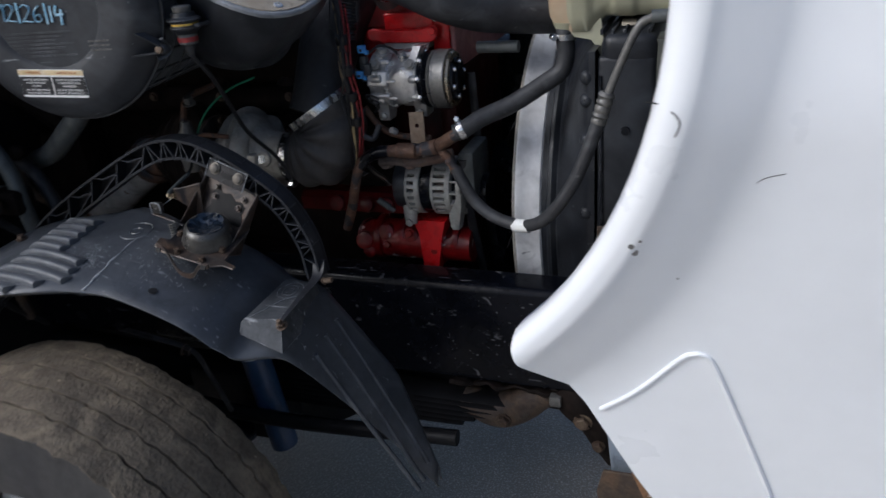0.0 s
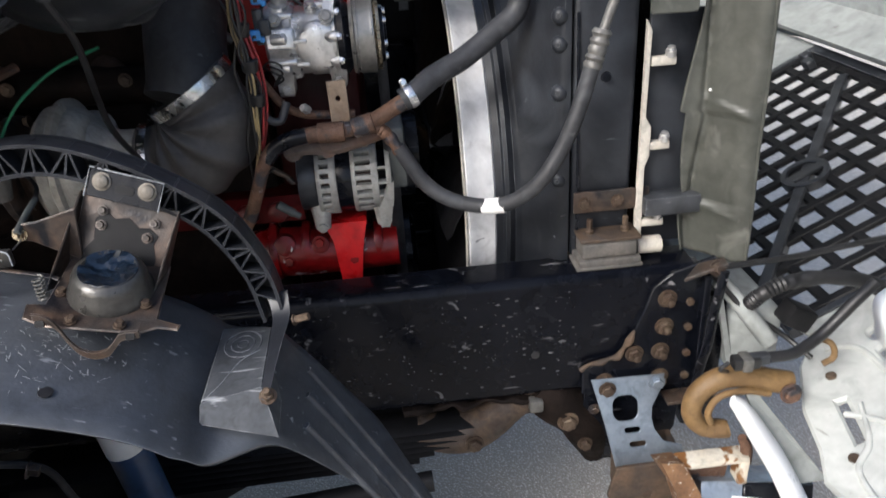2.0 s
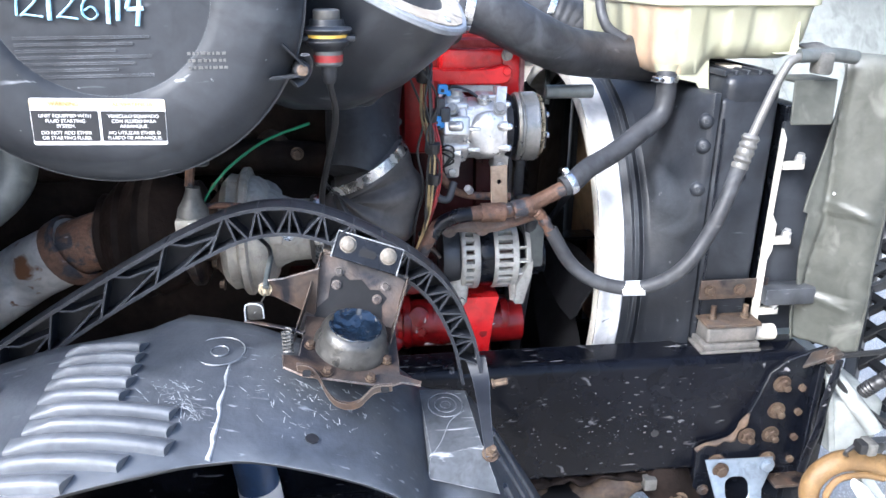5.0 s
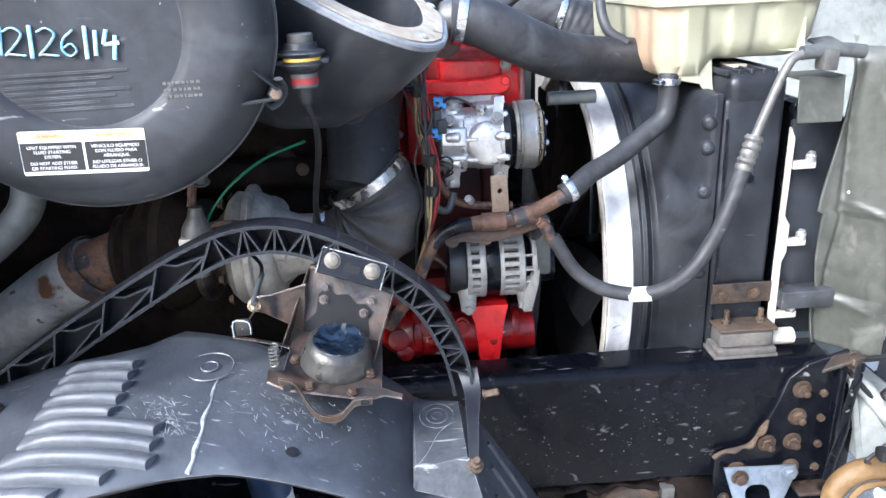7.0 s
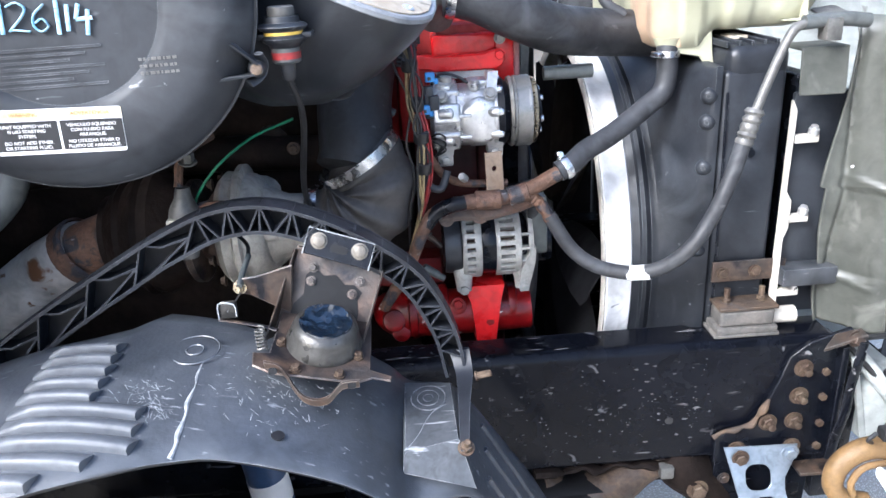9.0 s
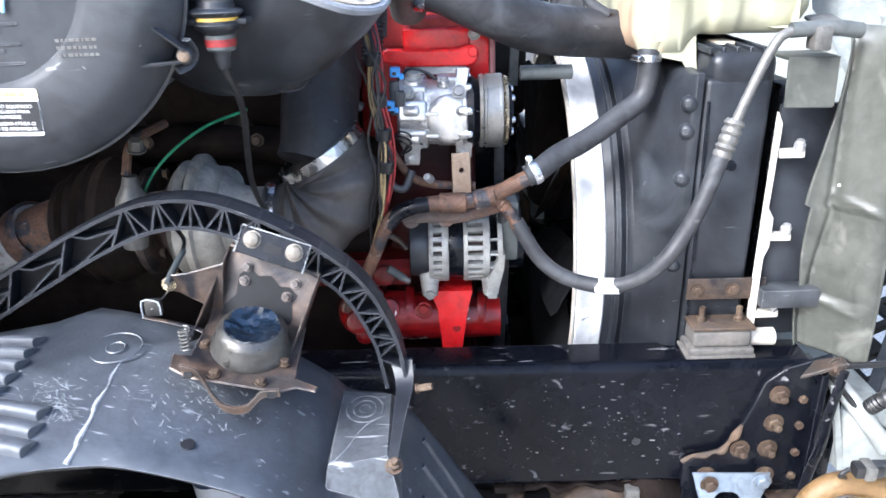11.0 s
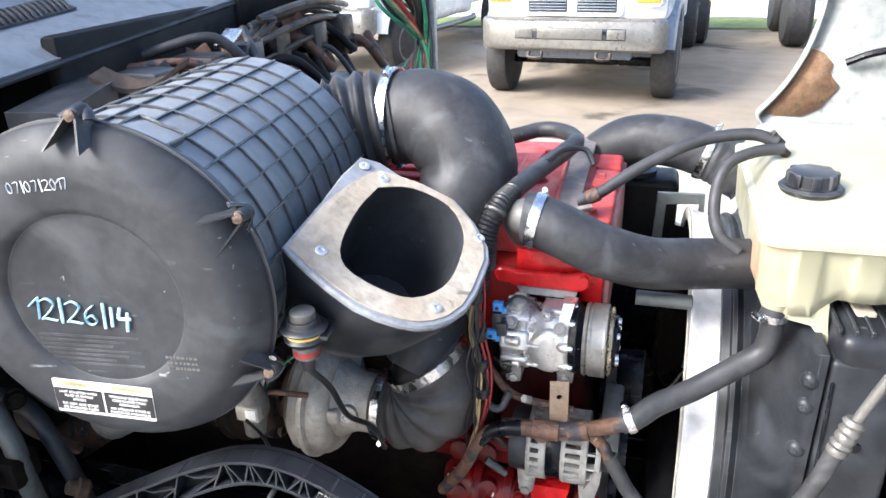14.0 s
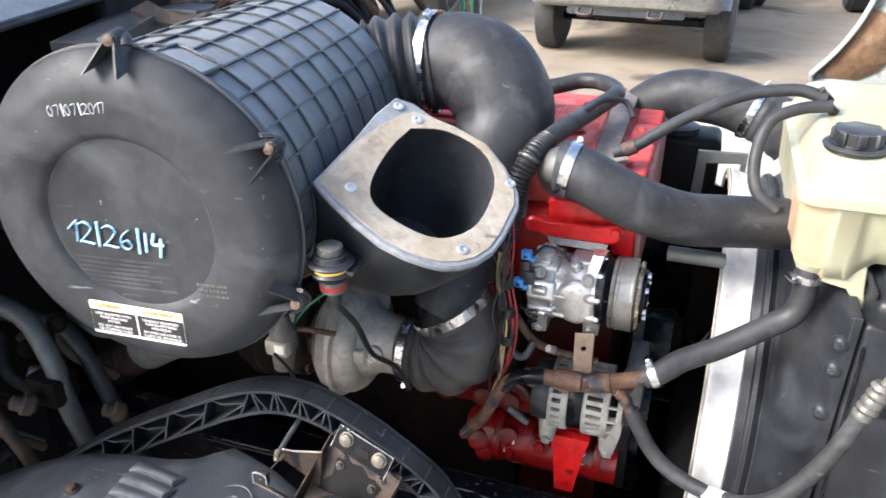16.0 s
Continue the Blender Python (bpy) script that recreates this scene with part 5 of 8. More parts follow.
part("boot", tube([(-0.435, TY, TZ, 0.066), (-0.405, TY, TZ, 0.07), (-0.365, TY, TZ + 0.004, 0.086), (-0.325, TY, TZ + 0.025, 0.093), (-0.30, TY, TZ + 0.065, 0.09), (-0.305, TY, TZ + 0.105, 0.083), (-0.325, TY - 0.003, TZ + 0.135, 0.08)], 0.08, 36, 14, wave=0.005, pitch=0.042), BOOT, boot, smooth=80)
clamp("boot_clamp", (-0.418, TY, TZ), (1, 0, 0), 0.073, 0.016, boot, screw=4.2)
clamp("boot_clamp", (-0.322, TY - 0.003, TZ + 0.13), (-0.5, -0.06, 0.85), 0.0872, 0.02, boot, screw=3.2)
ex = thing("exhaust_pipe", (-1.0, 0.15, 1.1), "heat-browned exhaust pipe with a bright clamp", "exhaust pipe")
part("pipe", tube([(-0.82, TY, TZ), (-0.9, TY + 0.01, TZ - 0.03), (-1.02, 0.16, 1.17), (-1.2, 0.18, 1.05), (-1.4, 0.2, 0.9)], 0.056, 20), RUST, ex)
part("lagging", tube([(-0.89, TY + 0.01, TZ - 0.025), (-0.96, TY + 0.025, TZ - 0.06), (-1.02, 0.16, 1.17), (-1.2, 0.18, 1.05)], 0.063, 20), ALUMINISED, ex, "rust-spotted aluminised sleeve")
part("clamp", lathe([(-0.02, 0.064), (-0.015, 0.07), (0.015, 0.07), (0.02, 0.064)], (-0.90, TY + 0.01, TZ - 0.03), (-1, 0.2, -0.6), 24, False), RUST, ex)
man = thing("exhaust_manifold", (-0.75, 0.25, 1.3), "rusty dark cast exhaust manifold along the engine", "exhaust manifold")
part("log", tube([(-1.3, 0.26, 1.36), (-0.9, 0.25, 1.38), (-0.6, 0.25, 1.385), (-0.4, 0.26, 1.37)], 0.038, 14), SHADED_GRIME, man)
for x in (-1.15, -0.95, -0.72, -0.5):
    part("runner", tube([(x, 0.25, 1.38), (x - 0.02, 0.3, 1.4), (x - 0.02, 0.36, 1.41)], 0.035, 12), EXHAUST, man)
    part("flange_bolt", bolt((x + 0.04, 0.2, 1.40), (0, -1, 0), 0.01, 0.01), RUST_BOLT, man)
sensor = thing("oil_fitting", (-0.63, -0.05, 1.25), "cast oil feed fitting beside the turbocharger", "fitting")
part("body", lathe([(-0.06, 0.02), (-0.02, 0.024), (0.0, 0.03), (0.03, 0.026), (0.05, 0.016), (0.07, 0.012)], (-0.63, -0.035, 1.33), (0.1, 0, 1), 16), LINE_METAL, sensor)
part("cap_block", box(-0.655, -0.605, -0.065, -0.04, 1.315, 1.35, 0.006), TURBO, sensor)
part("tag_plate", box(-0.632, -0.61, -0.0665, -0.0645, 1.324, 1.345, 0.0006), LABEL_WHITE, sensor, "small pale tag")
part("pipe", tube([(-0.63, -0.035, 1.40), (-0.62, -0.01, 1.45), (-0.58, 0.05, 1.47)], 0.008, 8), RUST, sensor)
part("union", bolt((-0.61, -0.02, 1.44), (0.2, -0.3, 1), 0.012, 0.02), LINE_METAL, sensor)
down = thing("coolant_pipe", (-0.95, -0.05, 1.3), "thick grey-green pipe below the air cleaner", "pipe")
part("pipe", tube([(-0.86, -0.1, 1.5), (-0.87, -0.12, 1.44), (-0.92, -0.13, 1.39), (-1.02, -0.1, 1.33), (-1.2, 0.0, 1.27)], 0.027, 16), GREY_PIPE, down)

# ---- engine ----
engine = thing("engine", (-0.55, 0.5, 0.75), "bright red six-cylinder diesel engine with chipped paint", "engine")
# Block and head are red too; the dark colours stand for their shade.
part("block", box(-1.25, -0.22, 0.30, 0.78, 0.62, 1.40, 0.03), SHADED_GRIME, engine)
part("front_block", box(-0.22, -0.06, 0.31, 0.78, 0.62, 1.40, 0.03), RED_SHADED, engine)
part("gearbox", box(-1.9, -1.25, 0.2, 0.7, 0.5, 1.3, 0.08), SHADED_GRIME, engine)
# Added black block that keeps the far-side gap dark.
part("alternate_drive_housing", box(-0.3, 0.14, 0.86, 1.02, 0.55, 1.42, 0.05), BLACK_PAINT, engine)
part("head", box(-1.25, -0.26, 0.29, 0.72, 1.38, 1.56, 0.02), SHADED_GRIME, engine)
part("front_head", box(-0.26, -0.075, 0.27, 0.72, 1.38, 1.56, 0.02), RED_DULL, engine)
cover = part("rocker_cover", box(-1.2, -0.06, 0.30, 0.70, 1.545, 1.655, 0.03, 3), RED_FADED, engine)
part("cover_rib", box(-1.1, -0.2, 0.36, 0.385, 1.65, 1.664, 0.005), RED_FADED, cover)
for y in (0.42, 0.48, 0.54, 0.6):
    part("cover_rib", box(-1.1, -0.25, y, y + 0.018, 1.65, 1.664, 0.005), RED_FADED, cover)
for k in range(5):
    part("cover_boss", lathe([(0, 0.022), (0.02, 0.02), (0.024, 0.012)], (-0.3 - 0.2 * k, 0.335, 1.64), (0, -0.3, 1), 16), RED_FADED, cover)
part("breather_box", box(-0.34, -0.04, 0.29, 0.84, 1.55, 1.64, 0.015, 3), RED_FADED, cover)
for k in range(11):
    part("cover_fin", box(-0.345 + 0.0125 * k, -0.338 + 0.0125 * k, 0.31, 0.66, 1.635, 1.656, 0.002), RED_FADED, cover)
part("fin_bridge", box(-0.345, -0.21, 0.5, 0.512, 1.635, 1.657, 0.003), RED_FADED, cover)
for x, y in ((-0.165, 0.64), (-0.165, 0.47), (-0.14, 0.33)):
    part("cover_boss", lathe([(0, 0.026), (0.02, 0.024), (0.022, 0.019), (0.026, 0.019), (0.028, 0.012)], (x, y, 1.636), (0, 0, 1), 20), RED_DULL, cover)
    part("cover_bolt", bolt((x, y, 1.664), (0, 0, 1), 0.01, 0.01), RED_DULL, cover)
part("breather_tray", rings([[(-0.105 - 0.02 * f, 0.3 + 0.5 * f, z), (-0.058 - 0.006 * f, 0.3 + 0.5 * f, z), (-0.058 - 0.006 * f, 0.3 + 0.5 * f, z + 0.012), (-0.105 - 0.02 * f, 0.3 + 0.5 * f, z + 0.012)] for f, z in ((0.0, 1.648), (0.3, 1.652), (0.7, 1.654), (1.0, 1.654))]), GREY_DUST, cover, "dusty grey metal strip")
part("tray_lip", tube([(-0.106, 0.31, 1.66), (-0.112, 0.5, 1.666), (-0.124, 0.78, 1.667)], 0.005, 8), RED_FADED, cover)
part("tray_end", tube([(-0.09, 0.33, 1.658), (-0.085, 0.28, 1.664), (-0.06, 0.265, 1.672), (-0.03, 0.27, 1.678)], 0.012, 10, flat=0.6), GREY_DUST, cover)
for y0, y1 in ((0.27, 0.345), (0.36, 0.45), (0.47, 0.58), (0.6, 0.7)):
    part("end_block", box(-0.05, 0.008, y0, y1, 1.56, 1.655, 0.008, 3), RED_FADED, cover)
part("end_wall", box(0.002, 0.016, 0.225, 0.72, 1.46, 1.632, 0.006, 3), PINK_DUST, cover, "dusty faded pink end wall")
for x, y in ((-0.03, 0.3), (-0.03, 0.4), (-0.03, 0.52), (-0.11, 0.83)):
    part("cover_bolt", bolt((x, y, 1.654), (0, 0, 1), 0.009, 0.01), RED_FADED, cover)
part("thermostat_bracket", plate([(-0.203, 1.558), (-0.2, 1.546), (-0.19, 1.541), (-0.172, 1.541), (-0.16, 1.536), (-0.04, 1.535), (-0.026, 1.54), (-0.018, 1.552), (-0.019, 1.566), (-0.03, 1.574), (-0.044, 1.572), (-0.06, 1.567), (-0.16, 1.566), (-0.168, 1.569), (-0.19, 1.571), (-0.2, 1.567)], basis((0, 0.205, 0), (1, 0, 0), (0, 0, 1)), 0.016, (), 0.003), RED, engine, "glossy red bracket bar")
part("bracket_body", box(-0.163, -0.034, 0.212, 0.34, 1.54, 1.604, 0.005, 3), RED, engine)
part("bracket_top", box(-0.15, 0.0, 0.235, 0.36, 1.55, 1.622, 0.008), RED_FADED, engine)
part("bracket_cheek", box(-0.04, 0.003, 0.218, 0.36, 1.5, 1.6, 0.005), RED, engine)
part("bracket_hole", lathe([(0, 0.006), (0.003, 0.0055)], (-0.186, 0.1995, 1.556), (0, -1, 0), 14), RED_SHADED, engine)
part("bracket_bolt", bolt((-0.03, 0.196, 1.562), (0, -1, 0), 0.010, 0.012), RED, engine)
part("bracket_bolt", bolt((-0.026, 0.214, 1.592), (0, -1, 0), 0.009, 0.012), ALU_DULL, engine)
part("compressor_saddle", rings([[(-0.15, 0.19, 1.522), (-0.045, 0.188, 1.52), (-0.045, 0.33, 1.52), (-0.15, 0.33, 1.522)], [(-0.165, 0.2, 1.541), (-0.04, 0.198, 1.54), (-0.04, 0.33, 1.54), (-0.165, 0.33, 1.541)]]), ALU_DULL, engine, "dusty grey mounting face")
part("front_cover", box(-0.075, -0.02, 0.3, 0.74, 0.72, 1.44, 0.02), RED_SHADED, engine)
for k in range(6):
    part("cover_stud", bolt((-0.05, 0.3, 0.95 + 0.08 * k), (0, -1, 0), 0.009, 0.01), RED_SHADED, engine)
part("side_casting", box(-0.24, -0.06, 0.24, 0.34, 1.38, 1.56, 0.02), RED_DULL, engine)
# red water pump body low on the side
part("pump_body", tube([(-0.31, 0.28, 0.985, 0.035), (-0.275, 0.24, 0.985, 0.054), (-0.2, 0.22, 0.99, 0.055), (-0.08, 0.22, 0.985, 0.05), (0.026, 0.22, 0.985, 0.048)], 0.05, 20), RED_CHIPPED, engine, "chipped glossy red pump housing")
for x, r in ((-0.24, 0.064), (-0.17, 0.06), (-0.015, 0.053)):
    part("pump_collar", lathe([(-0.012, r - 0.012), (-0.009, r - 0.001), (0.0, r), (0.008, r - 0.002), (0.011, r - 0.012)], (x, 0.225, 0.993), (1, 0, 0), 28), RED_CHIPPED, engine)
for x, z, r in ((-0.285, 0.995, 0.026), (-0.215, 1.025, 0.024), (-0.27, 0.965, 0.022), (-0.14, 1.02, 0.02)):
    part("pump_boss", lathe([(-0.05, r * 1.2), (0.0, r), (0.006, r * 0.92), (0.008, r * 0.6)], (x, 0.18, z), (0.05, -1, 0.35), 18), RED_CHIPPED, engine)
part("pump_foot", rings([[(-0.125, 0.17, 1.07), (-0.035, 0.17, 1.07), (-0.035, 0.3, 1.07), (-0.125, 0.3, 1.07)], [(-0.11, 0.165, 1.03), (-0.045, 0.165, 1.03), (-0.04, 0.3, 1.03), (-0.12, 0.3, 1.03)], [(-0.1, 0.155, 0.93), (-0.06, 0.155, 0.93), (-0.05, 0.3, 0.93), (-0.11, 0.3, 0.93)]]), RED, engine)
for k in range(3, 6):
    part("pump_bolt", bolt((-0.42 + 0.07 * k, 0.172, 1.0 + 0.03 * math.sin(k * 2)), (0, -1, 0.2), 0.011, 0.012), RED_CHIPPED, engine)
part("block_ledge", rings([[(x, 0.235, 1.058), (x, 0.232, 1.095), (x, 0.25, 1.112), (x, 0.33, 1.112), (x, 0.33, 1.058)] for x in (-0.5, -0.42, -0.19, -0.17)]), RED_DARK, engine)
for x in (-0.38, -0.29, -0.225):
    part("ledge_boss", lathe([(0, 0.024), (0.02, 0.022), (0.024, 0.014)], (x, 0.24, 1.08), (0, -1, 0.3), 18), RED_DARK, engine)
part("oil_line", tube([(-0.215, 0.12, 1.245), (-0.205, 0.14, 1.215), (-0.185, 0.15, 1.195), (-0.17, 0.15, 1.178)], 0.006, 10), BRACKET, engine)
part("sensor_plug", lathe([(-0.026, 0.006), (-0.024, 0.009), (0.012, 0.009), (0.013, 0.0075), (0.028, 0.007)], (-0.19, 0.15, 1.12), (0.75, 0, -0.55), 14), GREY_PIPE, engine, "pale grey sensor plug")
part("breather_hose", tube([(-0.3, 0.215, 1.68), (-0.295, 0.2, 1.624), (-0.304, 0.2, 1.576), (-0.297, 0.2, 1.52), (-0.28, 0.2, 1.482), (-0.25, 0.21, 1.455)], 0.0105, 12), GREY_PIPE, engine, "pale grey breather hose")
part("crank_damper", lathe([(0.02, 0.13), (0.06, 0.13), (0.07, 0.11), (0.075, 0.05)], (0, 0.5, 0.82), (1, 0, 0), 40), BLACK_PAINT, engine)
part("fan_hub", lathe([(0.0, 0.08), (0.05, 0.1), (0.1, 0.1), (0.13, 0.06)], (0, 0.575, 1.075), (1, 0, 0), 36), BLACK_PAINT, engine)
for k in range(9):
    a = radians(40 * k + 12)
    m = Matrix.Translation((0.16, 0.575, 1.075)) @ Matrix.Rotation(a, 4, "X")
    loops = []
    for r, wd, tw in ((0.07, 0.03, 58), (0.13, 0.045, 50), (0.22, 0.06, 42), (0.34, 0.066, 36), (0.415, 0.06, 33), (0.424, 0.04, 32)):
        ca, sa = math.cos(radians(tw)), math.sin(radians(tw))
        loops.append([m @ Vector((u * sa - w2 * ca, u * ca + w2 * sa, r)) for u, w2 in ((-wd, -0.006), (-wd * 0.3, 0.003), (wd * 0.4, 0.004), (wd, -0.004), (wd * 0.4, 0.0), (-wd * 0.3, -0.001))])
    part("fan_blade", rings(loops), DEEP_BLACK, engine, smooth=60)
part("belt", tube([(0.03, 0.2 + 0.085, 1.44), (0.03, 0.30, 1.3), (0.03, 0.33, 1.1), (0.03, 0.4, 0.9)], 0.011, 8, flat=0.35), RUBBER, engine)
part("belt", tube([(0.03, 0.16, 1.25), (0.03, 0.19, 1.1), (0.03, 0.28, 0.86)], 0.013, 8, flat=0.35), RUBBER, engine)
part("belt_guard", box(0.02, 0.06, 0.16, 0.3, 1.14, 1.27, 0.008), GREY_PIPE, engine, "grey belt tensioner cover")
part("idler", lathe([(0.035, 0.045), (0.075, 0.045)], (0, 0.24, 1.14), (1, 0, 0), 28), BLACK_PAINT, engine)

# ---- air-conditioning compressor ----
comp = thing("compressor", (-0.07, 0.19, 1.36), "bright cast aluminium air-conditioning compressor with grey clutch pulley", "compressor")
CY, CZ = 0.16, 1.455
rear = part("rear_head", lathe([(-0.176, 0.04), (-0.174, 0.052), (-0.168, 0.058), (-0.142, 0.06), (-0.138, 0.063), (-0.126, 0.064), (-0.123, 0.061)], (0, CY, CZ), (1, 0, 0), 40), ALU, comp)
part("cylinder_block", lathe([(-0.124, 0.0605), (-0.1, 0.0615), (-0.097, 0.064), (-0.06, 0.0645), (-0.052, 0.06), (-0.044, 0.061)], (0, CY, CZ), (1, 0, 0), 44), ALU, comp)
part("front_head", lathe([(-0.045, 0.066), (-0.033, 0.068), (-0.029, 0.064), (-0.02, 0.056)], (0, CY, CZ), (1, 0, 0), 40), BLACK_PAINT, comp)
part("front_flange", lathe([(-0.055, 0.058), (-0.053, 0.067), (-0.047, 0.068), (-0.045, 0.064)], (0, CY, CZ), (1, 0, 0), 44, False), ALU, comp)
for k in range(9):
    a = radians(8 + 40 * k)
    p = (0, CY + 0.064 * math.cos(a), CZ + 0.064 * math.sin(a))
    part("flange_boss", lathe([(-0.066, 0.004), (-0.06, 0.0095), (-0.05, 0.0105), (-0.0455, 0.0105), (-0.045, 0.007)], p, (1, 0, 0), 14), ALU, comp)
    p = (0, CY + 0.065 * math.cos(a), CZ + 0.065 * math.sin(a))
    part("through_bolt", lathe([(-0.045, 0.0085), (-0.039, 0.0085), (-0.0385, 0.0075), (-0.036, 0.007), (-0.035, 0.005)], p, (1, 0, 0), 8), STEEL, comp)
# raised lands on the rear head, split by grooves, each with its own boss
for k in range(7):
    a = radians(25 + 360 / 7 * k)
    m = Matrix.Translation((0, CY, CZ)) @ Matrix.Rotation(a, 4, "X")
    part("head_land", box(-0.172, -0.118, -0.019, 0.019, 0.046, 0.0675, 0.006, 3, m=m), ALU, rear)
    part("head_boss", lathe([(-0.162, 0.007), (-0.158, 0.0105), (-0.136, 0.011), (-0.132, 0.006)], (0, CY - 0.064 * math.sin(a), CZ + 0.064 * math.cos(a)), (1, 0, 0), 16), ALU, rear)
for sx, sz in ((-0.15, -0.078), (-0.051, -0.067)):
    part("mounting_lug", rings([[(sx - w, CY - y, CZ + z), (sx + w, CY - y, CZ + z), (sx + w, CY + 0.01, CZ + z), (sx - w, CY + 0.01, CZ + z)] for w, y, z in ((0.012, 0.03, sz - 0.018), (0.0145, 0.036, sz - 0.012), (0.0145, 0.037, sz + 0.004), (0.016, 0.041, sz + 0.012), (0.018, 0.05, sz + 0.034))]), ALU, comp, smooth=50)
    part("lug_bolt", bolt((sx, CY - 0.036, CZ + sz - 0.005), (0, -1, -0.1), 0.009, 0.006, False), ALU_DULL, comp)
part("dome", lathe([(0.03, 0.045), (0.055, 0.045), (0.0605, 0.042), (0.064, 0.034), (0.066, 0.018), (0.0665, 0.0)], (-0.078, CY, CZ - 0.004), (0, -1, 0.02), 36), ALU, comp)
part("casting_rib", box(-0.122, -0.098, CY - 0.068, CY - 0.04, CZ + 0.005, CZ + 0.013, 0.003), ALU, comp)
part("casting_rib", box(-0.122, -0.098, CY - 0.066, CY - 0.04, CZ - 0.036, CZ - 0.028, 0.003), ALU, comp)
part("top_port", lathe([(0, 0.012), (0.012, 0.011), (0.013, 0.008), (0.02, 0.008)], (-0.087, CY - 0.03, CZ + 0.054), (0, -0.3, 1), 16), ALU, comp)
part("top_ridge", box(-0.1, -0.05, CY - 0.03, CY + 0.02, CZ + 0.056, CZ + 0.07, 0.005, 3), ALU, comp)
part("corner_lug", rings([[(-0.076, CY - 0.05, CZ + 0.032), (-0.05, CY - 0.05, CZ + 0.032), (-0.036, CY + 0.01, CZ + 0.08), (-0.062, CY + 0.01, CZ + 0.08)], [(-0.07, CY - 0.064, CZ + 0.036), (-0.052, CY - 0.064, CZ + 0.036), (-0.04, CY - 0.026, CZ + 0.084), (-0.06, CY - 0.026, CZ + 0.084)]]), ALU, comp)
part("corner_bolt", bolt((-0.06, CY - 0.058, CZ + 0.047), (0, -0.9, 0.6), 0.01, 0.007), ALU_DULL, comp)
part("suction_fitting", lathe([(0, 0.02), (0.018, 0.019), (0.021, 0.014), (0.03, 0.013)], (-0.145, CY - 0.015, CZ + 0.052), (0.1, -0.25, 1), 20), ALU_DULL, comp)
part("fitting_bolt", bolt((-0.152, CY - 0.05, CZ + 0.046), (-0.1, -0.8, 0.6), 0.009, 0.008), ALU_DULL, comp)
pul = part("pulley", lathe([(-0.021, 0.05), (-0.021, 0.067), (-0.015, 0.07), (-0.012, 0.067), (-0.009, 0.067), (-0.008, 0.070)] + [(-0.0055 + 0.0028 * k, 0.0692 if k % 2 else 0.0697) for k in range(9)] + [(0.019, 0.070), (0.022, 0.069), (0.023, 0.06), (0.022, 0.03)], (0, CY, CZ), (1, 0, 0), 56), PULLEY, comp, "dull grey grooved clutch pulley", smooth=35)
part("clutch_ring", lathe([(0.023, 0.062), (0.027, 0.066), (0.032, 0.064), (0.033, 0.05)], (0, CY, CZ), (1, 0, 0), 48), BRASS, pul, "brass-tinted clutch ring")
part("clutch_plate", lathe([(0.032, 0.052), (0.039, 0.05), (0.04, 0.03), (0.044, 0.028), (0.045, 0.0)], (0, CY, CZ), (1, 0, 0), 40), BLACK_PAINT, pul)
for k in range(6):
    a = radians(60 * k + 15)
    part("clutch_rivet", lathe([(0.039, 0.007), (0.045, 0.006)], (0, CY + 0.04 * math.cos(a), CZ + 0.04 * math.sin(a)), (1, 0, 0), 10), STEEL, pul)
part("connector", box(-0.186, -0.168, 0.094, 0.114, CZ + 0.008, CZ + 0.07, 0.004), PLASTIC, comp)
part("connector_plug", box(-0.178, -0.158, 0.09, 0.108, CZ + 0.024, CZ + 0.052, 0.004), PLASTIC, comp)
for x, z in ((-0.172, 1.533), (-0.184, 1.473)):
    part("connector_clip", box(x - 0.011, x + 0.008, 0.086, 0.1, z, z + 0.018, 0.003), BLUE, comp, "bright blue connector clip")
    part("clip_tongue", box(x + 0.006, x + 0.014, 0.088, 0.098, z - 0.004, z + 0.006, 0.002), BLUE, comp)
    part("clip_window", box(x - 0.006, x + 0.001, 0.0845, 0.087, z + 0.004, z + 0.01, 0.001), WIRE_BLACK, comp)
part("lead", tube([(-0.17, CY - 0.05, CZ + 0.07), (-0.15, CY - 0.02, CZ + 0.085), (-0.12, CY - 0.02, CZ + 0.078), (-0.1, CY - 0.03, CZ + 0.066)], 0.003, 6), WIRE_BLACK, comp)
part("strap_bracket", plate([(-0.018, -0.066), (0.018, -0.066), (0.018, 0.028), (-0.018, 0.028)], basis((-0.058, 0.105, 1.36), (1, 0.25, 0), (0, 0.1, 1)), 0.005, [ngon(0.005, 10, 0, -0.005)]), mat("sandy_rust", (0.36, 0.27, 0.19), 0.75, second=(0.24, 0.15, 0.09), amount=0.9, scale=20, bump=0.3), comp, "sandy rusted strap bracket")
part("drain_plug", bolt((-0.115, 0.105, 1.337), (-0.45, -0.7, 0.55), 0.0085, 0.018, False), ALU, comp)

# ---- alternator ----
alt = thing("alternator", (-0.065, 0.2, 1.08), "grey cast aluminium alternator with slotted end frames", "alternator")
LY, LZ = 0.205, 1.163
part("rear_cover", lathe([(-0.165, 0.05), (-0.162, 0.064), (-0.13, 0.068), (-0.122, 0.064)], (0, LY, LZ), (1, 0, 0), 36), PLASTIC, alt, "black plastic rear cover")
part("stator", lathe([(-0.085, 0.073), (-0.082, 0.0745), (-0.05, 0.0745), (-0.047, 0.073)], (0, LY, LZ), (1, 0, 0), 44), BLACK_PAINT, alt, "dark laminated stator band")
part("core", lathe([(-0.125, 0.05), (0.0, 0.05)], (0, LY, LZ), (1, 0, 0), 24), GRIMY_RUST, alt, "dark copper windings")
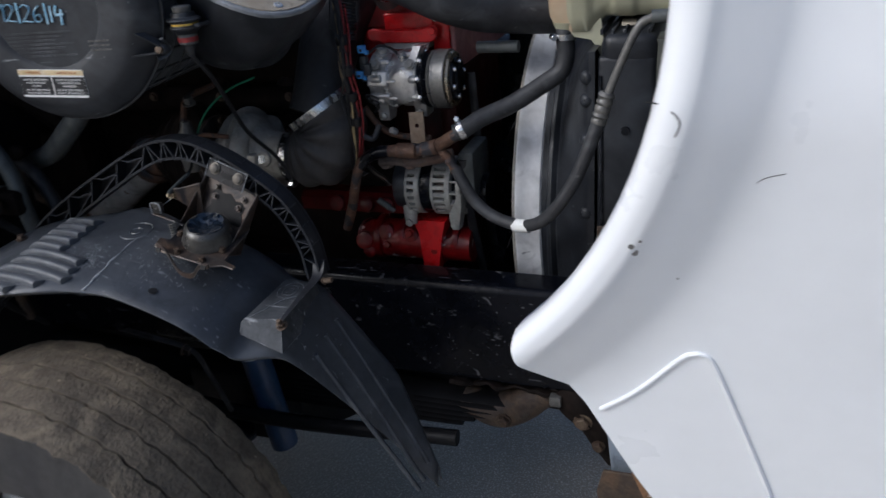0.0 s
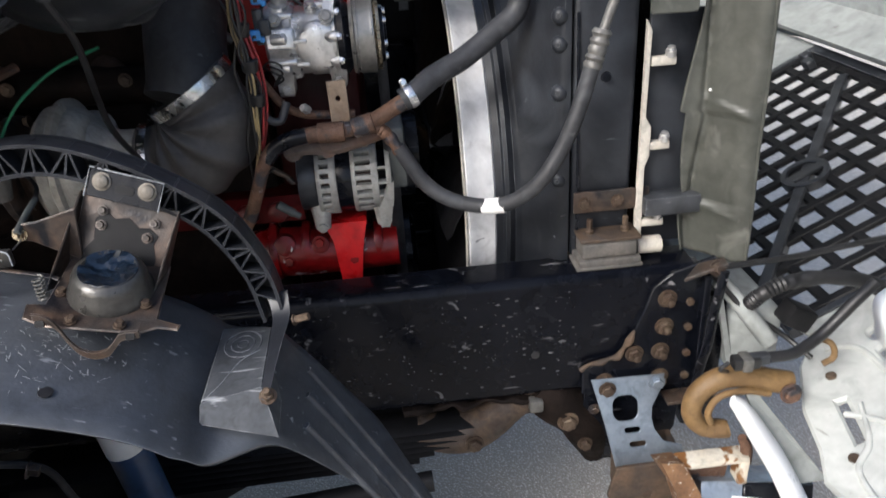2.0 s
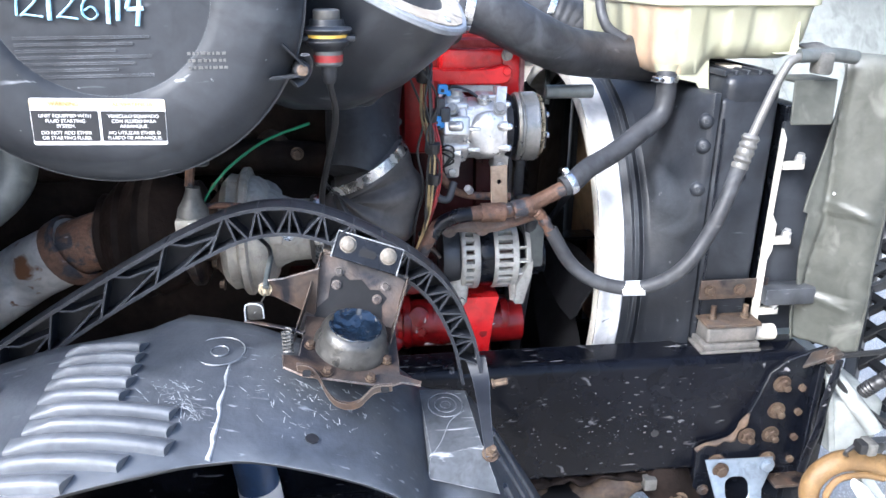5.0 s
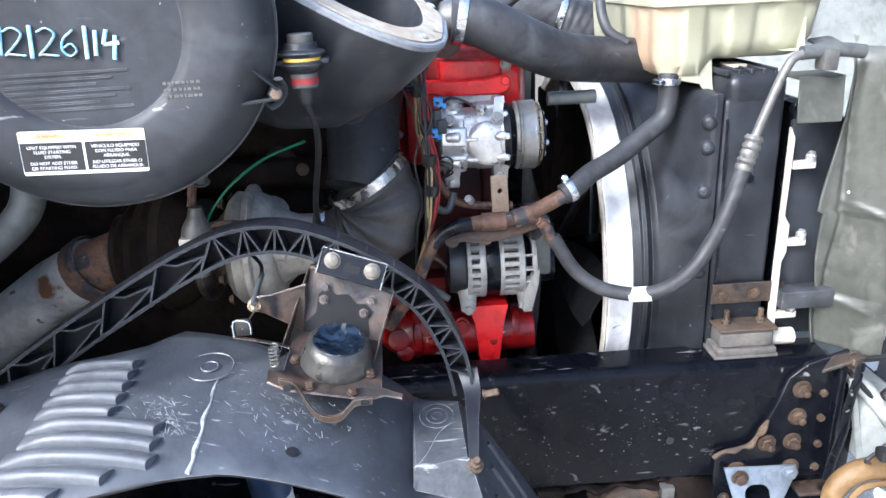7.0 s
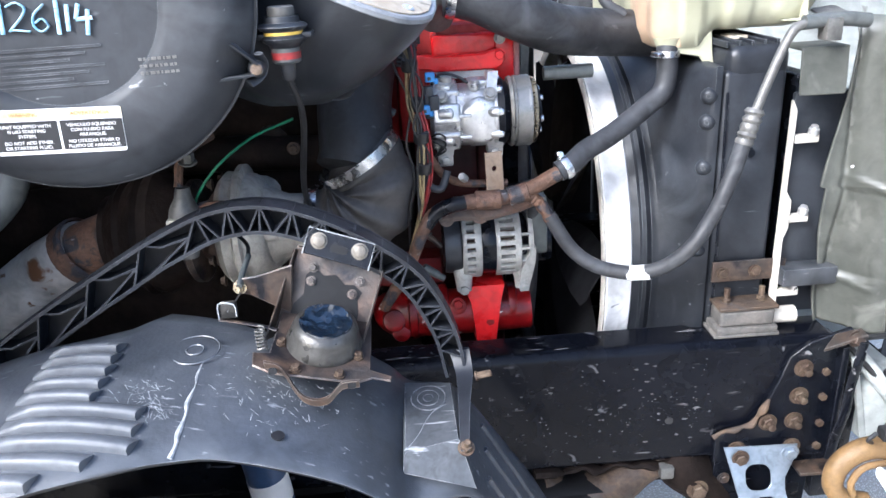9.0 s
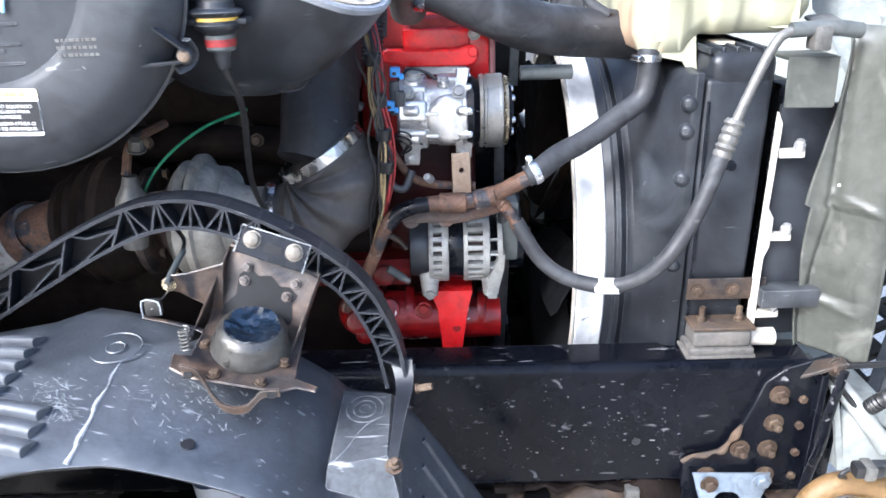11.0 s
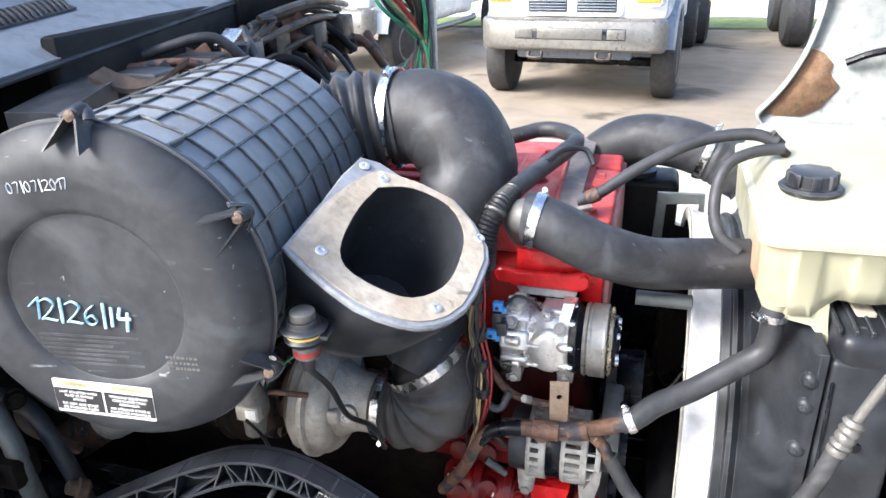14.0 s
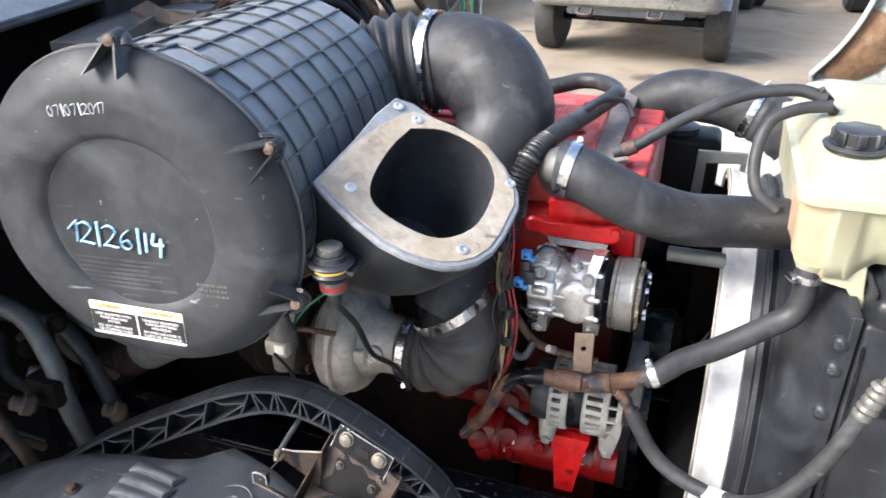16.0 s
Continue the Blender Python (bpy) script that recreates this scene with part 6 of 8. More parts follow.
for x0, x1 in ((-0.125, -0.084), (-0.054, 0.0)):
    part("end_frame", lathe([(x0, 0.06), (x0, 0.075), (x0 + 0.003, 0.0775), (x0 + 0.009, 0.0778), (x0 + 0.01, 0.064)], (0, LY, LZ), (1, 0, 0), 44, False), ALU_GREY, alt)
    part("end_frame", lathe([(x1 - 0.015, 0.064), (x1 - 0.014, 0.0778), (x1 - 0.002, 0.0775), (x1, 0.0755), (x1, 0.05)], (0, LY, LZ), (1, 0, 0), 44, False), ALU_GREY, alt)
    for k in range(24):
        a = radians(15 * k)
        m = Matrix.Translation((0, LY, LZ)) @ Matrix.Rotation(a, 4, "X")
        part("frame_bar", box(x0 + 0.006, x1 - 0.01, -0.0054, 0.0054, 0.06, 0.0772, 0.0015, 1, m=m), ALU_GREY, alt)
part("front_cone", lathe([(-0.002, 0.06), (0.012, 0.056), (0.02, 0.045), (0.022, 0.02)], (0, LY, LZ), (1, 0, 0), 44), BLACK_PAINT, alt)
part("front_hoop", lathe([(0.016, 0.06), (0.016, 0.074), (0.022, 0.075), (0.026, 0.073), (0.027, 0.058)], (0, LY, LZ), (1, 0, 0), 44, False), ALU_GREY, alt)
part("pulley", lathe([(0.022, 0.028), (0.024, 0.034)] + [(0.026 + 0.003 * k, 0.03 if k % 2 else 0.034) for k in range(8)] + [(0.05, 0.034), (0.052, 0.02)], (0, LY, LZ), (1, 0, 0), 32), BLACK_PAINT, alt, smooth=25)
for x in (-0.125, 0.003):
    part("ear", tube([(x, LY - 0.035, LZ - 0.04, 0.024), (x, LY - 0.045, LZ - 0.068, 0.019), (x, LY - 0.047, LZ - 0.095, 0.016)], 0.016, 14, flat=0.8), ALU_GREY, alt)
    part("ear_bolt", bolt((x, LY - 0.06, LZ - 0.088), (0, -1, -0.15), 0.011, 0.006, False), ALU_GREY, alt)
# flared web running from the front frame down to the pivot ear
part("flared_web", rings([[(-0.004, LY - 0.03, LZ - 0.1), (0.016, LY - 0.03, LZ - 0.1), (0.014, LY - 0.062, LZ - 0.1), (-0.004, LY - 0.062, LZ - 0.1)], [(-0.004, LY - 0.03, LZ - 0.04), (0.028, LY - 0.03, LZ - 0.03), (0.028, LY - 0.072, LZ - 0.03), (-0.004, LY - 0.074, LZ - 0.05)], [(0.018, LY - 0.03, LZ + 0.0), (0.03, LY - 0.03, LZ + 0.005), (0.03, LY - 0.074, LZ + 0.005), (0.02, LY - 0.076, LZ)]]), ALU_GREY, alt)
part("support_arm", tube([(-0.17, 0.12, 1.255), (-0.13, 0.115, 1.262), (-0.08, 0.115, 1.258), (-0.03, 0.118, 1.266), (0.02, 0.13, 1.276)], 0.02, 12, flat=0.7), GRIMY_RUST, alt, "grimy rusted support arm")
part("arm_lug", lathe([(0, 0.016), (0.02, 0.015), (0.022, 0.01)], (-0.155, 0.125, 1.25), (-0.1, -1, 0.2), 16), GRIMY_RUST, alt)
part("arm_lug", lathe([(0, 0.018), (0.018, 0.017), (0.02, 0.011)], (-0.09, 0.12, 1.255), (0.1, -1, 0.2), 16), GRIMY_RUST, alt)
for k in range(5):
    a = radians(62 + 24 * k)
    m = Matrix.Translation((0, LY, LZ)) @ Matrix.Rotation(a, 4, "X")
    part("front_rib", box(-0.012, 0.02, -0.0025, 0.0025, 0.056, 0.0765, 0.001, 1, m=m), ALU_GREY, alt)

# ---- rusty coolant pipe and hoses ----
cp = thing("heater_pipe", (-0.05, 0.07, 1.28), "rusty steel coolant pipe with flaking black paint", "pipe")
part("pipe", tube([(0.085, 0.05, 1.365), (0.05, 0.055, 1.345), (0.0, 0.07, 1.315), (-0.05, 0.07, 1.304), (-0.11, 0.062, 1.303), (-0.15, 0.058, 1.298, 0.0145), (-0.185, 0.058, 1.282, 0.0135), (-0.205, 0.05, 1.255, 0.0125), (-0.228, 0.06, 1.2, 0.0125), (-0.25, 0.08, 1.15, 0.013), (-0.275, 0.1, 1.105, 0.013), (-0.3, 0.12, 1.06, 0.012)], 0.015, 16), RUST, cp)
part("collar", lathe([(-0.025, 0.0165), (-0.024, 0.019), (0.024, 0.019), (0.025, 0.0165)], (-0.075, 0.066, 1.303), (1, 0, 0), 20), RUST, cp)
part("collar", lathe([(-0.02, 0.0165), (-0.019, 0.019), (0.019, 0.019), (0.02, 0.0165)], (-0.015, 0.068, 1.31), (1, 0, 0.25), 20), RUST, cp)
part("branch", tube([(0.0, 0.068, 1.31), (0.025, 0.07, 1.29), (0.05, 0.066, 1.25)], 0.012, 14, wave=0.0016, pitch=0.008), RUST, cp)
part("bypass_pipe", tube([(-0.19, 0.1, 1.4), (-0.16, 0.11, 1.35), (-0.12, 0.12, 1.325), (-0.03, 0.115, 1.32)], 0.008, 10), RUST, cp)
part("worn_paint", tube([(-0.12, 0.0595, 1.303, 0.0152), (-0.15, 0.0575, 1.299, 0.0152), (-0.18, 0.0575, 1.2845, 0.0143), (-0.2, 0.051, 1.262, 0.0133)], 0.015, 14), BLACK_PAINT, cp, "flaking black paint")
hose1 = thing("radiator_hose", (0.2, 0.12, 1.35), "thin black rubber hose from tank to rusty pipe", "hose")
part("hose", tube([(0.296, 0.16, 1.57), (0.296, 0.155, 1.54), (0.297, 0.155, 1.51), (0.287, 0.15, 1.474), (0.248, 0.138, 1.446), (0.18, 0.11, 1.407), (0.12, 0.08, 1.385), (0.085, 0.055, 1.367), (0.06, 0.05, 1.355)], 0.0205, 20), RUBBER, hose1)
clamp("hose_clamp", (0.075, 0.052, 1.362), (0.9, 0.2, 0.4), 0.0215, 0.014, hose1, screw=1.3)
clamp("hose_clamp", (0.296, 0.155, 1.548), (0, 0, 1), 0.0215, 0.013, hose1, screw=3.6)
hose2 = thing("coolant_hose", (0.2, 0.04, 1.15), "grey rubber hose sagging in a loop, with a white tag", "hose")
part("hose", tube([(0.045, 0.068, 1.262), (0.06, 0.063, 1.235), (0.085, 0.056, 1.195), (0.118, 0.047, 1.165), (0.16, 0.038, 1.147), (0.215, 0.02, 1.144), (0.262, -0.002, 1.165), (0.305, -0.018, 1.21), (0.345, -0.015, 1.275), (0.372, -0.01, 1.34), (0.392, -0.002, 1.40), (0.402, 0.0, 1.43)], 0.0145, 18), RUBBER, hose2)
part("tag", lathe([(-0.022, 0.0155), (0.022, 0.0155)], (0.215, 0.02, 1.144), (0.95, -0.37, 0.15), 20, False), LABEL_WHITE, hose2, "white tape tag")
part("ferrule", tube([(0.392, -0.002, 1.398), (0.404, 0.0, 1.44), (0.41, 0.002, 1.462)], 0.016, 16, 8, wave=0.002, pitch=0.014), LINE_METAL, hose2, "ribbed crimp ferrule")
part("tube", tube([(0.408, 0.002, 1.45), (0.435, 0.008, 1.52), (0.462, 0.014, 1.58), (0.482, 0.018, 1.6), (0.52, 0.02, 1.606), (0.565, 0.022, 1.602), (0.61, 0.025, 1.6)], 0.0085, 14), LINE_METAL, hose2)
part("tube_clip", box(0.525, 0.555, 0.004, 0.038, 1.572, 1.612, 0.005), LINE_METAL, hose2)
part("tube_end", tube([(0.49, 0.02, 1.605), (0.56, 0.022, 1.607), (0.61, 0.025, 1.601)], 0.013, 12), GREY_PIPE, hose2)
uh = thing("upper_radiator_hose", (0.05, 0.15, 1.6), "thick black rubber upper radiator hose", "hose")
part("hose", tube([(-0.138, 0.156, 1.691), (-0.115, 0.155, 1.689), (-0.07, 0.15, 1.675), (0.0, 0.16, 1.64), (0.08, 0.2, 1.605), (0.16, 0.25, 1.588), (0.24, 0.29, 1.578), (0.34, 0.33, 1.565)], 0.048, 28), RUBBER, uh)
clamp("hose_clamp", (-0.118, 0.155, 1.689), (1, -0.05, -0.2), 0.05, 0.018, uh, screw=1.0)
part("spigot", tube([(-0.15, 0.235, 1.635), (-0.152, 0.2, 1.668), (-0.143, 0.168, 1.688), (-0.118, 0.156, 1.69)], 0.035, 24), LINE_METAL, uh, "cast outlet spigot")
cac = thing("charge_air_pipe", (0.1, 0.75, 1.6), "thick black charge air pipe on the far side", "intake duct")
part("pipe", tube([(-0.12, 0.80, 1.52), (-0.06, 0.80, 1.61), (0.02, 0.79, 1.665), (0.11, 0.775, 1.672), (0.19, 0.765, 1.655), (0.27, 0.75, 1.62)], 0.062, 28), RUBBER, cac)
clamp("pipe_clamp", (0.2, 0.764, 1.65), (1, -0.15, -0.35), 0.065, 0.018, cac, screw=1.5)
part("sleeve", tube([(0.2, 0.764, 1.65), (0.24, 0.755, 1.635), (0.3, 0.74, 1.6)], 0.064, 28, 10, wave=0.0014, pitch=0.022), RUBBER, cac)
ps = thing("steering_reservoir", (0.06, 0.88, 1.35), "black reservoir and grey bracket on the engine's far side", "reservoir")
part("body", box(-0.02, 0.15, 0.84, 0.98, 1.3, 1.545, 0.02, 3), DEEP_BLACK, ps)
part("lid", lathe([(0, 0.05), (0.015, 0.052), (0.02, 0.04)], (0.04, 0.9, 1.545), (0, 0, 1), 24), PLASTIC, ps)
part("arm", plate([(0.09, 1.4), (0.115, 1.4), (0.118, 1.52), (0.195, 1.525), (0.2, 1.4), (0.212, 1.4), (0.208, 1.552), (0.095, 1.55)], basis((0, 0.75, 0), (1, 0, 0), (0, 0, 1)), 0.012), GREY_PIPE, ps, "bent grey steel bracket")
deg = thing("vent_hose", (0.1, 0.3, 1.68), "thin grey vent hose from tank neck to engine", "hose")
part("hose", tube([(0.293, 0.368, 1.795), (0.24, 0.375, 1.805), (0.15, 0.36, 1.79), (0.05, 0.32, 1.745), (-0.02, 0.29, 1.70), (-0.06, 0.28, 1.685)], 0.0115, 14), RUBBER, deg)
part("neck_band", lathe([(-0.012, 0.014), (0.012, 0.014)], (-0.03, 0.287, 1.695), (1, 0.1, 0.5), 14), RUST, deg)
loop = thing("overflow_hose", (0.2, 0.3, 1.6), "thin grey overflow hose curling down from the tank", "hose")
part("hose", tube([(0.302, 0.36, 1.785), (0.25, 0.35, 1.778), (0.205, 0.33, 1.755), (0.19, 0.30, 1.70), (0.2, 0.275, 1.645), (0.24, 0.26, 1.615)], 0.011, 14), RUBBER, loop)
big = thing("heater_hose", (-0.12, 0.4, 1.6), "black convoluted heater hose over the rocker cover", "hose")
part("hose", tube([(-0.205, 0.13, 1.6), (-0.2, 0.135, 1.675), (-0.186, 0.155, 1.712), (-0.172, 0.205, 1.722), (-0.149, 0.316, 1.722), (-0.107, 0.488, 1.722), (-0.095, 0.57, 1.722), (-0.134, 0.64, 1.722), (-0.19, 0.66, 1.718), (-0.26, 0.63, 1.705), (-0.4, 0.64, 1.68)], 0.0185, 16), RUBBER, big)
part("conduit", tube([(-0.215, 0.115, 1.56), (-0.208, 0.12, 1.63), (-0.198, 0.128, 1.685), (-0.184, 0.148, 1.716), (-0.17, 0.2, 1.724)], 0.0185, 16, 44, wave=0.0016, pitch=0.0075), WIRE_BLACK, big, "corrugated black conduit")
part("cable_tie", lathe([(-0.003, 0.0212), (0.003, 0.0212)], (-0.189, 0.141, 1.708), (0.3, 0.5, 0.8), 20, False), LINE_METAL, big)
part("clip_wire", tube([(-0.13, 0.36, 1.735), (-0.1, 0.4, 1.75), (-0.06, 0.42, 1.745), (-0.04, 0.4, 1.72)], 0.006, 8), WIRE_BLACK, big)


# ---- wiring down the engine's side ----
loom = thing("wiring_loom", (-0.2, 0.05, 1.4), "loose bundle of tan, red and black wires with tape", "wiring")
for k, (m_, dx, dy) in enumerate(((WIRE_YELLOW, 0.0, 0.0), (WIRE_RED, 0.016, 0.004), (WIRE_BLACK, -0.01, 0.006), (WIRE_YELLOW, 0.006, -0.006), (WIRE_RED, 0.022, 0.012))):
    w = 0.009 * math.sin(k * 2.1 + 0.6)
    part("wire", tube([(-0.235 + dx, 0.10 + dy, 1.66), (-0.222 + dx + w, 0.07 + dy, 1.58), (-0.212 + dx - w, 0.055 + dy, 1.5), (-0.206 + dx + w, 0.05 + dy, 1.43), (-0.204 + dx, 0.05 + dy, 1.36), (-0.215 + dx * 0.5 + w, 0.06 + dy, 1.29), (-0.235, 0.08 + dy, 1.2)], 0.0029 if k < 2 else 0.0023, 8), m_, loom)
for k in range(4):
    w = 0.012 * math.sin(k * 1.7)
    part("wire", tube([(-0.225 + w, 0.09, 1.67), (-0.21 - w, 0.06, 1.6), (-0.2 + w, 0.045, 1.53), (-0.203 - w * 0.6, 0.043, 1.46), (-0.196 + w, 0.046, 1.4), (-0.21, 0.06, 1.31 - 0.02 * k), (-0.2 - w, 0.07, 1.24)], 0.0022, 7), WIRE_BLACK, loom)
for z, x, y in ((1.57, -0.218, 0.066), (1.5, -0.21, 0.056), (1.44, -0.205, 0.052), (1.38, -0.203, 0.052)):
    part("tape_wrap", lathe([(-0.012, 0.0125), (-0.009, 0.0145), (0.009, 0.0145), (0.011, 0.012)], (x + 0.008, y + 0.002, z), (0.1, -0.1, 1), 14), WIRE_BLACK, loom)
part("drip_loop", tube([(-0.19, 0.09, 1.40), (-0.19, 0.07, 1.345), (-0.165, 0.075, 1.33), (-0.15, 0.09, 1.36)], 0.0075, 10), RUBBER, loom)
for k in range(3):
    part("sensor_lead", tube([(-0.185, 0.11, 1.42), (-0.165, 0.09 - 0.01 * k, 1.415 + 0.012 * k), (-0.15, 0.1, 1.40 + 0.01 * k), (-0.17, 0.11, 1.385)], 0.002, 6), WIRE_BLACK, loom)
green = thing("green_wire", (-0.6, 0.0, 1.45), "thin green wire drooping beside the turbocharger", "wire")
part("wire", tube([(-0.42, 0.0, 1.50), (-0.5, 0.0, 1.47), (-0.57, -0.01, 1.42), (-0.615, -0.01, 1.36), (-0.62, 0.0, 1.31)], 0.0025, 8), WIRE_GREEN, green)

# ---- fan shroud and radiator ----
SY, SZ, SR = 0.575, 1.075, 0.462
shroud = thing("fan_shroud", (0.27, 0.5, 0.9), "dusty black plastic fan shroud with a pale scuffed rim", "fan shroud")
part("rim", lathe([(0.174, SR - 0.02), (0.172, SR + 0.004), (0.176, SR + 0.009), (0.184, SR + 0.007), (0.19, SR + 0.003), (0.21, SR - 0.003), (0.232, SR - 0.008), (0.236, SR - 0.014)], (0, SY, SZ), (1, 0, 0), 140, False), SHROUD_EDGE, shroud, "pale scuffed metal rim")
part("lip", lathe([(0.17, SR - 0.02), (0.167, SR + 0.006), (0.17, SR + 0.011), (0.174, SR + 0.007)], (0, SY, SZ), (1, 0, 0), 140, False), CREAM, shroud)
part("drum", lathe([(0.234, SR - 0.02), (0.236, SR - 0.012), (0.25, SR - 0.006), (0.254, SR + 0.002), (0.262, SR + 0.004), (0.27, SR - 0.001), (0.275, SR - 0.004), (0.28, SR + 0.003), (0.288, SR + 0.008)], (0, SY, SZ), (1, 0, 0), 140, False), SHROUD, shroud)
loops = []
for x, f in ((0.286, 0.0), (0.296, 0.12), (0.318, 0.4), (0.342, 0.75), (0.354, 0.95), (0.362, 1.0), (0.374, 1.0)):
    lp = []
    for k in range(96):
        a = 2 * math.pi * k / 96
        cy, cz = SY + (SR + 0.008) * math.cos(a), SZ + (SR + 0.008) * math.sin(a)
        s = 1 / max(abs(math.cos(a)), abs(math.sin(a)))
        ry = 0.43 + (0.63 if math.cos(a) * s > 0 else 0.36) * max(-1, min(1, math.cos(a) * s))
        rz = 1.1 + 0.43 * max(-1, min(1, math.sin(a) * s)) if math.sin(a) > 0 else 1.1 + 0.5 * max(-1, math.sin(a) * s)
        lp.append((x, cy * (1 - f) + ry * f, min(cz * (1 - f) + rz * f, 1.545)))
    loops.append(lp)
part("face", rings(loops, False), SHROUD, shroud)
for z in (1.475, 1.425, 1.335, 1.16):
    part("edge_bump", lathe([(-0.004, 0.016), (0.002, 0.013), (0.005, 0.008), (0.0055, 0.006)], (0.352, 0.074, z), (-0.5, -1, 0.1), 18), SHROUD, shroud)
    part("edge_stud", lathe([(0.003, 0.0055), (0.007, 0.0045)], (0.352, 0.074, z), (-0.5, -1, 0.1), 12), SHROUD, shroud)
part("top_tube", lathe([(0.065, 0.009), (0.066, 0.0145), (0.168, 0.0145), (0.17, 0.009)], (0, 0.24, 1.512), (1, 0, 0), 18), GREY_PIPE, shroud, "short grey tube stub")
rad = thing("radiator", (0.45, 0.43, 0.98), "tall black radiator with a dusty side tank", "radiator")
part("side_tank", box(0.378, 0.5, 0.072, 0.14, 0.985, 1.52, 0.012, 3), SHROUD, rad)
part("core", box(0.395, 0.49, 0.10, 1.03, 0.62, 1.52, 0.004), CORE, rad, "dusty brown finned core")
part("top_tank", box(0.385, 0.505, 0.072, 1.06, 1.495, 1.565, 0.022, 3), SHROUD, rad)
for k in range(5):
    part("tank_rib", box(0.382 + 0.024 * k, 0.388 + 0.024 * k, 0.085, 1.04, 1.56, 1.572, 0.002), SHROUD, rad)
part("tank_sticker", plate(rounded(0.03, 0.055, 0.003), basis((0.432, 0.17, 1.569), (1, 0.1, 0), (0.2, 1, 0)), 0.005, (), 0), SEAL, rad, "creased cream sticker")
part("far_tank", box(0.378, 0.5, 1.03, 1.09, 0.62, 1.52, 0.012, 3), SHROUD, rad)
part("seam_groove", tube([(0.392, 0.070, 1.01), (0.39, 0.070, 1.25), (0.386, 0.070, 1.48)], 0.003, 6), BLACK_PAINT, rad)
part("drain_boss", lathe([(0, 0.01), (0.006, 0.009)], (0.44, 0.071, 1.36), (0, -1, 0), 14), BLACK_PAINT, rad)
strip_t = thing("condenser_bracket", (0.52, 0.06, 1.05), "cream plastic strip with three bolted tabs", "bracket")
part("strip", plate([(0.0, 1.03), (0.014, 1.03), (0.012, 1.18), (0.02, 1.2), (0.02, 1.26), (0.008, 1.28), (0.01, 1.44), (0.0, 1.46)], basis((0.508, 0.066, 0), (1, 0, 0), (0, 0, 1)), 0.012), CREAM, strip_t)
for z in (1.385, 1.222, 1.058):
    tab = part("tab", box(0.52, 0.568, 0.056, 0.074, z - 0.010, z + 0.006, 0.003), CREAM, strip_t)
    part("tab_pin", lathe([(0, 0.01), (0.012, 0.01), (0.013, 0.007), (0.018, 0.007)], (0.557, 0.062, z + 0.006), (0, -0.2, 1), 12), ALU, tab, "bright tab bolt")
cond = thing("condenser", (0.58, 0.4, 1.0), "flat black condenser in front of the radiator", "condenser")
part("core", box(0.53, 0.57, 0.085, 1.03, 1.0, 1.5, 0.004), BLACK_PAINT, cond)
part("side_cheek", box(0.522, 0.64, 0.078, 0.09, 1.0, 1.47, 0.004), SHROUD, cond)
part("arm", box(0.52, 0.635, 0.035, 0.085, 1.078, 1.118, 0.006), PLASTIC, cond)
brk = thing("tube_bracket", (0.55, 0.05, 1.48), "bent grey steel bracket holding the metal tube", "bracket")
part("plate", plate(rounded(0.085, 0.085, 0.006), basis((0.545, 0.035, 1.515), (1, -0.05, 0), (0, 0.1, 1)), 0.006), DEFLECTOR, brk)
part("top_fold", box(0.5, 0.59, 0.035, 0.12, 1.553, 1.559, 0.002), DEFLECTOR, brk)
part("bolt", bolt((0.548, 0.02, 1.575), (0, -0.3, 1), 0.009, 0.012), RUST_BOLT, brk)
defl = thing("air_deflector", (0.66, 0.0, 1.0), "olive-grey plastic air deflector sheet, dirty and creased", "deflector")
bm = bmesh.new()
grid = []
for i in range(111):
    d = 0.66 * i / 110
    z = 0.985 + min(d, 0.575) + 0.045 * math.sin(max(0.0, d - 0.575) / 0.045) * (d > 0.575)
    row = []
    for j in range(25):
        f = j / 24
        x0 = 0.60 + 0.02 * math.sin(z * 9) + (0.012 if 1.1 < z < 1.28 else 0)
        x1 = 0.712 - 0.02 * (z - 1.0)
        x = x0 + (x1 - x0) * f
        y = 0.055 - 0.075 * f + 0.012 * math.sin(f * 6) + 0.007 * noise.noise((x * 9, z * 7, 3)) + 0.012 * math.exp(-((f - 0.22 - 0.12 * math.sin(z * 11)) / 0.06) ** 2)
        y += -0.009 * math.exp(-((z - 1.325 + 0.05 * f) / 0.006) ** 2) * max(0.0, math.sin((f - 0.2) / 0.8 * 3.14)) * (f > 0.2)
        y += -0.008 * math.exp(-((z - 1.105 + 0.035 * f) / 0.006) ** 2) * max(0.0, math.sin((f - 0.15) / 0.7 * 3.14)) * (0.15 < f < 0.85)
        y += 0.045 * (1 - math.cos(max(0.0, d - 0.575) / 0.045))
        row.append(bm.verts.new((x, y, z)))
    grid.append(row)
for i in range(110):
    for j in range(24):
        bm.faces.new((grid[i][j], grid[i][j + 1], grid[i + 1][j + 1], grid[i + 1][j]))
sheet = part("sheet", bm, DEFLECTOR, defl, smooth=80)
part("hem", tube([(0.712 - 0.02 * (z - 1.0), -0.0215 + 0.007 * noise.noise(((0.712 - 0.02 * (z - 1.0)) * 9, z * 7, 3)), z) for z in (0.986, 1.1, 1.2, 1.3, 1.4, 1.5, 1.56)], 0.004, 8), DEFLECTOR, defl, "rolled sheet edge")
part("push_pin", lathe([(0, 0.003), (0.002, 0.0025), (0.003, 0.001)], (0.625, 0.03, 1.33), (0, -1, 0.1), 12), LABEL_WHITE, defl, "white push pin")
sheet.modifiers.new("thickness", "SOLIDIFY").thickness = 0.004
mount = thing("radiator_mount", (0.45, 0.05, 0.982), "rusty-topped rubber radiator mount on the chassis rail", "mount")
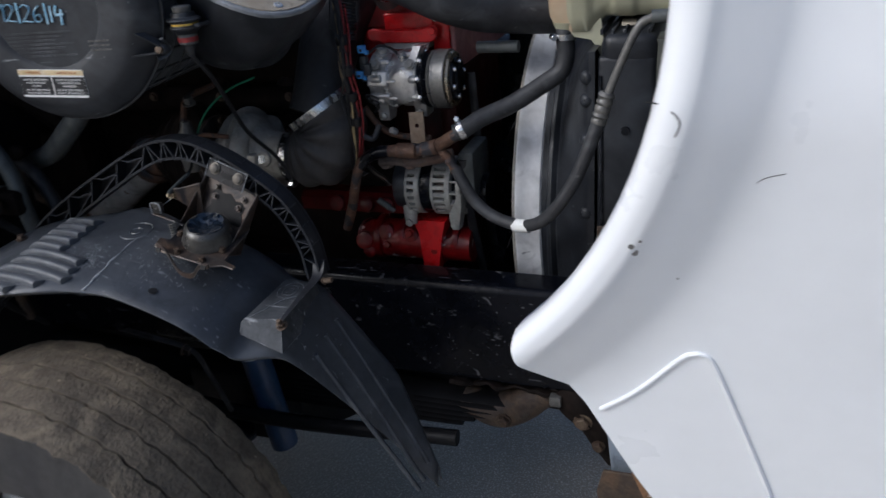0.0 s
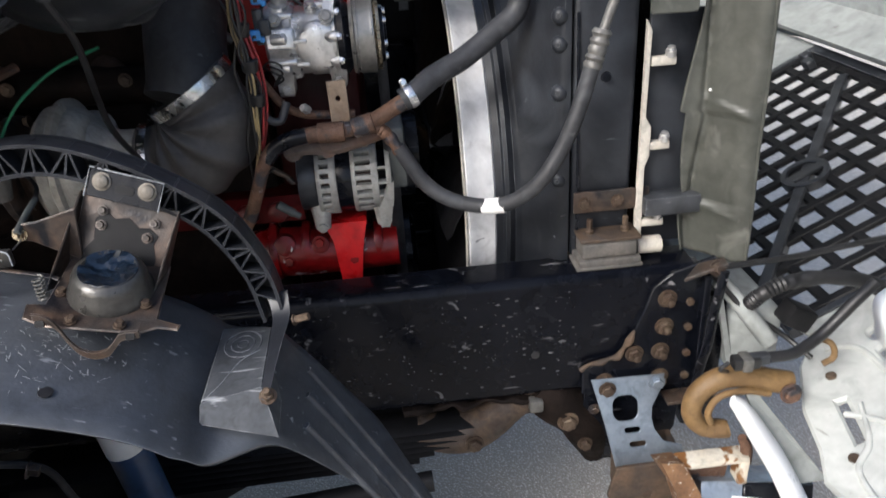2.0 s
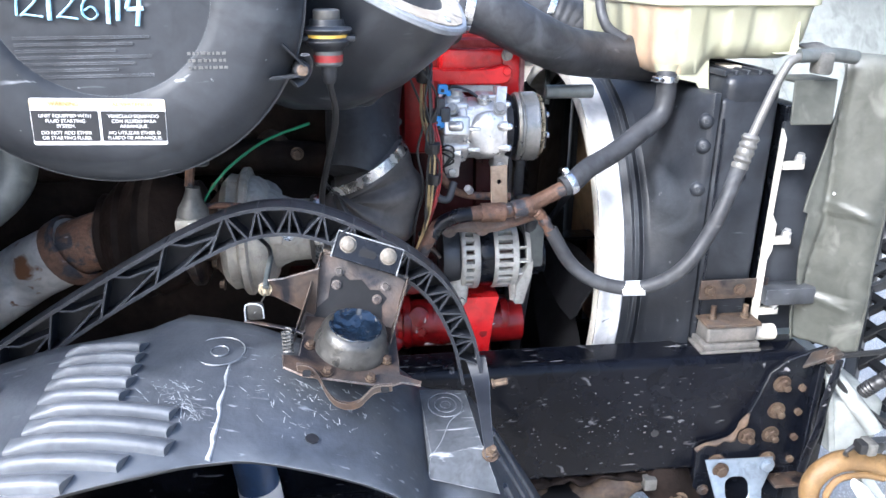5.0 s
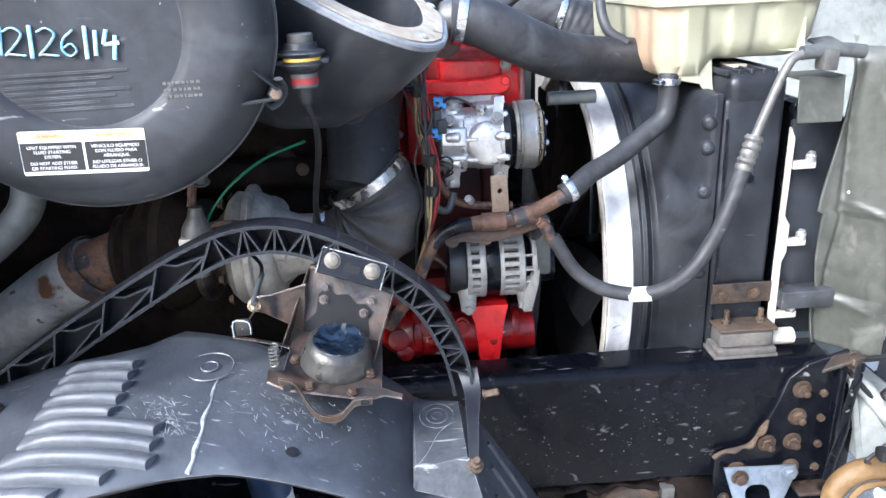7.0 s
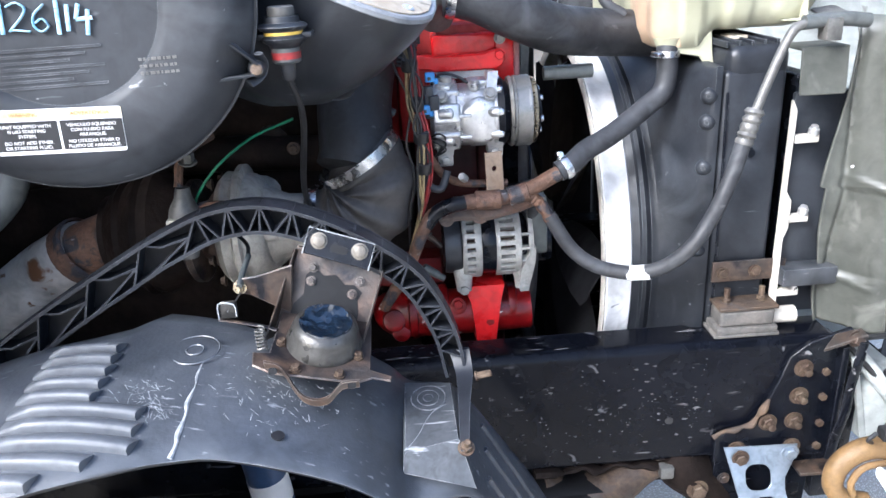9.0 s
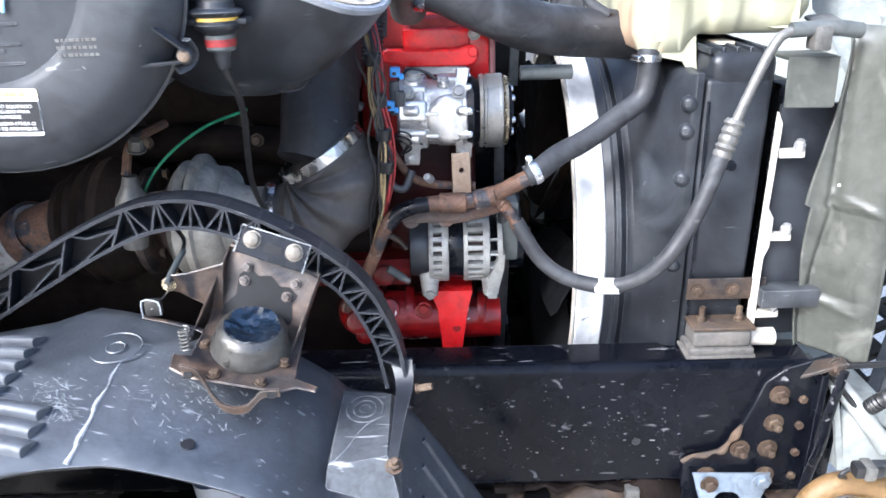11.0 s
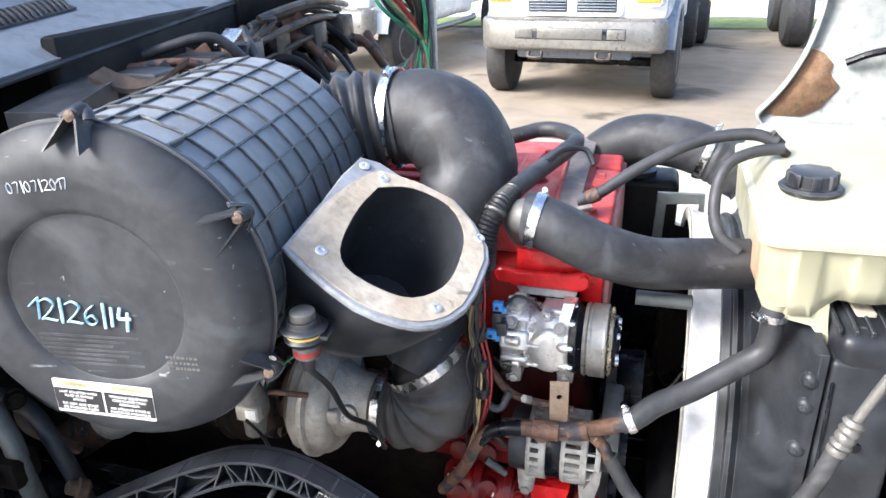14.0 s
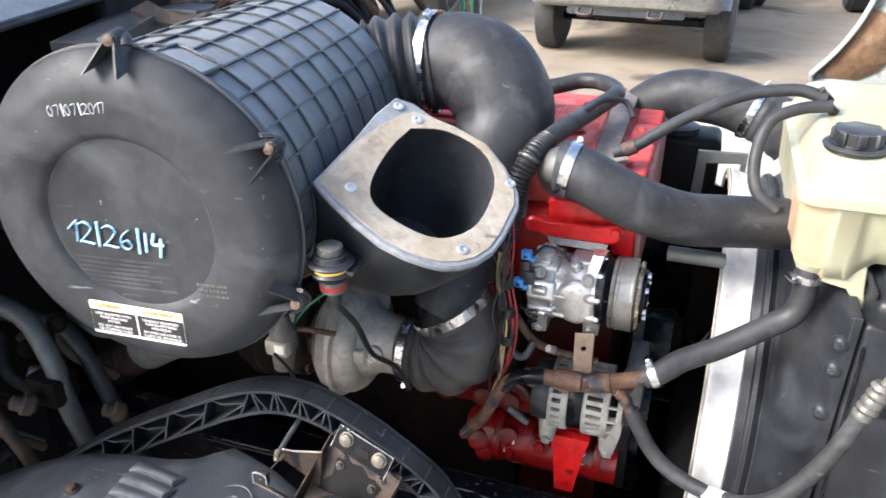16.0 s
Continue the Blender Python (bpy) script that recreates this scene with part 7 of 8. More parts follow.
part("base", box(0.378, 0.515, 0.012, 0.085, 0.982, 0.99, 0.003), DUSTY_BLOCK, mount)
part("lower_plate", box(0.384, 0.511, 0.014, 0.084, 0.99, 1.004, 0.003), DUSTY_BLOCK, mount)
part("rubber_block", box(0.39, 0.505, 0.018, 0.08, 1.004, 1.042, 0.008, 3), DUSTY_BLOCK, mount)
part("cap_plate", box(0.386, 0.51, 0.015, 0.082, 1.042, 1.05, 0.003), CASTING, mount, "rust-tanned steel cap")
for x in (0.412, 0.485):
    part("stud", lathe([(0, 0.009), (0.008, 0.009), (0.01, 0.006), (0.03, 0.006), (0.031, 0.004)], (x, 0.048, 1.05), (0, 0, 1), 12), RUST_BOLT, mount)
part("face_plate", box(0.382, 0.535, 0.060, 0.066, 1.09, 1.135, 0.002), BRACKET, mount)
for x in (0.402, 0.47):
    part("face_bolt", bolt((x, 0.058, 1.112), (0, -1, 0), 0.01, 0.008), RUST_BOLT, mount)
part("pale_foot", lathe([(0, 0.018), (0.05, 0.018)], (0.515, 0.06, 1.005), (1, 0, 0), 16), CREAM, mount, "pale plastic foot")

# ---- coolant tank ----
tank = thing("coolant_tank", (0.42, 0.3, 1.55), "yellowed translucent plastic coolant tank with a black cap", "coolant tank")
loops = []
for z, gx, gy in ((1.560, -0.035, -0.04), (1.568, -0.02, -0.02), (1.60, -0.006, -0.008), (1.688, 0.0, 0.0), (1.692, 0.008, 0.008), (1.706, 0.008, 0.008), (1.71, -0.006, -0.006), (1.73, -0.013, -0.012), (1.75, -0.022, -0.018), (1.759, -0.028, -0.023), (1.7645, -0.036, -0.031), (1.768, -0.06, -0.055)):
    x0, x1, y0, y1 = 0.258 - gx, 0.585 + gx, 0.122 - gy, 0.665 + gy
    lp = rounded(x1 - x0, y1 - y0, 0.03, (x0 + x1) / 2, (y0 + y1) / 2, 5)
    lp = [((1 - f) * a[0] + f * b[0], (1 - f) * a[1] + f * b[1]) for a, b in zip(lp, lp[1:] + lp[:1]) for f in ([q / 48 for q in range(48)] if math.dist(a, b) > 0.1 else [0.0])]
    if z < 1.69:
        lp = [(x + 0.0025 * math.sin(y * 70) * (1 if abs(x - 0.43) > 0.12 else 0), y + 0.003 * math.tanh(4 * math.sin((x - 0.262) * 68)) * (1 if y < 0.2 else 0)) for x, y in lp]
    loops.append([(x, y, z + (0.034 * min(1.0, max(0.0, (x - 0.35) / 0.035)) - 0.008 if z < 1.61 else 0.0)) for x, y in lp])
body = part("body", rings(loops), [TANK, TANK_STAIN], tank, smooth=50)
for p in body.data.polygons:
    c = p.center
    p.material_index = 1 if c.z < 1.685 and c.x < 0.306 + 0.004 * math.sin(c.z * 160) and c.y < 0.3 else 0
part("foot", lathe([(-0.03, 0.019), (-0.012, 0.02), (-0.004, 0.0225), (0.012, 0.03)], (0.298, 0.162, 1.566), (0, 0, 1), 24), TANK, tank)
part("strap", plate([(0.305, 1.55), (0.355, 1.54), (0.362, 1.53), (0.385, 1.49), (0.392, 1.49), (0.382, 1.54), (0.375, 1.60), (0.32, 1.60)], basis((0, 0.15, 0), (1, 0, 0), (0, 0, 1)), 0.006), TANK, tank)
part("side_lug", rings([[(0.5, 0.112, 1.6), (0.545, 0.112, 1.598), (0.545, 0.135, 1.598), (0.5, 0.135, 1.6)], [(0.54, 0.12, 1.602), (0.545, 0.12, 1.66), (0.545, 0.135, 1.66), (0.54, 0.135, 1.602)]]), TANK, tank)
CAPX, CAPY = 0.324, 0.192
cap_ob = part("cap", lathe([(1.765, 0.046), (1.772, 0.05), (1.776, 0.046), (1.776, 0.036), (1.797, 0.035), (1.80, 0.031), (1.801, 0.0)], (CAPX, CAPY, 0), (0, 0, 1), 40), PLASTIC, tank, "black screw cap")
for k in range(8):
    a = radians(45 * k)
    m = Matrix.Translation((CAPX, CAPY, 0)) @ Matrix.Rotation(a, 4, "Z")
    part("grip", box(0.03, 0.04, -0.007, 0.007, 1.777, 1.799, 0.003, m=m), PLASTIC, cap_ob)
for dx, dz in ((0.0, 0.02), (0.012, 0.0)):
    part("nipple", lathe([(0, 0.009), (0.02, 0.008), (0.03, 0.01)], (0.3 + dx, 0.375, 1.768 + dz), (-0.6, -0.1, 0.6), 12), BRACKET, tank)
part("neck_bracket", plate(rounded(0.05, 0.11, 0.01), basis((0.61, 0.13, 1.60), (1, 0, 0.1), (0, 1, 0.2)), 0.005), LINE_METAL, tank, "grey support bracket")

# ---- white hood, tilted forward ----
hood = thing("hood", (1.0, 0.43, 0.7), "white truck hood tilted fully forward, with cracked wheel-arch lips", "hood")
HCX, HCZ, HCR = 0.009, 1.778, 0.564


def arch_edge(z):
    if z > 1.385:
        return HCX + math.sqrt(max(0.0, HCR ** 2 - (z - HCZ) ** 2))
    return float(np.interp(z, [0.9, 1.135, 1.267, 1.300, 1.318, 1.338, 1.352, 1.373, 1.385], [0.68, 0.55, 0.488, 0.468, 0.447, 0.425, 0.414, 0.409, 0.4135]))


def skin_y(x, z):
    d = math.hypot(x - HCX, z - HCZ) - HCR
    flare = 0.036 * (1 - np.interp(d, [0.03, 0.042, 0.10, 0.13], [0, 0.2, 0.92, 1.0]))
    return -0.834 - flare + 0.2 * max(0.0, 1.66 - z) - 0.012 * math.exp(-(d / 0.008) ** 2) * -1


def fender(mirror, name):
    bm2 = bmesh.new()
    rows_f = []
    zs = [0.94 + 0.04 * k for k in range(8)] + [1.25 + 0.007 * k + 0.001 for k in range(22)] + [1.42 + 0.03 * k for k in range(29)]
    for z in zs:
        e = arch_edge(z)
        ds = [0.0, 0.002, 0.006, 0.014, 0.022, 0.03, 0.034, 0.038, 0.042, 0.05, 0.06, 0.075, 0.09, 0.1, 0.115, 0.13, 0.15, 0.17, 0.2, 0.25, 0.32, 0.42, 0.55, 0.7, 0.85]
        row = [(e + 0.004, skin_y(e, z) + 0.045, z), (e - 0.001, skin_y(e, z) + 0.02, z)]
        row += [(e + d, skin_y(e + d, z) + (0.006 if d == 0 else 0.0) + 0.25 * max(0, d - 0.3) ** 2, z) for d in ds]
        rows_f.append([bm2.verts.new((x, 0.86 - y, zz + 0.17) if mirror else (x, y, zz)) for x, y, zz in row])
    for i in range(len(rows_f) - 1):
        for j in range(len(rows_f[0]) - 1):
            bm2.faces.new((rows_f[i][j], rows_f[i][j + 1], rows_f[i + 1][j + 1], rows_f[i + 1][j]))
    ob = part(name, bm2, LINER if mirror else WHITE, hood, smooth=60)
    ob.modifiers.new("thickness", "SOLIDIFY").thickness = 0.007
    return ob


near = fender(False, "fender")
far = fender(True, "fender")
far["label"] = "bare greyish inside of the far fender"
# bead of the lower panel and cracks in the paint
bead = [(0.508, 1.262), (0.552, 1.304), (0.595, 1.36), (0.61, 1.372), (0.625, 1.37), (0.637, 1.348), (0.667, 1.27), (0.714, 1.141), (0.745, 1.04)]
part("panel_bead", tube([(x, skin_y(x, z) - 0.001, z) for x, z in bead], 0.003, 8), WHITE, near)
CRACK = mat("crack", (0.03, 0.028, 0.026), 0.9)
for pts in (((0.557, 1.677), (0.567, 1.674), (0.58, 1.669), (0.586, 1.66), (0.583, 1.648)), ((0.641, 1.579), (0.6445, 1.585), (0.649, 1.588), (0.659, 1.597), (0.675, 1.6015))):
    part("crack", tube([(x, skin_y(x, z) - 0.0002, z, 0.0007 if x < 0.6 else 0.00035) for x, z in pts], 0.0006, 5, 4), CRACK, near, "dark crack in the paint")
for x, z, r in ((0.547, 1.531, 0.003), (0.55, 1.523, 0.0036), (0.555, 1.537, 0.0016), (0.59, 1.48, 0.001)):
    part("paint_chip", lathe([(0, r), (0.0008, r)], (x, skin_y(x, z) + 0.0003, z), (0, -1, 0), 9), LINE_METAL, near, "grey paint chip")
GS = Vector((1, 0, 0.5)).normalized()
gm = basis((1.165, 0.535, 0.905), GS, (0, 1, 0))
# underside of the hood top, rising from the grille
bm = bmesh.new()
top = []
for i in range(15):
    f = i / 14
    row = []
    for j in range(25):
        y = -0.84 + 2.56 * j / 24
        side = abs(j / 12 - 1)
        x = 1.62 - 0.62 * f + 0.18 * math.sin(math.pi * f) - 0.35 * max(0, side - 0.7) ** 2 / 0.09 * 0.6
        row.append(bm.verts.new((x, y, 1.08 + 1.25 * f)))
    top.append(row)
for i in range(14):
    for j in range(24):
        bm.faces.new((top[i][j], top[i][j + 1], top[i + 1][j + 1], top[i + 1][j]))
roof = part("top_panel", bm, LINER, hood, "bare fibreglass underside of the hood", smooth=60)
roof.modifiers.new("thickness", "SOLIDIFY").thickness = 0.008
for y in (0.0, 0.86):
    part("stiffener", tube([(1.58, y, 1.12), (1.6, y, 1.5), (1.45, y + 0.05, 1.9), (1.05, y + 0.1, 2.3)], 0.04, 10, flat=0.6), LINER, hood)
# headlamp bucket and grille surround in the grille's plane
SUR = [(-0.31, -0.5), (-0.26, -0.505), (0.42, -0.505), (0.42, -1.3), (-0.3, -1.3), (-0.48, -1.12), (-0.452, -1.017), (-0.468, -0.874), (-0.44, -0.81), (-0.418, -0.714), (-0.364, -0.606), (-0.30, -0.552)]
part("headlamp_bucket", plate(SUR, gm @ Matrix.Translation((0, 0, -0.01)), 0.02, [rounded(0.07, 0.03, 0.01, -0.18, -0.62), [(-0.356, -0.73), (-0.338, -0.733), (-0.362, -0.832), (-0.38, -0.833)], [(-0.225, -0.66), (-0.14, -0.63), (-0.14, -0.73), (-0.235, -0.74)]], 0.006), BUCKET, hood)
for pts in (((-0.36, -0.766), (-0.318, -0.815), (-0.3, -0.87), (-0.28, -1.0)), ((-0.325, -0.76), (-0.362, -0.845), (-0.41, -0.89), (-0.42, -1.0)), ((-0.30, -0.6), (-0.25, -0.64), (-0.24, -0.76), (-0.2, -0.85))):
    part("bucket_ridge", tube([gm @ Vector((x, y, 0.012)) for x, y in pts], 0.006, 8), BUCKET, hood)
for x, y in ((-0.33, -0.67), (-0.4, -0.86)):
    part("bucket_bolt", bolt(gm @ Vector((x, y, 0.011)), gm.to_3x3() @ Vector((0, 0, 1)), 0.008, 0.006), RUST_BOLT, hood)
part("bucket_recess", rings([[gm @ Vector((x * s + 0.02, y * s - 0.86, d)) for x, y in rounded(0.4, 0.3, 0.08)] for d, s in ((0.012, 1.0), (0.03, 1.0), (0.035, 0.94), (0.012, 0.85))], False), BUCKET, hood)
part("far_surround", plate([(-0.31, 0.66), (0.42, 0.66), (0.42, 1.25), (-0.31, 1.25)], gm @ Matrix.Translation((0, 0, -0.01)), 0.02), LINER, hood)
part("upper_surround", plate([(0.40, -1.3), (0.62, -1.3), (0.62, 1.25), (0.40, 1.25)], gm @ Matrix.Translation((0, 0, -0.005)) @ Matrix.Rotation(radians(-8), 4, "Y"), 0.02), LINER, hood)
# rust-brown tear on the far fender's inside
TEAR = [(0.42, 1.555), (0.48, 1.64), (0.53, 1.725), (0.548, 1.758), (0.575, 1.75), (0.60, 1.742), (0.628, 1.71), (0.622, 1.682), (0.632, 1.665), (0.655, 1.64), (0.637, 1.615), (0.606, 1.57), (0.55, 1.54), (0.47, 1.535)]
bm = bmesh.new()
bm.faces.new([bm.verts.new((x, 0.86 - skin_y(x, z - 0.17) - 0.012, z)) for x, z in TEAR])
tear = part("bare_patch", bm, mat("torn_brown_fibre", (0.25, 0.14, 0.075), 0.85, second=(0.34, 0.22, 0.13), amount=0.9, scale=18, bump=0.6, bump_scale=60), far, "brown bare patch where the lining tore off")
tear.modifiers.new("thickness", "SOLIDIFY").thickness = 0.003
part("fender_brace", tube([(0.66, 1.64, 1.72), (0.75, 1.62, 1.76), (0.95, 1.6, 1.8)], 0.012, 8), BLACK_PAINT, far)

# ---- grille: black crossed bars with a ring emblem ----
grille = thing("grille", (1.165, 0.535, 0.75), "black plastic grille of crossed bars with a round badge", "grille")
U0, U1, V0, V1, PITCH, BAR = -0.33, 0.42, -0.505, 0.66, 0.084, 0.0125
part("frame", plate([(U0, V0), (U1, V0), (U1, V1), (U0, V1)], gm @ Matrix.Translation((0, 0, -0.02)), 0.03, [[(U0 + 0.02, V0 + 0.02), (U1 - 0.035, V0 + 0.02), (U1 - 0.035, V1 - 0.02), (U0 + 0.02, V1 - 0.02)]]), PLASTIC, grille)
u = U0 + 0.03
while u < U1 - 0.03:
    part("bar", box(u - BAR, u + BAR, V0, V1, -0.014, 0.004, 0.003, 1, m=gm), DEEP_BLACK, grille)
    u += PITCH
v = V0 + 0.04
while v < V1 - 0.02:
    part("bar", box(U0, U1, v - BAR, v + BAR, -0.012, 0.006, 0.003, 1, m=gm), DEEP_BLACK, grille)
    v += PITCH
part("badge_bar", box(-0.52, 0.52, -0.016, 0.016, -0.02, 0.012, 0.004, 1, m=gm @ Matrix.Rotation(radians(48), 4, "Z")), PLASTIC, grille)
part("badge_ring", lathe([(-0.01, 0.048), (0.016, 0.048), (0.018, 0.055), (0.016, 0.064), (-0.01, 0.064)], gm @ Vector((0, 0, 0)), gm.to_3x3() @ Vector((0, 0, 1)), 32, False), PLASTIC, grille)
part("badge_centre", plate(rounded(0.11, 0.03, 0.01), gm @ Matrix.Translation((0, 0, 0.005)), 0.012), PLASTIC, grille)
for x, y in ((0.35, 0.6), (-0.1, 0.4), (0.33, 0.55)):
    part("clip", box(x - 0.015, x + 0.015, y - 0.02, y + 0.02, 0.0, 0.03, 0.003, 1, m=gm), PLASTIC, grille)

# ---- bumper brackets, tow hook and pump at the front end ----
zb = thing("step_bracket", (0.5, -0.06, 0.55), "zinc-plated steel bracket with slots bolted below the rail", "bracket")
zm = basis((0.49, -0.03, 0.725), (1, -0.02, 0.0), (0.12, -0.42, -1))
part("plate", plate([(-0.085, -0.012), (0.075, -0.01), (0.068, 0.017), (0.043, 0.06), (0.041, 0.085), (0.045, 0.108), (0.063, 0.137), (0.103, 0.15), (0.105, 0.178), (-0.045, 0.184), (-0.062, 0.09), (-0.08, 0.01)], zm, 0.005, [rounded(0.055, 0.056, 0.02, -0.015, 0.057), rounded(0.034, 0.012, 0.0058, -0.003, 0.106), rounded(0.036, 0.012, 0.0058, 0.007, 0.138)]), ZINC, zb)
part("top_bolt", bolt((0.438, -0.035, 0.715), (0, -1, 0), 0.014, 0.012), RUST_BOLT, zb)
part("top_bolt", bolt((0.545, -0.035, 0.72), (0, -1, 0), 0.014, 0.012), ZINC, zb)
rb = thing("bumper_bracket", (0.5, -0.2, 0.5), "rust-streaked steel bumper bracket", "bracket")
part("shelf", box(0.545, 0.69, -0.19, -0.15, 0.614, 0.628, 0.003), RUST_PALE, rb)
part("shelf_web", plate([(0.56, 0.6), (0.665, 0.6), (0.66, 0.52), (0.6, 0.53)], basis((0, -0.15, 0), (1, 0, 0), (0, 0, 1)), 0.006), RUST, rb)
for x, z in ((0.5, 0.51), (0.545, 0.48)):
    part("casting_bolt", bolt((x, -0.132, z), (-0.1, -1, 0.1), 0.014, 0.012), RUST_BOLT, rb)
part("casting_ear", tube([(0.49, -0.1, 0.45, 0.03), (0.5, -0.11, 0.42, 0.025), (0.54, -0.12, 0.405, 0.02)], 0.03, 10), CASTING, rb)
part("lower_casting", rings([[(0.46, -0.112, 0.555), (0.59, -0.112, 0.56), (0.59, -0.02, 0.57), (0.46, -0.02, 0.57)], [(0.455, -0.125, 0.54), (0.60, -0.125, 0.545), (0.60, -0.03, 0.55), (0.455, -0.03, 0.55)], [(0.45, -0.13, 0.48), (0.57, -0.13, 0.47), (0.57, -0.05, 0.47), (0.45, -0.05, 0.48)], [(0.455, -0.13, 0.44), (0.55, -0.13, 0.43), (0.55, -0.06, 0.43), (0.455, -0.06, 0.44)]]), CASTING, rb)
part("diagonal_arm", rings([[(0.5, -0.2, 0.652), (0.546, -0.2, 0.644), (0.546, -0.14, 0.62), (0.5, -0.14, 0.62)], [(0.53, -0.205, 0.585), (0.585, -0.205, 0.565), (0.585, -0.15, 0.555), (0.53, -0.15, 0.575)], [(0.565, -0.21, 0.46), (0.62, -0.215, 0.45), (0.62, -0.16, 0.45), (0.565, -0.16, 0.46)], [(0.6, -0.215, 0.34), (0.66, -0.22, 0.335), (0.66, -0.16, 0.335), (0.6, -0.16, 0.34)]]), FLAKING, rb, "rust with flaking white paint")
part("box_face", plate([(0.43, 0.592), (0.568, 0.595), (0.566, 0.5), (0.561, 0.425), (0.54, 0.41), (0.529, 0.366), (0.48, 0.372), (0.437, 0.411), (0.414, 0.522)], basis((0, -0.135, 0), (1, 0, 0), (0, 0, 1)), 0.008, [ngon(0.012, 10, 0.5, 0.45)], 0.002), CASTING, rb, "rusty bracket face")
part("bent_tube", tube([(0.545, -0.21, 0.49), (0.53, -0.225, 0.44), (0.545, -0.235, 0.38), (0.6, -0.24, 0.33), (0.68, -0.24, 0.3)], 0.015, 12), WIRE_BLACK, rb, "black bent tube")
part("tube_nut", bolt((0.548, -0.215, 0.497), (0.3, -0.5, 0.8), 0.014, 0.02), STEEL, rb)
part("upright_tab", tube([(0.69, -0.172, 0.6, 0.013), (0.688, -0.172, 0.64, 0.012), (0.675, -0.172, 0.668, 0.009)], 0.012, 10), RUST, rb)
part("shelf_end", box(0.672, 0.692, -0.19, -0.15, 0.555, 0.62, 0.004), RUST_PALE, rb)
hook = thing("tow_hook", (0.62, -0.15, 0.7), "tan-painted forged tow hook", "tow hook")
part("forging", tube([(0.765, -0.155, 0.78, 0.024), (0.73, -0.15, 0.788, 0.024), (0.67, -0.145, 0.803, 0.023), (0.62, -0.145, 0.80, 0.022), (0.583, -0.145, 0.768, 0.021), (0.575, -0.148, 0.725, 0.02), (0.60, -0.15, 0.69, 0.02), (0.64, -0.155, 0.682, 0.02), (0.652, -0.157, 0.684, 0.017)], 0.02, 16), HOOK, hook)
part("inner_rib", tube([(0.72, -0.168, 0.77), (0.67, -0.166, 0.782), (0.62, -0.166, 0.775), (0.6, -0.166, 0.74), (0.607, -0.168, 0.712)], 0.007, 8), HOOK, hook)
part("pivot_bolt", bolt((0.755, -0.18, 0.775), (0, -1, 0.2), 0.016, 0.014), RUST, hook)
arm = rb
part("white_strip", tube([(0.628, -0.2, 0.79, 0.018), (0.65, -0.21, 0.765, 0.032), (0.69, -0.22, 0.70, 0.04), (0.73, -0.23, 0.63, 0.044), (0.78, -0.25, 0.52, 0.05), (0.83, -0.27, 0.38, 0.045), (0.86, -0.28, 0.25, 0.045)], 0.03, 12, 6, flat=0.45), WHITE, arm)
part("inner_web", rings([[(0.67, -0.16, 0.78), (0.69, -0.17, 0.78), (0.69, -0.14, 0.78), (0.67, -0.14, 0.78)], [(0.78, -0.2, 0.55), (0.86, -0.2, 0.55), (0.86, -0.17, 0.55), (0.78, -0.17, 0.55)]]), LINER, arm)
cbox = thing("caution_box", (0.7, -0.22, 0.45), "silver metal box with white label and yellow caution strip", "box")
cm = basis((0.70, -0.205, 0.50), (1, -0.03, -0.12), (0.14, 0.45, 1))
part("casing", box(-0.11, 0.14, -0.16, 0.06, -0.10, 0, 0.01, 2, m=cm), ZINC, cbox)
part("dark_top", box(-0.02, 0.135, 0.0, 0.055, -0.09, 0.004, 0.004, 1, m=cm), BLACK_PAINT, cbox)
lab = part("label", plate([(-0.045, -0.07), (0.095, -0.085), (0.095, 0.015), (-0.045, 0.03)], cm @ Matrix.Translation((0, 0, 0.005)), 0.0008, (), 0), LABEL_WHITE, cbox, "white printed label")
yl = part("caution_strip", plate([(0.062, -0.083), (0.096, -0.086), (0.096, 0.014), (0.062, 0.017)], cm @ Matrix.Translation((0, 0, 0.0064)), 0.0008, (), 0), LABEL_YELLOW, cbox, "yellow caution strip")
letters("CAUTION", 0.02, cm @ Matrix.Translation((0.073, -0.033, 0.0075)) @ Matrix.Rotation(radians(-90), 4, "Z"), LABEL_BLACK, yl, bold=0.0006)
for k in range(7):
    part("print_bar", box(-0.035, 0.045 - 0.012 * (k % 3), 0.0, 0.003, 0.0058, 0.0064, 0, m=cm @ Matrix.Translation((0, -0.06 + 0.011 * k, 0))), CAR_GREY, lab)
con = thing("connector_plug", (0.64, -0.19, 0.87), "grey electrical plug on a black cable", "plug")
part("plug", box(0.62, 0.672, -0.205, -0.178, 0.862, 0.886, 0.005), WIRE_BLACK, con)
part("plug_band", box(0.635, 0.655, -0.209, -0.175, 0.86, 0.888, 0.004), LINE_METAL, con)
part("plug_end", box(0.655, 0.69, -0.2, -0.18, 0.865, 0.887, 0.003), PLASTIC, con)
part("cable", tube([(0.69, -0.19, 0.876), (0.74, -0.19, 0.88), (0.80, -0.17, 0.90), (0.86, -0.16, 0.96), (0.9, -0.15, 0.99)], 0.011, 10), WIRE_BLACK, con)
part("cable_tail", tube([(0.615, -0.19, 0.875), (0.6, -0.19, 0.86), (0.63, -0.16, 0.83)], 0.004, 8), WIRE_BLACK, con)
part("fuse_block", box(0.765, 0.825, -0.115, -0.07, 0.875, 0.92, 0.005, 2, m=Matrix.Translation((0.79, -0.09, 0.9)) @ Matrix.Rotation(0.5, 4, "Y") @ Matrix.Translation((-0.79, 0.09, -0.9))), DEEP_BLACK, con)
hc_ = thing("hood_cable", (0.9, 0.0, 0.98), "thin black stay rod from rail to hood", "cable")
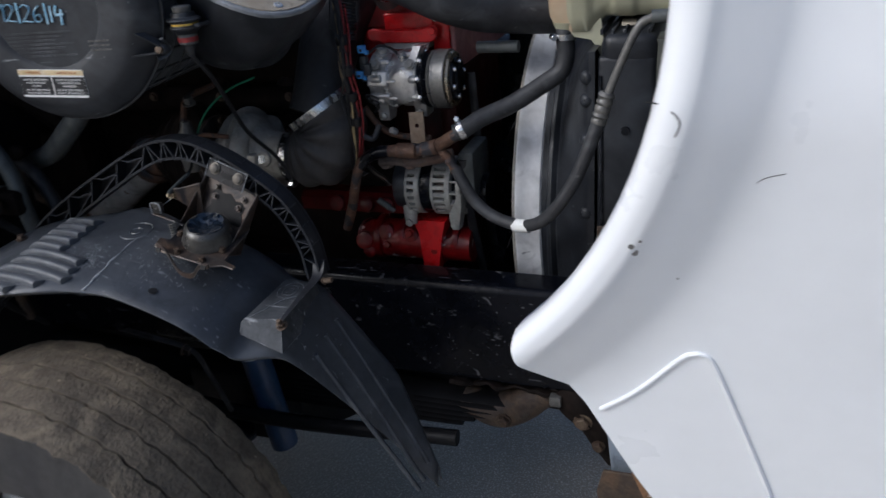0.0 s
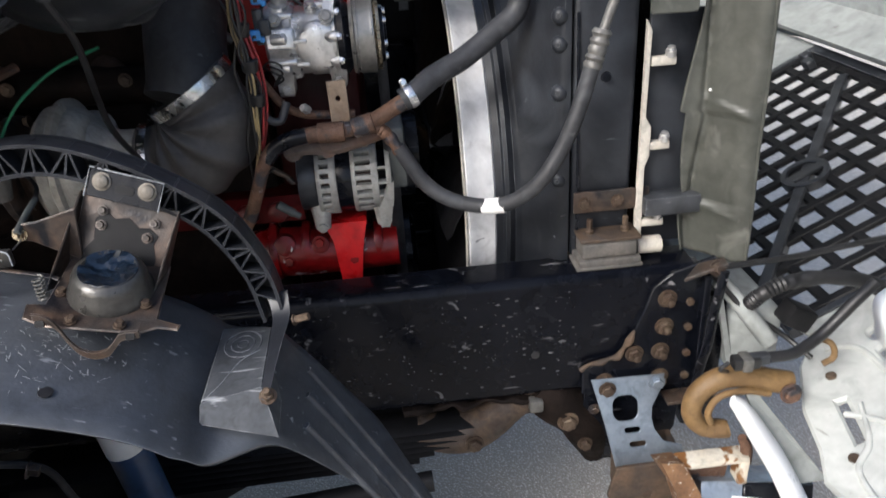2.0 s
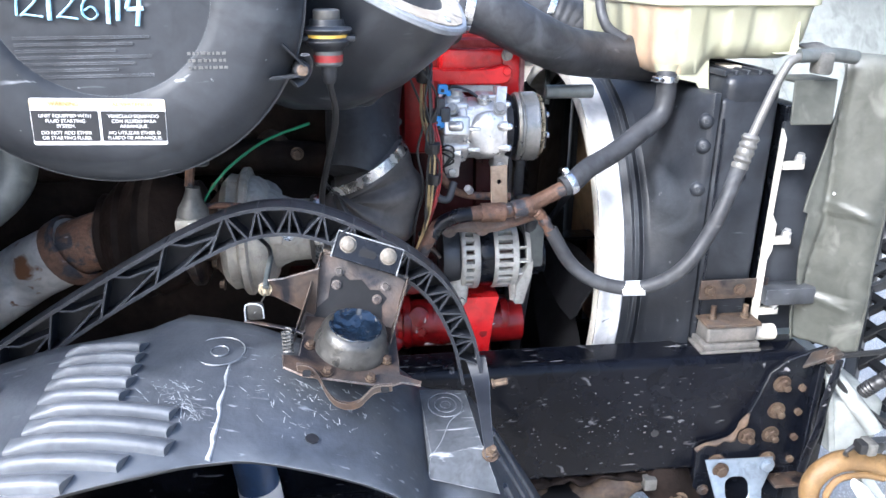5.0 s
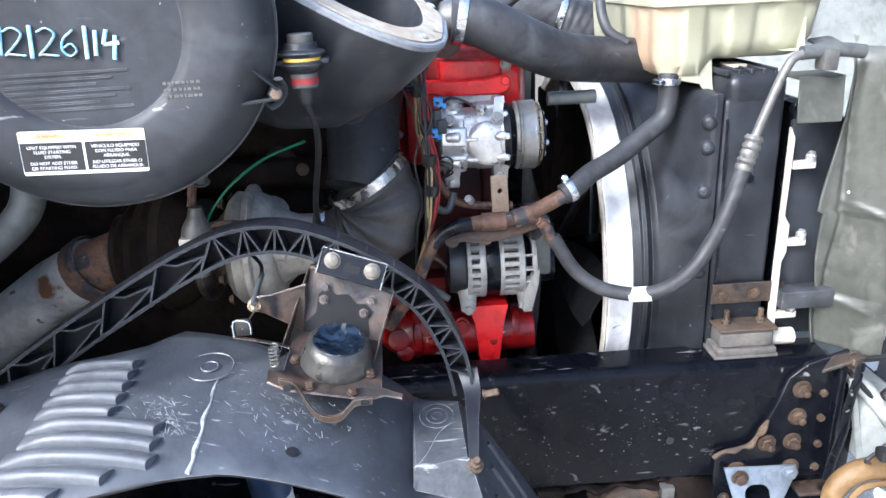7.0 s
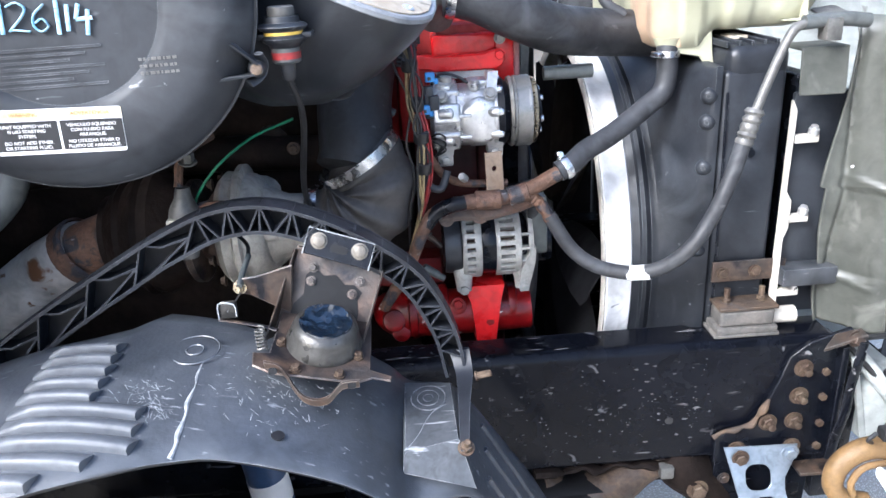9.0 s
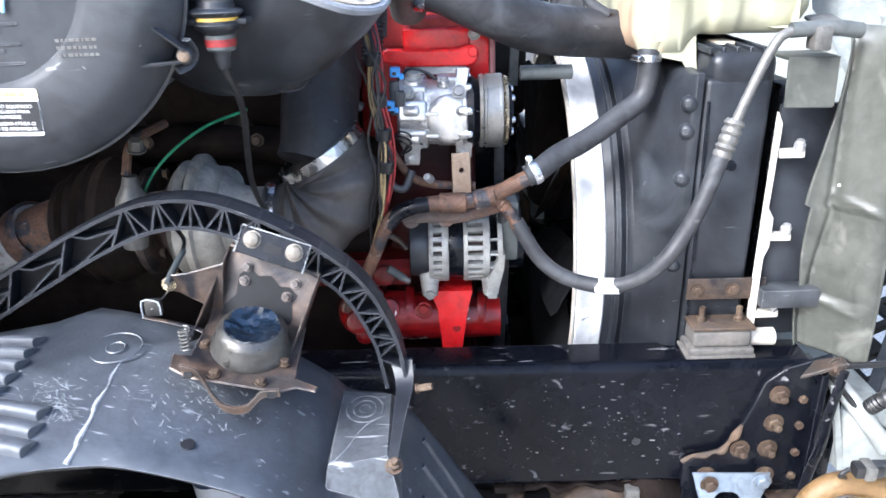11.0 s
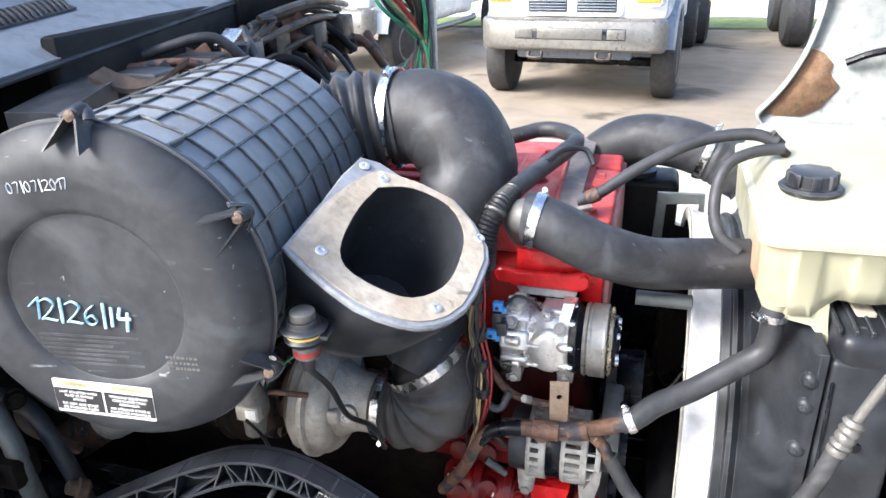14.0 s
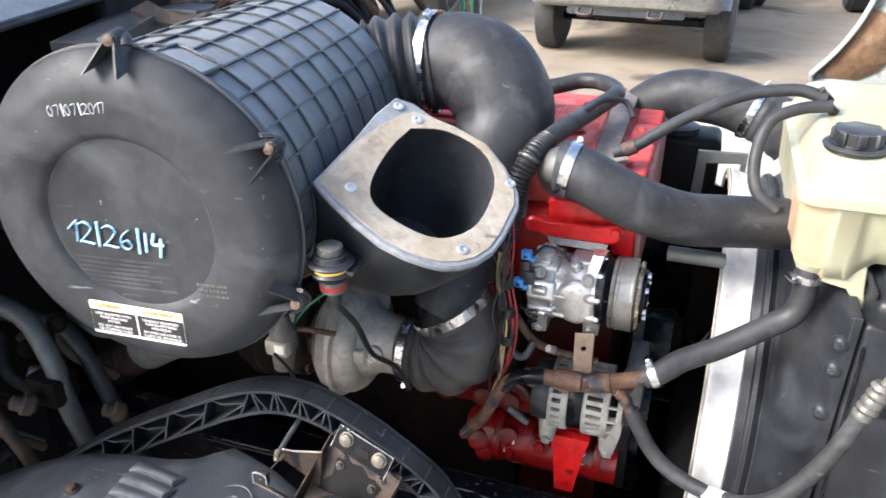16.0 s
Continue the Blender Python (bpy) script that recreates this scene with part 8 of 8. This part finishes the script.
part("rod", tube([(0.655, -0.03, 0.985), (0.8, -0.02, 0.985), (0.95, -0.01, 0.995), (1.25, 0.02, 1.01)], 0.0065, 8), WIRE_BLACK, hc_)
part("rod_end", bolt((0.65, -0.03, 0.985), (0.2, -1, 0.2), 0.013, 0.016), BRACKET, hc_)
ch = thing("cable_harness", (0.85, -0.05, 0.95), "corrugated black cable harness across the bumper", "cable")
part("conduit", tube([(0.7, -0.08, 0.925), (0.715, -0.1, 0.96), (0.76, -0.1, 0.978), (0.84, -0.1, 0.98), (0.93, -0.1, 0.955), (1.0, -0.12, 0.9)], 0.015, 12, 12, wave=0.0014, pitch=0.008), WIRE_BLACK, ch)
part("wire", tube([(0.66, 0.0, 0.95), (0.72, -0.03, 0.88), (0.8, -0.05, 0.82), (0.84, -0.1, 0.79)], 0.006, 8), WIRE_BLACK, ch)
part("copper_tail", tube([(0.80, -0.14, 0.875), (0.83, -0.16, 0.87), (0.835, -0.17, 0.845), (0.815, -0.17, 0.83)], 0.006, 8), HOOK, ch)
low = hood
part("stay_cable", tube([(0.80, -0.38, 0.66), (0.84, -0.42, 0.58), (0.86, -0.5, 0.53), (0.87, -0.6, 0.5)], 0.007, 8), WIRE_BLACK, low, "black stay cable")
part("crimp", lathe([(-0.012, 0.009), (0.012, 0.009)], (0.842, -0.43, 0.575), (0.3, -0.7, -0.7), 10), STEEL, low, "bright crimp")
front = thing("bumper_beam", (0.75, 0.4, 0.6), "grey-white front crossbeam behind the bumper", "beam")
part("beam", box(0.70, 0.82, -0.02, 1.0, 0.72, 0.86, 0.02, 3), LINER, front)
part("ridge", tube([(0.68, 0.02, 0.93), (0.72, -0.02, 0.88), (0.77, -0.06, 0.81)], 0.018, 12), LINER, front)
part("upright", plate([(0, 0), (0.012, 0.0), (0.06, 0.2), (0.045, 0.2)], basis((0.66, -0.02, 0.93), (1, 0, 0), (0, 0, -1)), 0.01), LINER, front)
shock = thing("shock_absorber", (-0.55, 0.0, 0.3), "dark blue shock absorber with a white sticker", "shock absorber")
part("cylinder", tube([(-0.575, -0.075, 0.98), (-0.547, -0.07, 0.7), (-0.52, -0.065, 0.42)], 0.04, 20), SHOCK, shock)
part("sticker", lathe([(-0.03, 0.0412), (0.03, 0.0412)], (-0.554, -0.0715, 0.77), (-0.1, -0.02, 1), 20, False), LABEL_WHITE, shock, "white wrapped sticker")
lines_ = thing("brake_line", (-0.6, -0.15, 0.7), "black brake lines beside the axle", "brake line")
part("line", tube([(-0.85, -0.2, 0.86), (-0.72, -0.22, 0.86), (-0.64, -0.2, 0.82), (-0.62, -0.18, 0.72), (-0.6, -0.16, 0.6)], 0.007, 8), RUBBER, lines_)
part("union", bolt((-0.66, -0.21, 0.83), (1, 0, -0.3), 0.012, 0.02), BRACKET, lines_)

# ---- cowl and firewall behind the engine ----
cowl = thing("cab_cowl", (-1.3, 0.43, 1.9), "dark grey cowl panel below the windscreen with slotted vent", "cowl")
def cowl_at(x, y, lift=0.0):
    return (x, y, float(np.interp(-x, [1.12, 1.15, 1.25, 1.31, 1.47], [1.944, 1.962, 1.998, 2.018, 2.06])) + 0.066 * (min(y, 1.1) - 0.15) + lift)


ys = [-0.75 + 0.094 * k for k in range(26)]
part("edge_panel", rings([[cowl_at(x, y) for x in (-1.12, -1.135, -1.15, -1.2, -1.25, -1.31, -1.4, -1.47)] + [cowl_at(x, y, -0.016) for x in (-1.47, -1.4, -1.31, -1.25, -1.2, -1.15)] + [cowl_at(-1.125, y, -0.02)] for y in ys]), COWL, cowl, smooth=50)
part("seal_lip", tube([cowl_at(-1.122, y, -0.012) for y in ys], 0.0075, 8, 2), RUBBER, cowl, "dirty rubber edge seal")
for k in range(40):
    y = -0.26 + 0.0172 * k
    part("vent_slat", tube([cowl_at(-1.252, y, 0.002), cowl_at(-1.262, y + 0.002, 0.012), cowl_at(-1.28, y + 0.006, 0.016), cowl_at(-1.3, y + 0.011, 0.012), cowl_at(-1.31, y + 0.013, 0.002)], 0.0042, 7, 4), PLASTIC, cowl)
part("vent_tray", rings([[cowl_at(-1.25, y, 0.002), cowl_at(-1.31, y, 0.002), cowl_at(-1.31, y, 0.006), cowl_at(-1.25, y, 0.006)] for y in (-0.28, 0.43)]), LABEL_BLACK, cowl)
part("washer_nozzle", lathe([(0, 0.014), (0.012, 0.012), (0.018, 0.006)], cowl_at(-1.33, 0.44), (0, 0, 1), 14), STEEL, cowl)
wall = thing("firewall", (-1.3, 0.43, 0.7), "dark firewall of the cab behind the engine", "firewall")
part("panel", box(-1.46, -1.42, -0.84, 1.7, 0.25, 1.93, 0.01), DEEP_BLACK, wall)
part("shelf", box(-1.42, -1.02, -0.75, 1.6, 1.62, 1.66, 0.01), DEEP_BLACK, wall)
# Unseen cab body behind the cowl, added to shade the bay.
cab = thing("truck_cab", (-2.5, 0.43, 0.5), "white truck cab with dark windscreen behind the engine bay", "cab")
part("shell", rings([[(x, y, z) for x, z in ((-1.47, 0.45), (-1.47, 2.05), (-1.92, 2.86), (-2.05, 2.95), (-3.9, 3.0), (-3.9, 0.45))] for y in (-0.84, 1.70)]), CAR_WHITE, cab)
part("windscreen", rings([[(-1.50, y, 2.12), (-1.90, y, 2.84), (-1.885, y, 2.85), (-1.485, y, 2.125)] for y in (-0.7, 1.56)]), GLASS_DARK, cab)
part("side_window", rings([[(-1.75, y, 2.1), (-2.0, y, 2.75), (-2.7, y, 2.75), (-2.7, y, 2.1)] for y in (-0.85, -0.842)]), GLASS_DARK, cab)
part("door_seam", rings([[(-1.7, y, 0.7), (-1.705, y, 2.1), (-1.715, y, 2.1), (-1.71, y, 0.7)] for y in (-0.844, -0.84)]), LABEL_BLACK, cab)
bay = thing("cowl_clutter", (-1.0, 0.8, 1.8), "dim tangle of black ducts and brackets under the cowl", "ducting")
rng = random.Random(7)
for k in range(16):
    y = 0.25 + 0.075 * k
    x = -1.05 + 0.12 * rng.random()
    z = 1.72 + 0.2 * rng.random()
    part("duct", tube([(x - 0.15, y - 0.08, z), (x, y, z + 0.05 * rng.random()), (x + 0.06, y + 0.1, z - 0.08), (x - 0.05, y + 0.22, z + 0.02)], 0.008 + 0.013 * rng.random(), 10), (RUBBER, DEEP_BLACK, SHADED_GRIME, RUST)[k % 4], bay)
for k in range(6):
    y = 0.3 + 0.2 * k
    part("bracket", box(-1.08, -1.0 + 0.05 * rng.random(), y, y + 0.09, 1.76 + 0.05 * rng.random(), 1.9, 0.008, 2), (PLASTIC, BRACKET)[k % 2], bay)
# Black backing added behind the clutter so bright ground stays hidden.
part("bulkhead", box(-1.16, -1.12, 0.2, 1.36, 1.5, 1.99, 0.01), DEEP_BLACK, bay)
part("bulkhead_top", box(-1.3, -1.1, 0.9, 1.5, 1.9, 2.09, 0.02), DEEP_BLACK, bay)
part("silver_clip", box(-1.03, -0.98, 0.62, 0.7, 1.915, 1.928, 0.006, m=Matrix.Translation((-1, 0.66, 1.92)) @ Matrix.Rotation(radians(25), 4, "X") @ Matrix.Translation((1, -0.66, -1.92))), STEEL, bay, "bright steel clip")
for k in range(9):
    x, z = -1.09 + 0.03 * (k % 3), 1.8 + 0.017 * k
    part("line", tube([(x, 0.3 + 0.06 * k, z - 0.06), (x + 0.03, 0.5 + 0.05 * k, z), (x + 0.02, 0.85, z + 0.015 * rng.random()), (x + 0.05, 1.15, z + 0.03), (x, 1.5, z - 0.02)], 0.006 + 0.006 * rng.random(), 8), (RUST, RUBBER, BRACKET)[k % 3], bay)
for k in range(5):
    y = 0.42 + 0.17 * k
    part("hanger", plate([(-0.03, -0.06), (0.02, -0.05), (0.035, 0.0), (0.01, 0.05), (-0.02, 0.03), (-0.04, 0.04)], basis((-1.04, y, 1.86 + 0.012 * k), (1, 0.5, 0), (0, 0.2, 1)), 0.004, [ngon(0.01, 8, 0, -0.01)]), (BRACKET, RUST, CASTING)[k % 3], bay)
scoop = thing("fresh_air_duct", (-1.05, 0.1, 1.7), "dark grey air duct with brown curved mouth behind the air cleaner", "intake duct")
part("duct_top", rings([[(-1.08, 0.0, 1.885), (-1.15, 0.29, 1.9), (-1.0, 0.21, 1.905), (-0.93, -0.02, 1.895)], [(-1.08, 0.0, 1.68), (-1.15, 0.29, 1.68), (-1.0, 0.21, 1.68), (-0.93, -0.02, 1.68)]]), PLASTIC, scoop)
part("mouth", rings([[(x, y + dy, 1.945 - 0.05 * math.cos(f) + dz) for x, y, f in [(-1.02 + 0.02 * q, 0.18 + 0.02 * q, -1.3 + 0.43 * q) for q in range(7)]] + [(x, y + dy, 1.935 - 0.05 * math.cos(f) + dz) for x, y, f in reversed([(-1.02 + 0.02 * q, 0.18 + 0.02 * q, -1.3 + 0.43 * q) for q in range(7)])] for dy, dz in ((-0.02, -0.01), (0.03, 0.0))]), CASTING, scoop, "brown dusty duct mouth")
wires = thing("main_harness", (-0.75, 1.4, 1.75), "thick tangle of green, red and yellow wires at the firewall", "wiring")
rng = random.Random(11)
for k in range(30):
    m_ = (WIRE_GREEN, WIRE_RED, WIRE_BLACK, WIRE_YELLOW, WIRE_BLACK, WIRE_GREEN, WIRE_BLACK, WIRE_BLACK)[k % 8]
    a, b, c = rng.uniform(-0.06, 0.06), rng.uniform(-0.07, 0.07), rng.uniform(-0.06, 0.06)
    part("wire", tube([(-1.1 + a, 1.3 + b, 1.98 + c), (-0.93 + b, 1.42, 2.04 + a), (-0.80 + c, 1.46 + b, 1.96 + c), (-0.74 + a * 0.4, 1.48, 1.82 + b), (-0.78 + b, 1.45, 1.68), (-0.82, 1.4, 1.5 + a)], 0.0065, 8), m_, wires)
part("connector", box(-0.92, -0.86, 1.3, 1.36, 1.92, 2.02, 0.012), LABEL_WHITE, wires, "white connector body")
part("post", box(-0.72, -0.70, 1.5, 1.53, 1.1, 2.1, 0.004), ALU_DULL, wires)


# ---- vehicles parked beyond ----
def road_wheel(parent, x, y, r, w):
    t = part("wheel", lathe([(-w / 2, r * 0.55), (-w / 2, r * 0.86), (-w * 0.42, r * 0.97), (-w * 0.3, r), (w * 0.3, r), (w * 0.42, r * 0.97), (w / 2, r * 0.86), (w / 2, r * 0.55)], (x, y, r), (1, 0, 0), 40), SIDEWALL, parent, "black treaded tyre", local=True)
    part("rim", lathe([(w * 0.1, r * 0.1), (w * 0.3, r * 0.2), (w * 0.28, r * 0.42), (w * 0.5, r * 0.5), (w * 0.52, r * 0.58), (w * 0.4, r * 0.6)], (x, y, r), (1 if x > 0 else -1, 0, 0), 32), CHROME, t, "bright steel rim", local=True)
    for k in range(8):
        a = radians(45 * k)
        part("wheel_nut", lathe([(w * 0.28, 0.014), (w * 0.36, 0.014)], (x, y + 0.12 * math.cos(a), r + 0.12 * math.sin(a)), (1 if x > 0 else -1, 0, 0), 8), STEEL, t, local=True)


def pickup(name, label, m, paint, flare, steps=True):
    """A heavy pickup with its nose towards -y; x across, origin under the front bumper."""
    t = thing(name, (0, 0, 0), label, "truck", "pickups parked on the lot")
    t.matrix_world = m
    P = lambda n, b, mt, par=None, lb="": part(n, b, mt, par or t, lb, local=True)

    def sec(y, w, z0, z1, r=0.06):
        return [(x, y, z) for x, z in rounded(2 * w, z1 - z0, r, 0, (z0 + z1) / 2, 4)]
    bump = P("bumper", rings([sec(0.10, 0.96, 0.62, 0.93), sec(0.0, 0.98, 0.60, 0.95), sec(-0.08, 0.93, 0.61, 0.94), sec(-0.12, 0.86, 0.64, 0.92)]), CHROME, None, "silver steel bumper")
    P("bumper_slot", box(-0.58, 0.58, -0.126, -0.1, 0.73, 0.85, 0.02), GLASS_DARK, bump)
    P("tow_plate", box(-0.34, 0.34, -0.132, -0.12, 0.74, 0.845, 0.01), CHROME, bump)
    for s in (-1, 1):
        P("fog_cover", box(s * 0.48 - 0.09, s * 0.48 + 0.09, -0.132, -0.12, 0.745, 0.84, 0.01), CHROME, bump)
    for s in (-1, 1):
        P("tow_eye", tube([(s * 0.36 - 0.07, -0.1, 0.60), (s * 0.36 - 0.06, -0.14, 0.55), (s * 0.36 + 0.06, -0.14, 0.55), (s * 0.36 + 0.07, -0.1, 0.60)], 0.02, 10), BRACKET, bump)
    P("air_dam", box(-0.62, 0.62, 0.1, 0.2, 0.5, 0.62, 0.03), CAR_GREY)
    P("nose", rings([sec(0.02, 0.80, 0.93, 1.40, 0.08), sec(0.1, 0.94, 0.9, 1.46, 0.1), sec(0.45, 0.98, 0.85, 1.5, 0.12), sec(1.35, 1.0, 0.75, 1.56, 0.12)]), paint)
    g = P("grille_frame", rings([sec(-0.03, 0.52, 0.96, 1.42, 0.05), sec(0.06, 0.54, 0.95, 1.43, 0.05)]), paint, None, "white crossbar grille with black mesh")
    for s in (-1, 1):
        for z0, z1 in ((1.0, 1.165), (1.225, 1.39)):
            h = P("grille_mesh", box(s * 0.255 - 0.205, s * 0.255 + 0.205, -0.045, -0.02, z0, z1, 0.01), GLASS_DARK, g)
            for k in range(5):
                z = z0 + 0.025 + (z1 - z0 - 0.05) * k / 4
                P("slat", box(s * 0.255 - 0.195, s * 0.255 + 0.195, -0.052, -0.04, z - 0.006, z + 0.006, 0.002, 1), CAR_GREY, h)
        lp = P("headlamp", rings([sec(-0.02, 0.16, 1.06, 1.36, 0.05), sec(0.14, 0.2, 1.04, 1.4, 0.05)]), LAMP_GLASS, None, "clear headlamp")
        lp.location.x = s * 0.74
        P("turn_lamp", box(s * 0.77 - 0.12, s * 0.77 + 0.12, -0.03, 0.05, 1.09, 1.14, 0.015), AMBER, None, "amber turn lamp")
        arch = [(0.72 - math.cos(radians(12 + 156 * k / 16)), math.sin(radians(12 + 156 * k / 16))) for k in range(17)]
        P("flare", rings([[(s * xx, 0.72 + (cy - 0.72) * r2, 0.5 + cz * r2) for xx, r2 in ((0.9, 0.5), (1.03, 0.49), (1.05, 0.52), (1.03, 0.58), (0.9, 0.62))] for cy, cz in arch]), flare, None, "grey wheel arch flare")
        road_wheel(t, s * 0.93, 0.72, 0.42, 0.26)
        road_wheel(t, s * 0.93, 4.3, 0.42, 0.26)
        P("door_window", box(s * 0.94 - 0.02, s * 0.94 + 0.02, 1.75, 2.9, 1.55, 1.95, 0.03), GLASS_DARK)
        P("mirror", box(s * 1.12 - 0.08, s * 1.12 + 0.08, 1.55, 1.66, 1.5, 1.8, 0.03), PLASTIC)
        if steps:
            P("step_bar", tube([(s * 1.03, 1.45, 0.52), (s * 1.05, 1.6, 0.5), (s * 1.05, 2.9, 0.5), (s * 1.03, 3.1, 0.52)], 0.045, 12), CHROME)
    P("badge", plate([(-0.05, 1.36), (0.05, 1.36), (0.04, 1.3), (0, 1.26), (-0.04, 1.3)], basis((0, -0.035, 0), (1, 0, 0), (0, 0, 1)), 0.012), CHROME, g)
    P("cab", rings([sec(1.3, 0.98, 0.55, 1.56, 0.1), sec(1.75, 0.92, 0.55, 1.98, 0.12), sec(2.3, 0.9, 0.55, 2.05, 0.14), sec(3.0, 0.9, 0.55, 2.0, 0.14), sec(3.2, 0.95, 0.55, 1.6, 0.1)]), paint)
    P("windscreen", rings([[(-0.84, 1.36, 1.57), (0.84, 1.36, 1.57), (0.78, 1.72, 1.95), (-0.78, 1.72, 1.95)], [(-0.84, 1.40, 1.57), (0.84, 1.40, 1.57), (0.78, 1.76, 1.95), (-0.78, 1.76, 1.95)]]), GLASS_DARK)
    P("bed", box(-0.8, 0.8, 3.25, 5.3, 0.65, 1.4, 0.05), paint)
    P("axle_bar", box(-0.85, 0.85, 0.66, 0.78, 0.34, 0.44, 0.03), BLACK_PAINT)
    return t


pickup("pickup_truck", "white heavy pickup with silver bumper and grey flares", Matrix.Translation((-0.96, 8.06, 0)) @ Matrix.Rotation(radians(-5), 4, "Z") @ Matrix.Scale(1.14, 4), CAR_WHITE, CAR_GREY, False)
pickup("pickup_truck", "white pickup parked side-on with chrome step bar", Matrix.Translation((-4.95, 9.3, 0)) @ Matrix.Rotation(radians(-10), 4, "Z") @ Matrix.Scale(1.1, 4), CAR_WHITE, CAR_WHITE)
yv = thing("yellow_machine", (0.9, 13.2, 0), "yellow machine with a black tyre at the lawn's edge", "vehicle")
part("body", box(-0.1, 0.88, 13.0, 15.0, 0.5, 1.6, 0.08), CAR_YELLOW, yv)
part("wheel", lathe([(-0.15, 0.2), (-0.15, 0.38), (-0.1, 0.45), (0.1, 0.45), (0.15, 0.38), (0.15, 0.2)], (0.72, 13.3, 0.45), (1, 0, 0), 32), SIDEWALL, yv)
tv = thing("box_trailer", (5, 13.5, 0), "white trailer with a dark tyre beside the lawn", "trailer")
part("body", box(2.15, 8.0, 13.0, 15.2, 0.75, 3.0, 0.05), CAR_WHITE, tv)
for y in (13.1, 14.9):
    part("wheel", lathe([(-0.2, 0.25), (-0.2, 0.45), (-0.12, 0.52), (0.12, 0.52), (0.2, 0.45), (0.2, 0.25)], (2.28, y, 0.52), (1, 0, 0), 32), SIDEWALL, tv)

# dim pipework between the air cleaner and the cab
dim = thing("steering_pipework", (-1.0, -0.1, 1.0), "dim tangle of grimy pipes and clamps beside the cab", "pipework")
for pts, r, m_ in ((((-1.3, -0.2, 1.42), (-1.15, -0.18, 1.38), (-1.07, -0.2, 1.3), (-1.06, -0.2, 1.18), (-1.1, -0.15, 1.0)), 0.02, GREY_PIPE), (((-1.35, -0.1, 1.3), (-1.15, -0.1, 1.3), (-1.05, -0.12, 1.2), (-1.02, -0.1, 0.95)), 0.018, RUBBER), (((-1.3, -0.3, 1.25), (-1.18, -0.3, 1.25), (-1.12, -0.28, 1.1), (-1.12, -0.25, 0.9)), 0.014, CASTING), (((-1.4, 0.0, 1.5), (-1.2, 0.0, 1.46), (-1.1, 0.05, 1.35)), 0.03, SHADED_GRIME)):
    part("pipe", tube(pts, r, 14), m_, dim)
rng = random.Random(31)
for k in range(8):
    x, y, z = rng.uniform(-1.38, -1.2), rng.uniform(-0.3, 0.0), rng.uniform(1.0, 1.35)
    part("hose", tube([(x - 0.12, y, z - 0.05), (x - 0.03, y + 0.04, z + 0.03 * rng.random()), (x + 0.05, y - 0.02, z - 0.03), (x + 0.1, y + 0.05, z - 0.14)], 0.006 + 0.008 * rng.random(), 9), (RUBBER, SHADED_GRIME, CASTING, DEEP_BLACK, GREY_PIPE)[k % 5], dim)
for k in range(6):
    x, y, z = rng.uniform(-1.3, -1.0), rng.uniform(-0.32, -0.1), rng.uniform(1.05, 1.35)
    part("fitting", lathe([(-0.025, 0.012), (-0.018, 0.02), (0.0, 0.022), (0.004, 0.016), (0.02, 0.014), (0.024, 0.009)], (x, y, z), (rng.uniform(-1, 1), -0.6, 0.5), 12), (CASTING, LINE_METAL, SHADED_GRIME)[k % 3], dim)
part("valve_body", box(-1.12, -1.04, -0.24, -0.17, 1.2, 1.27, 0.015), SHADED_GRIME, dim)
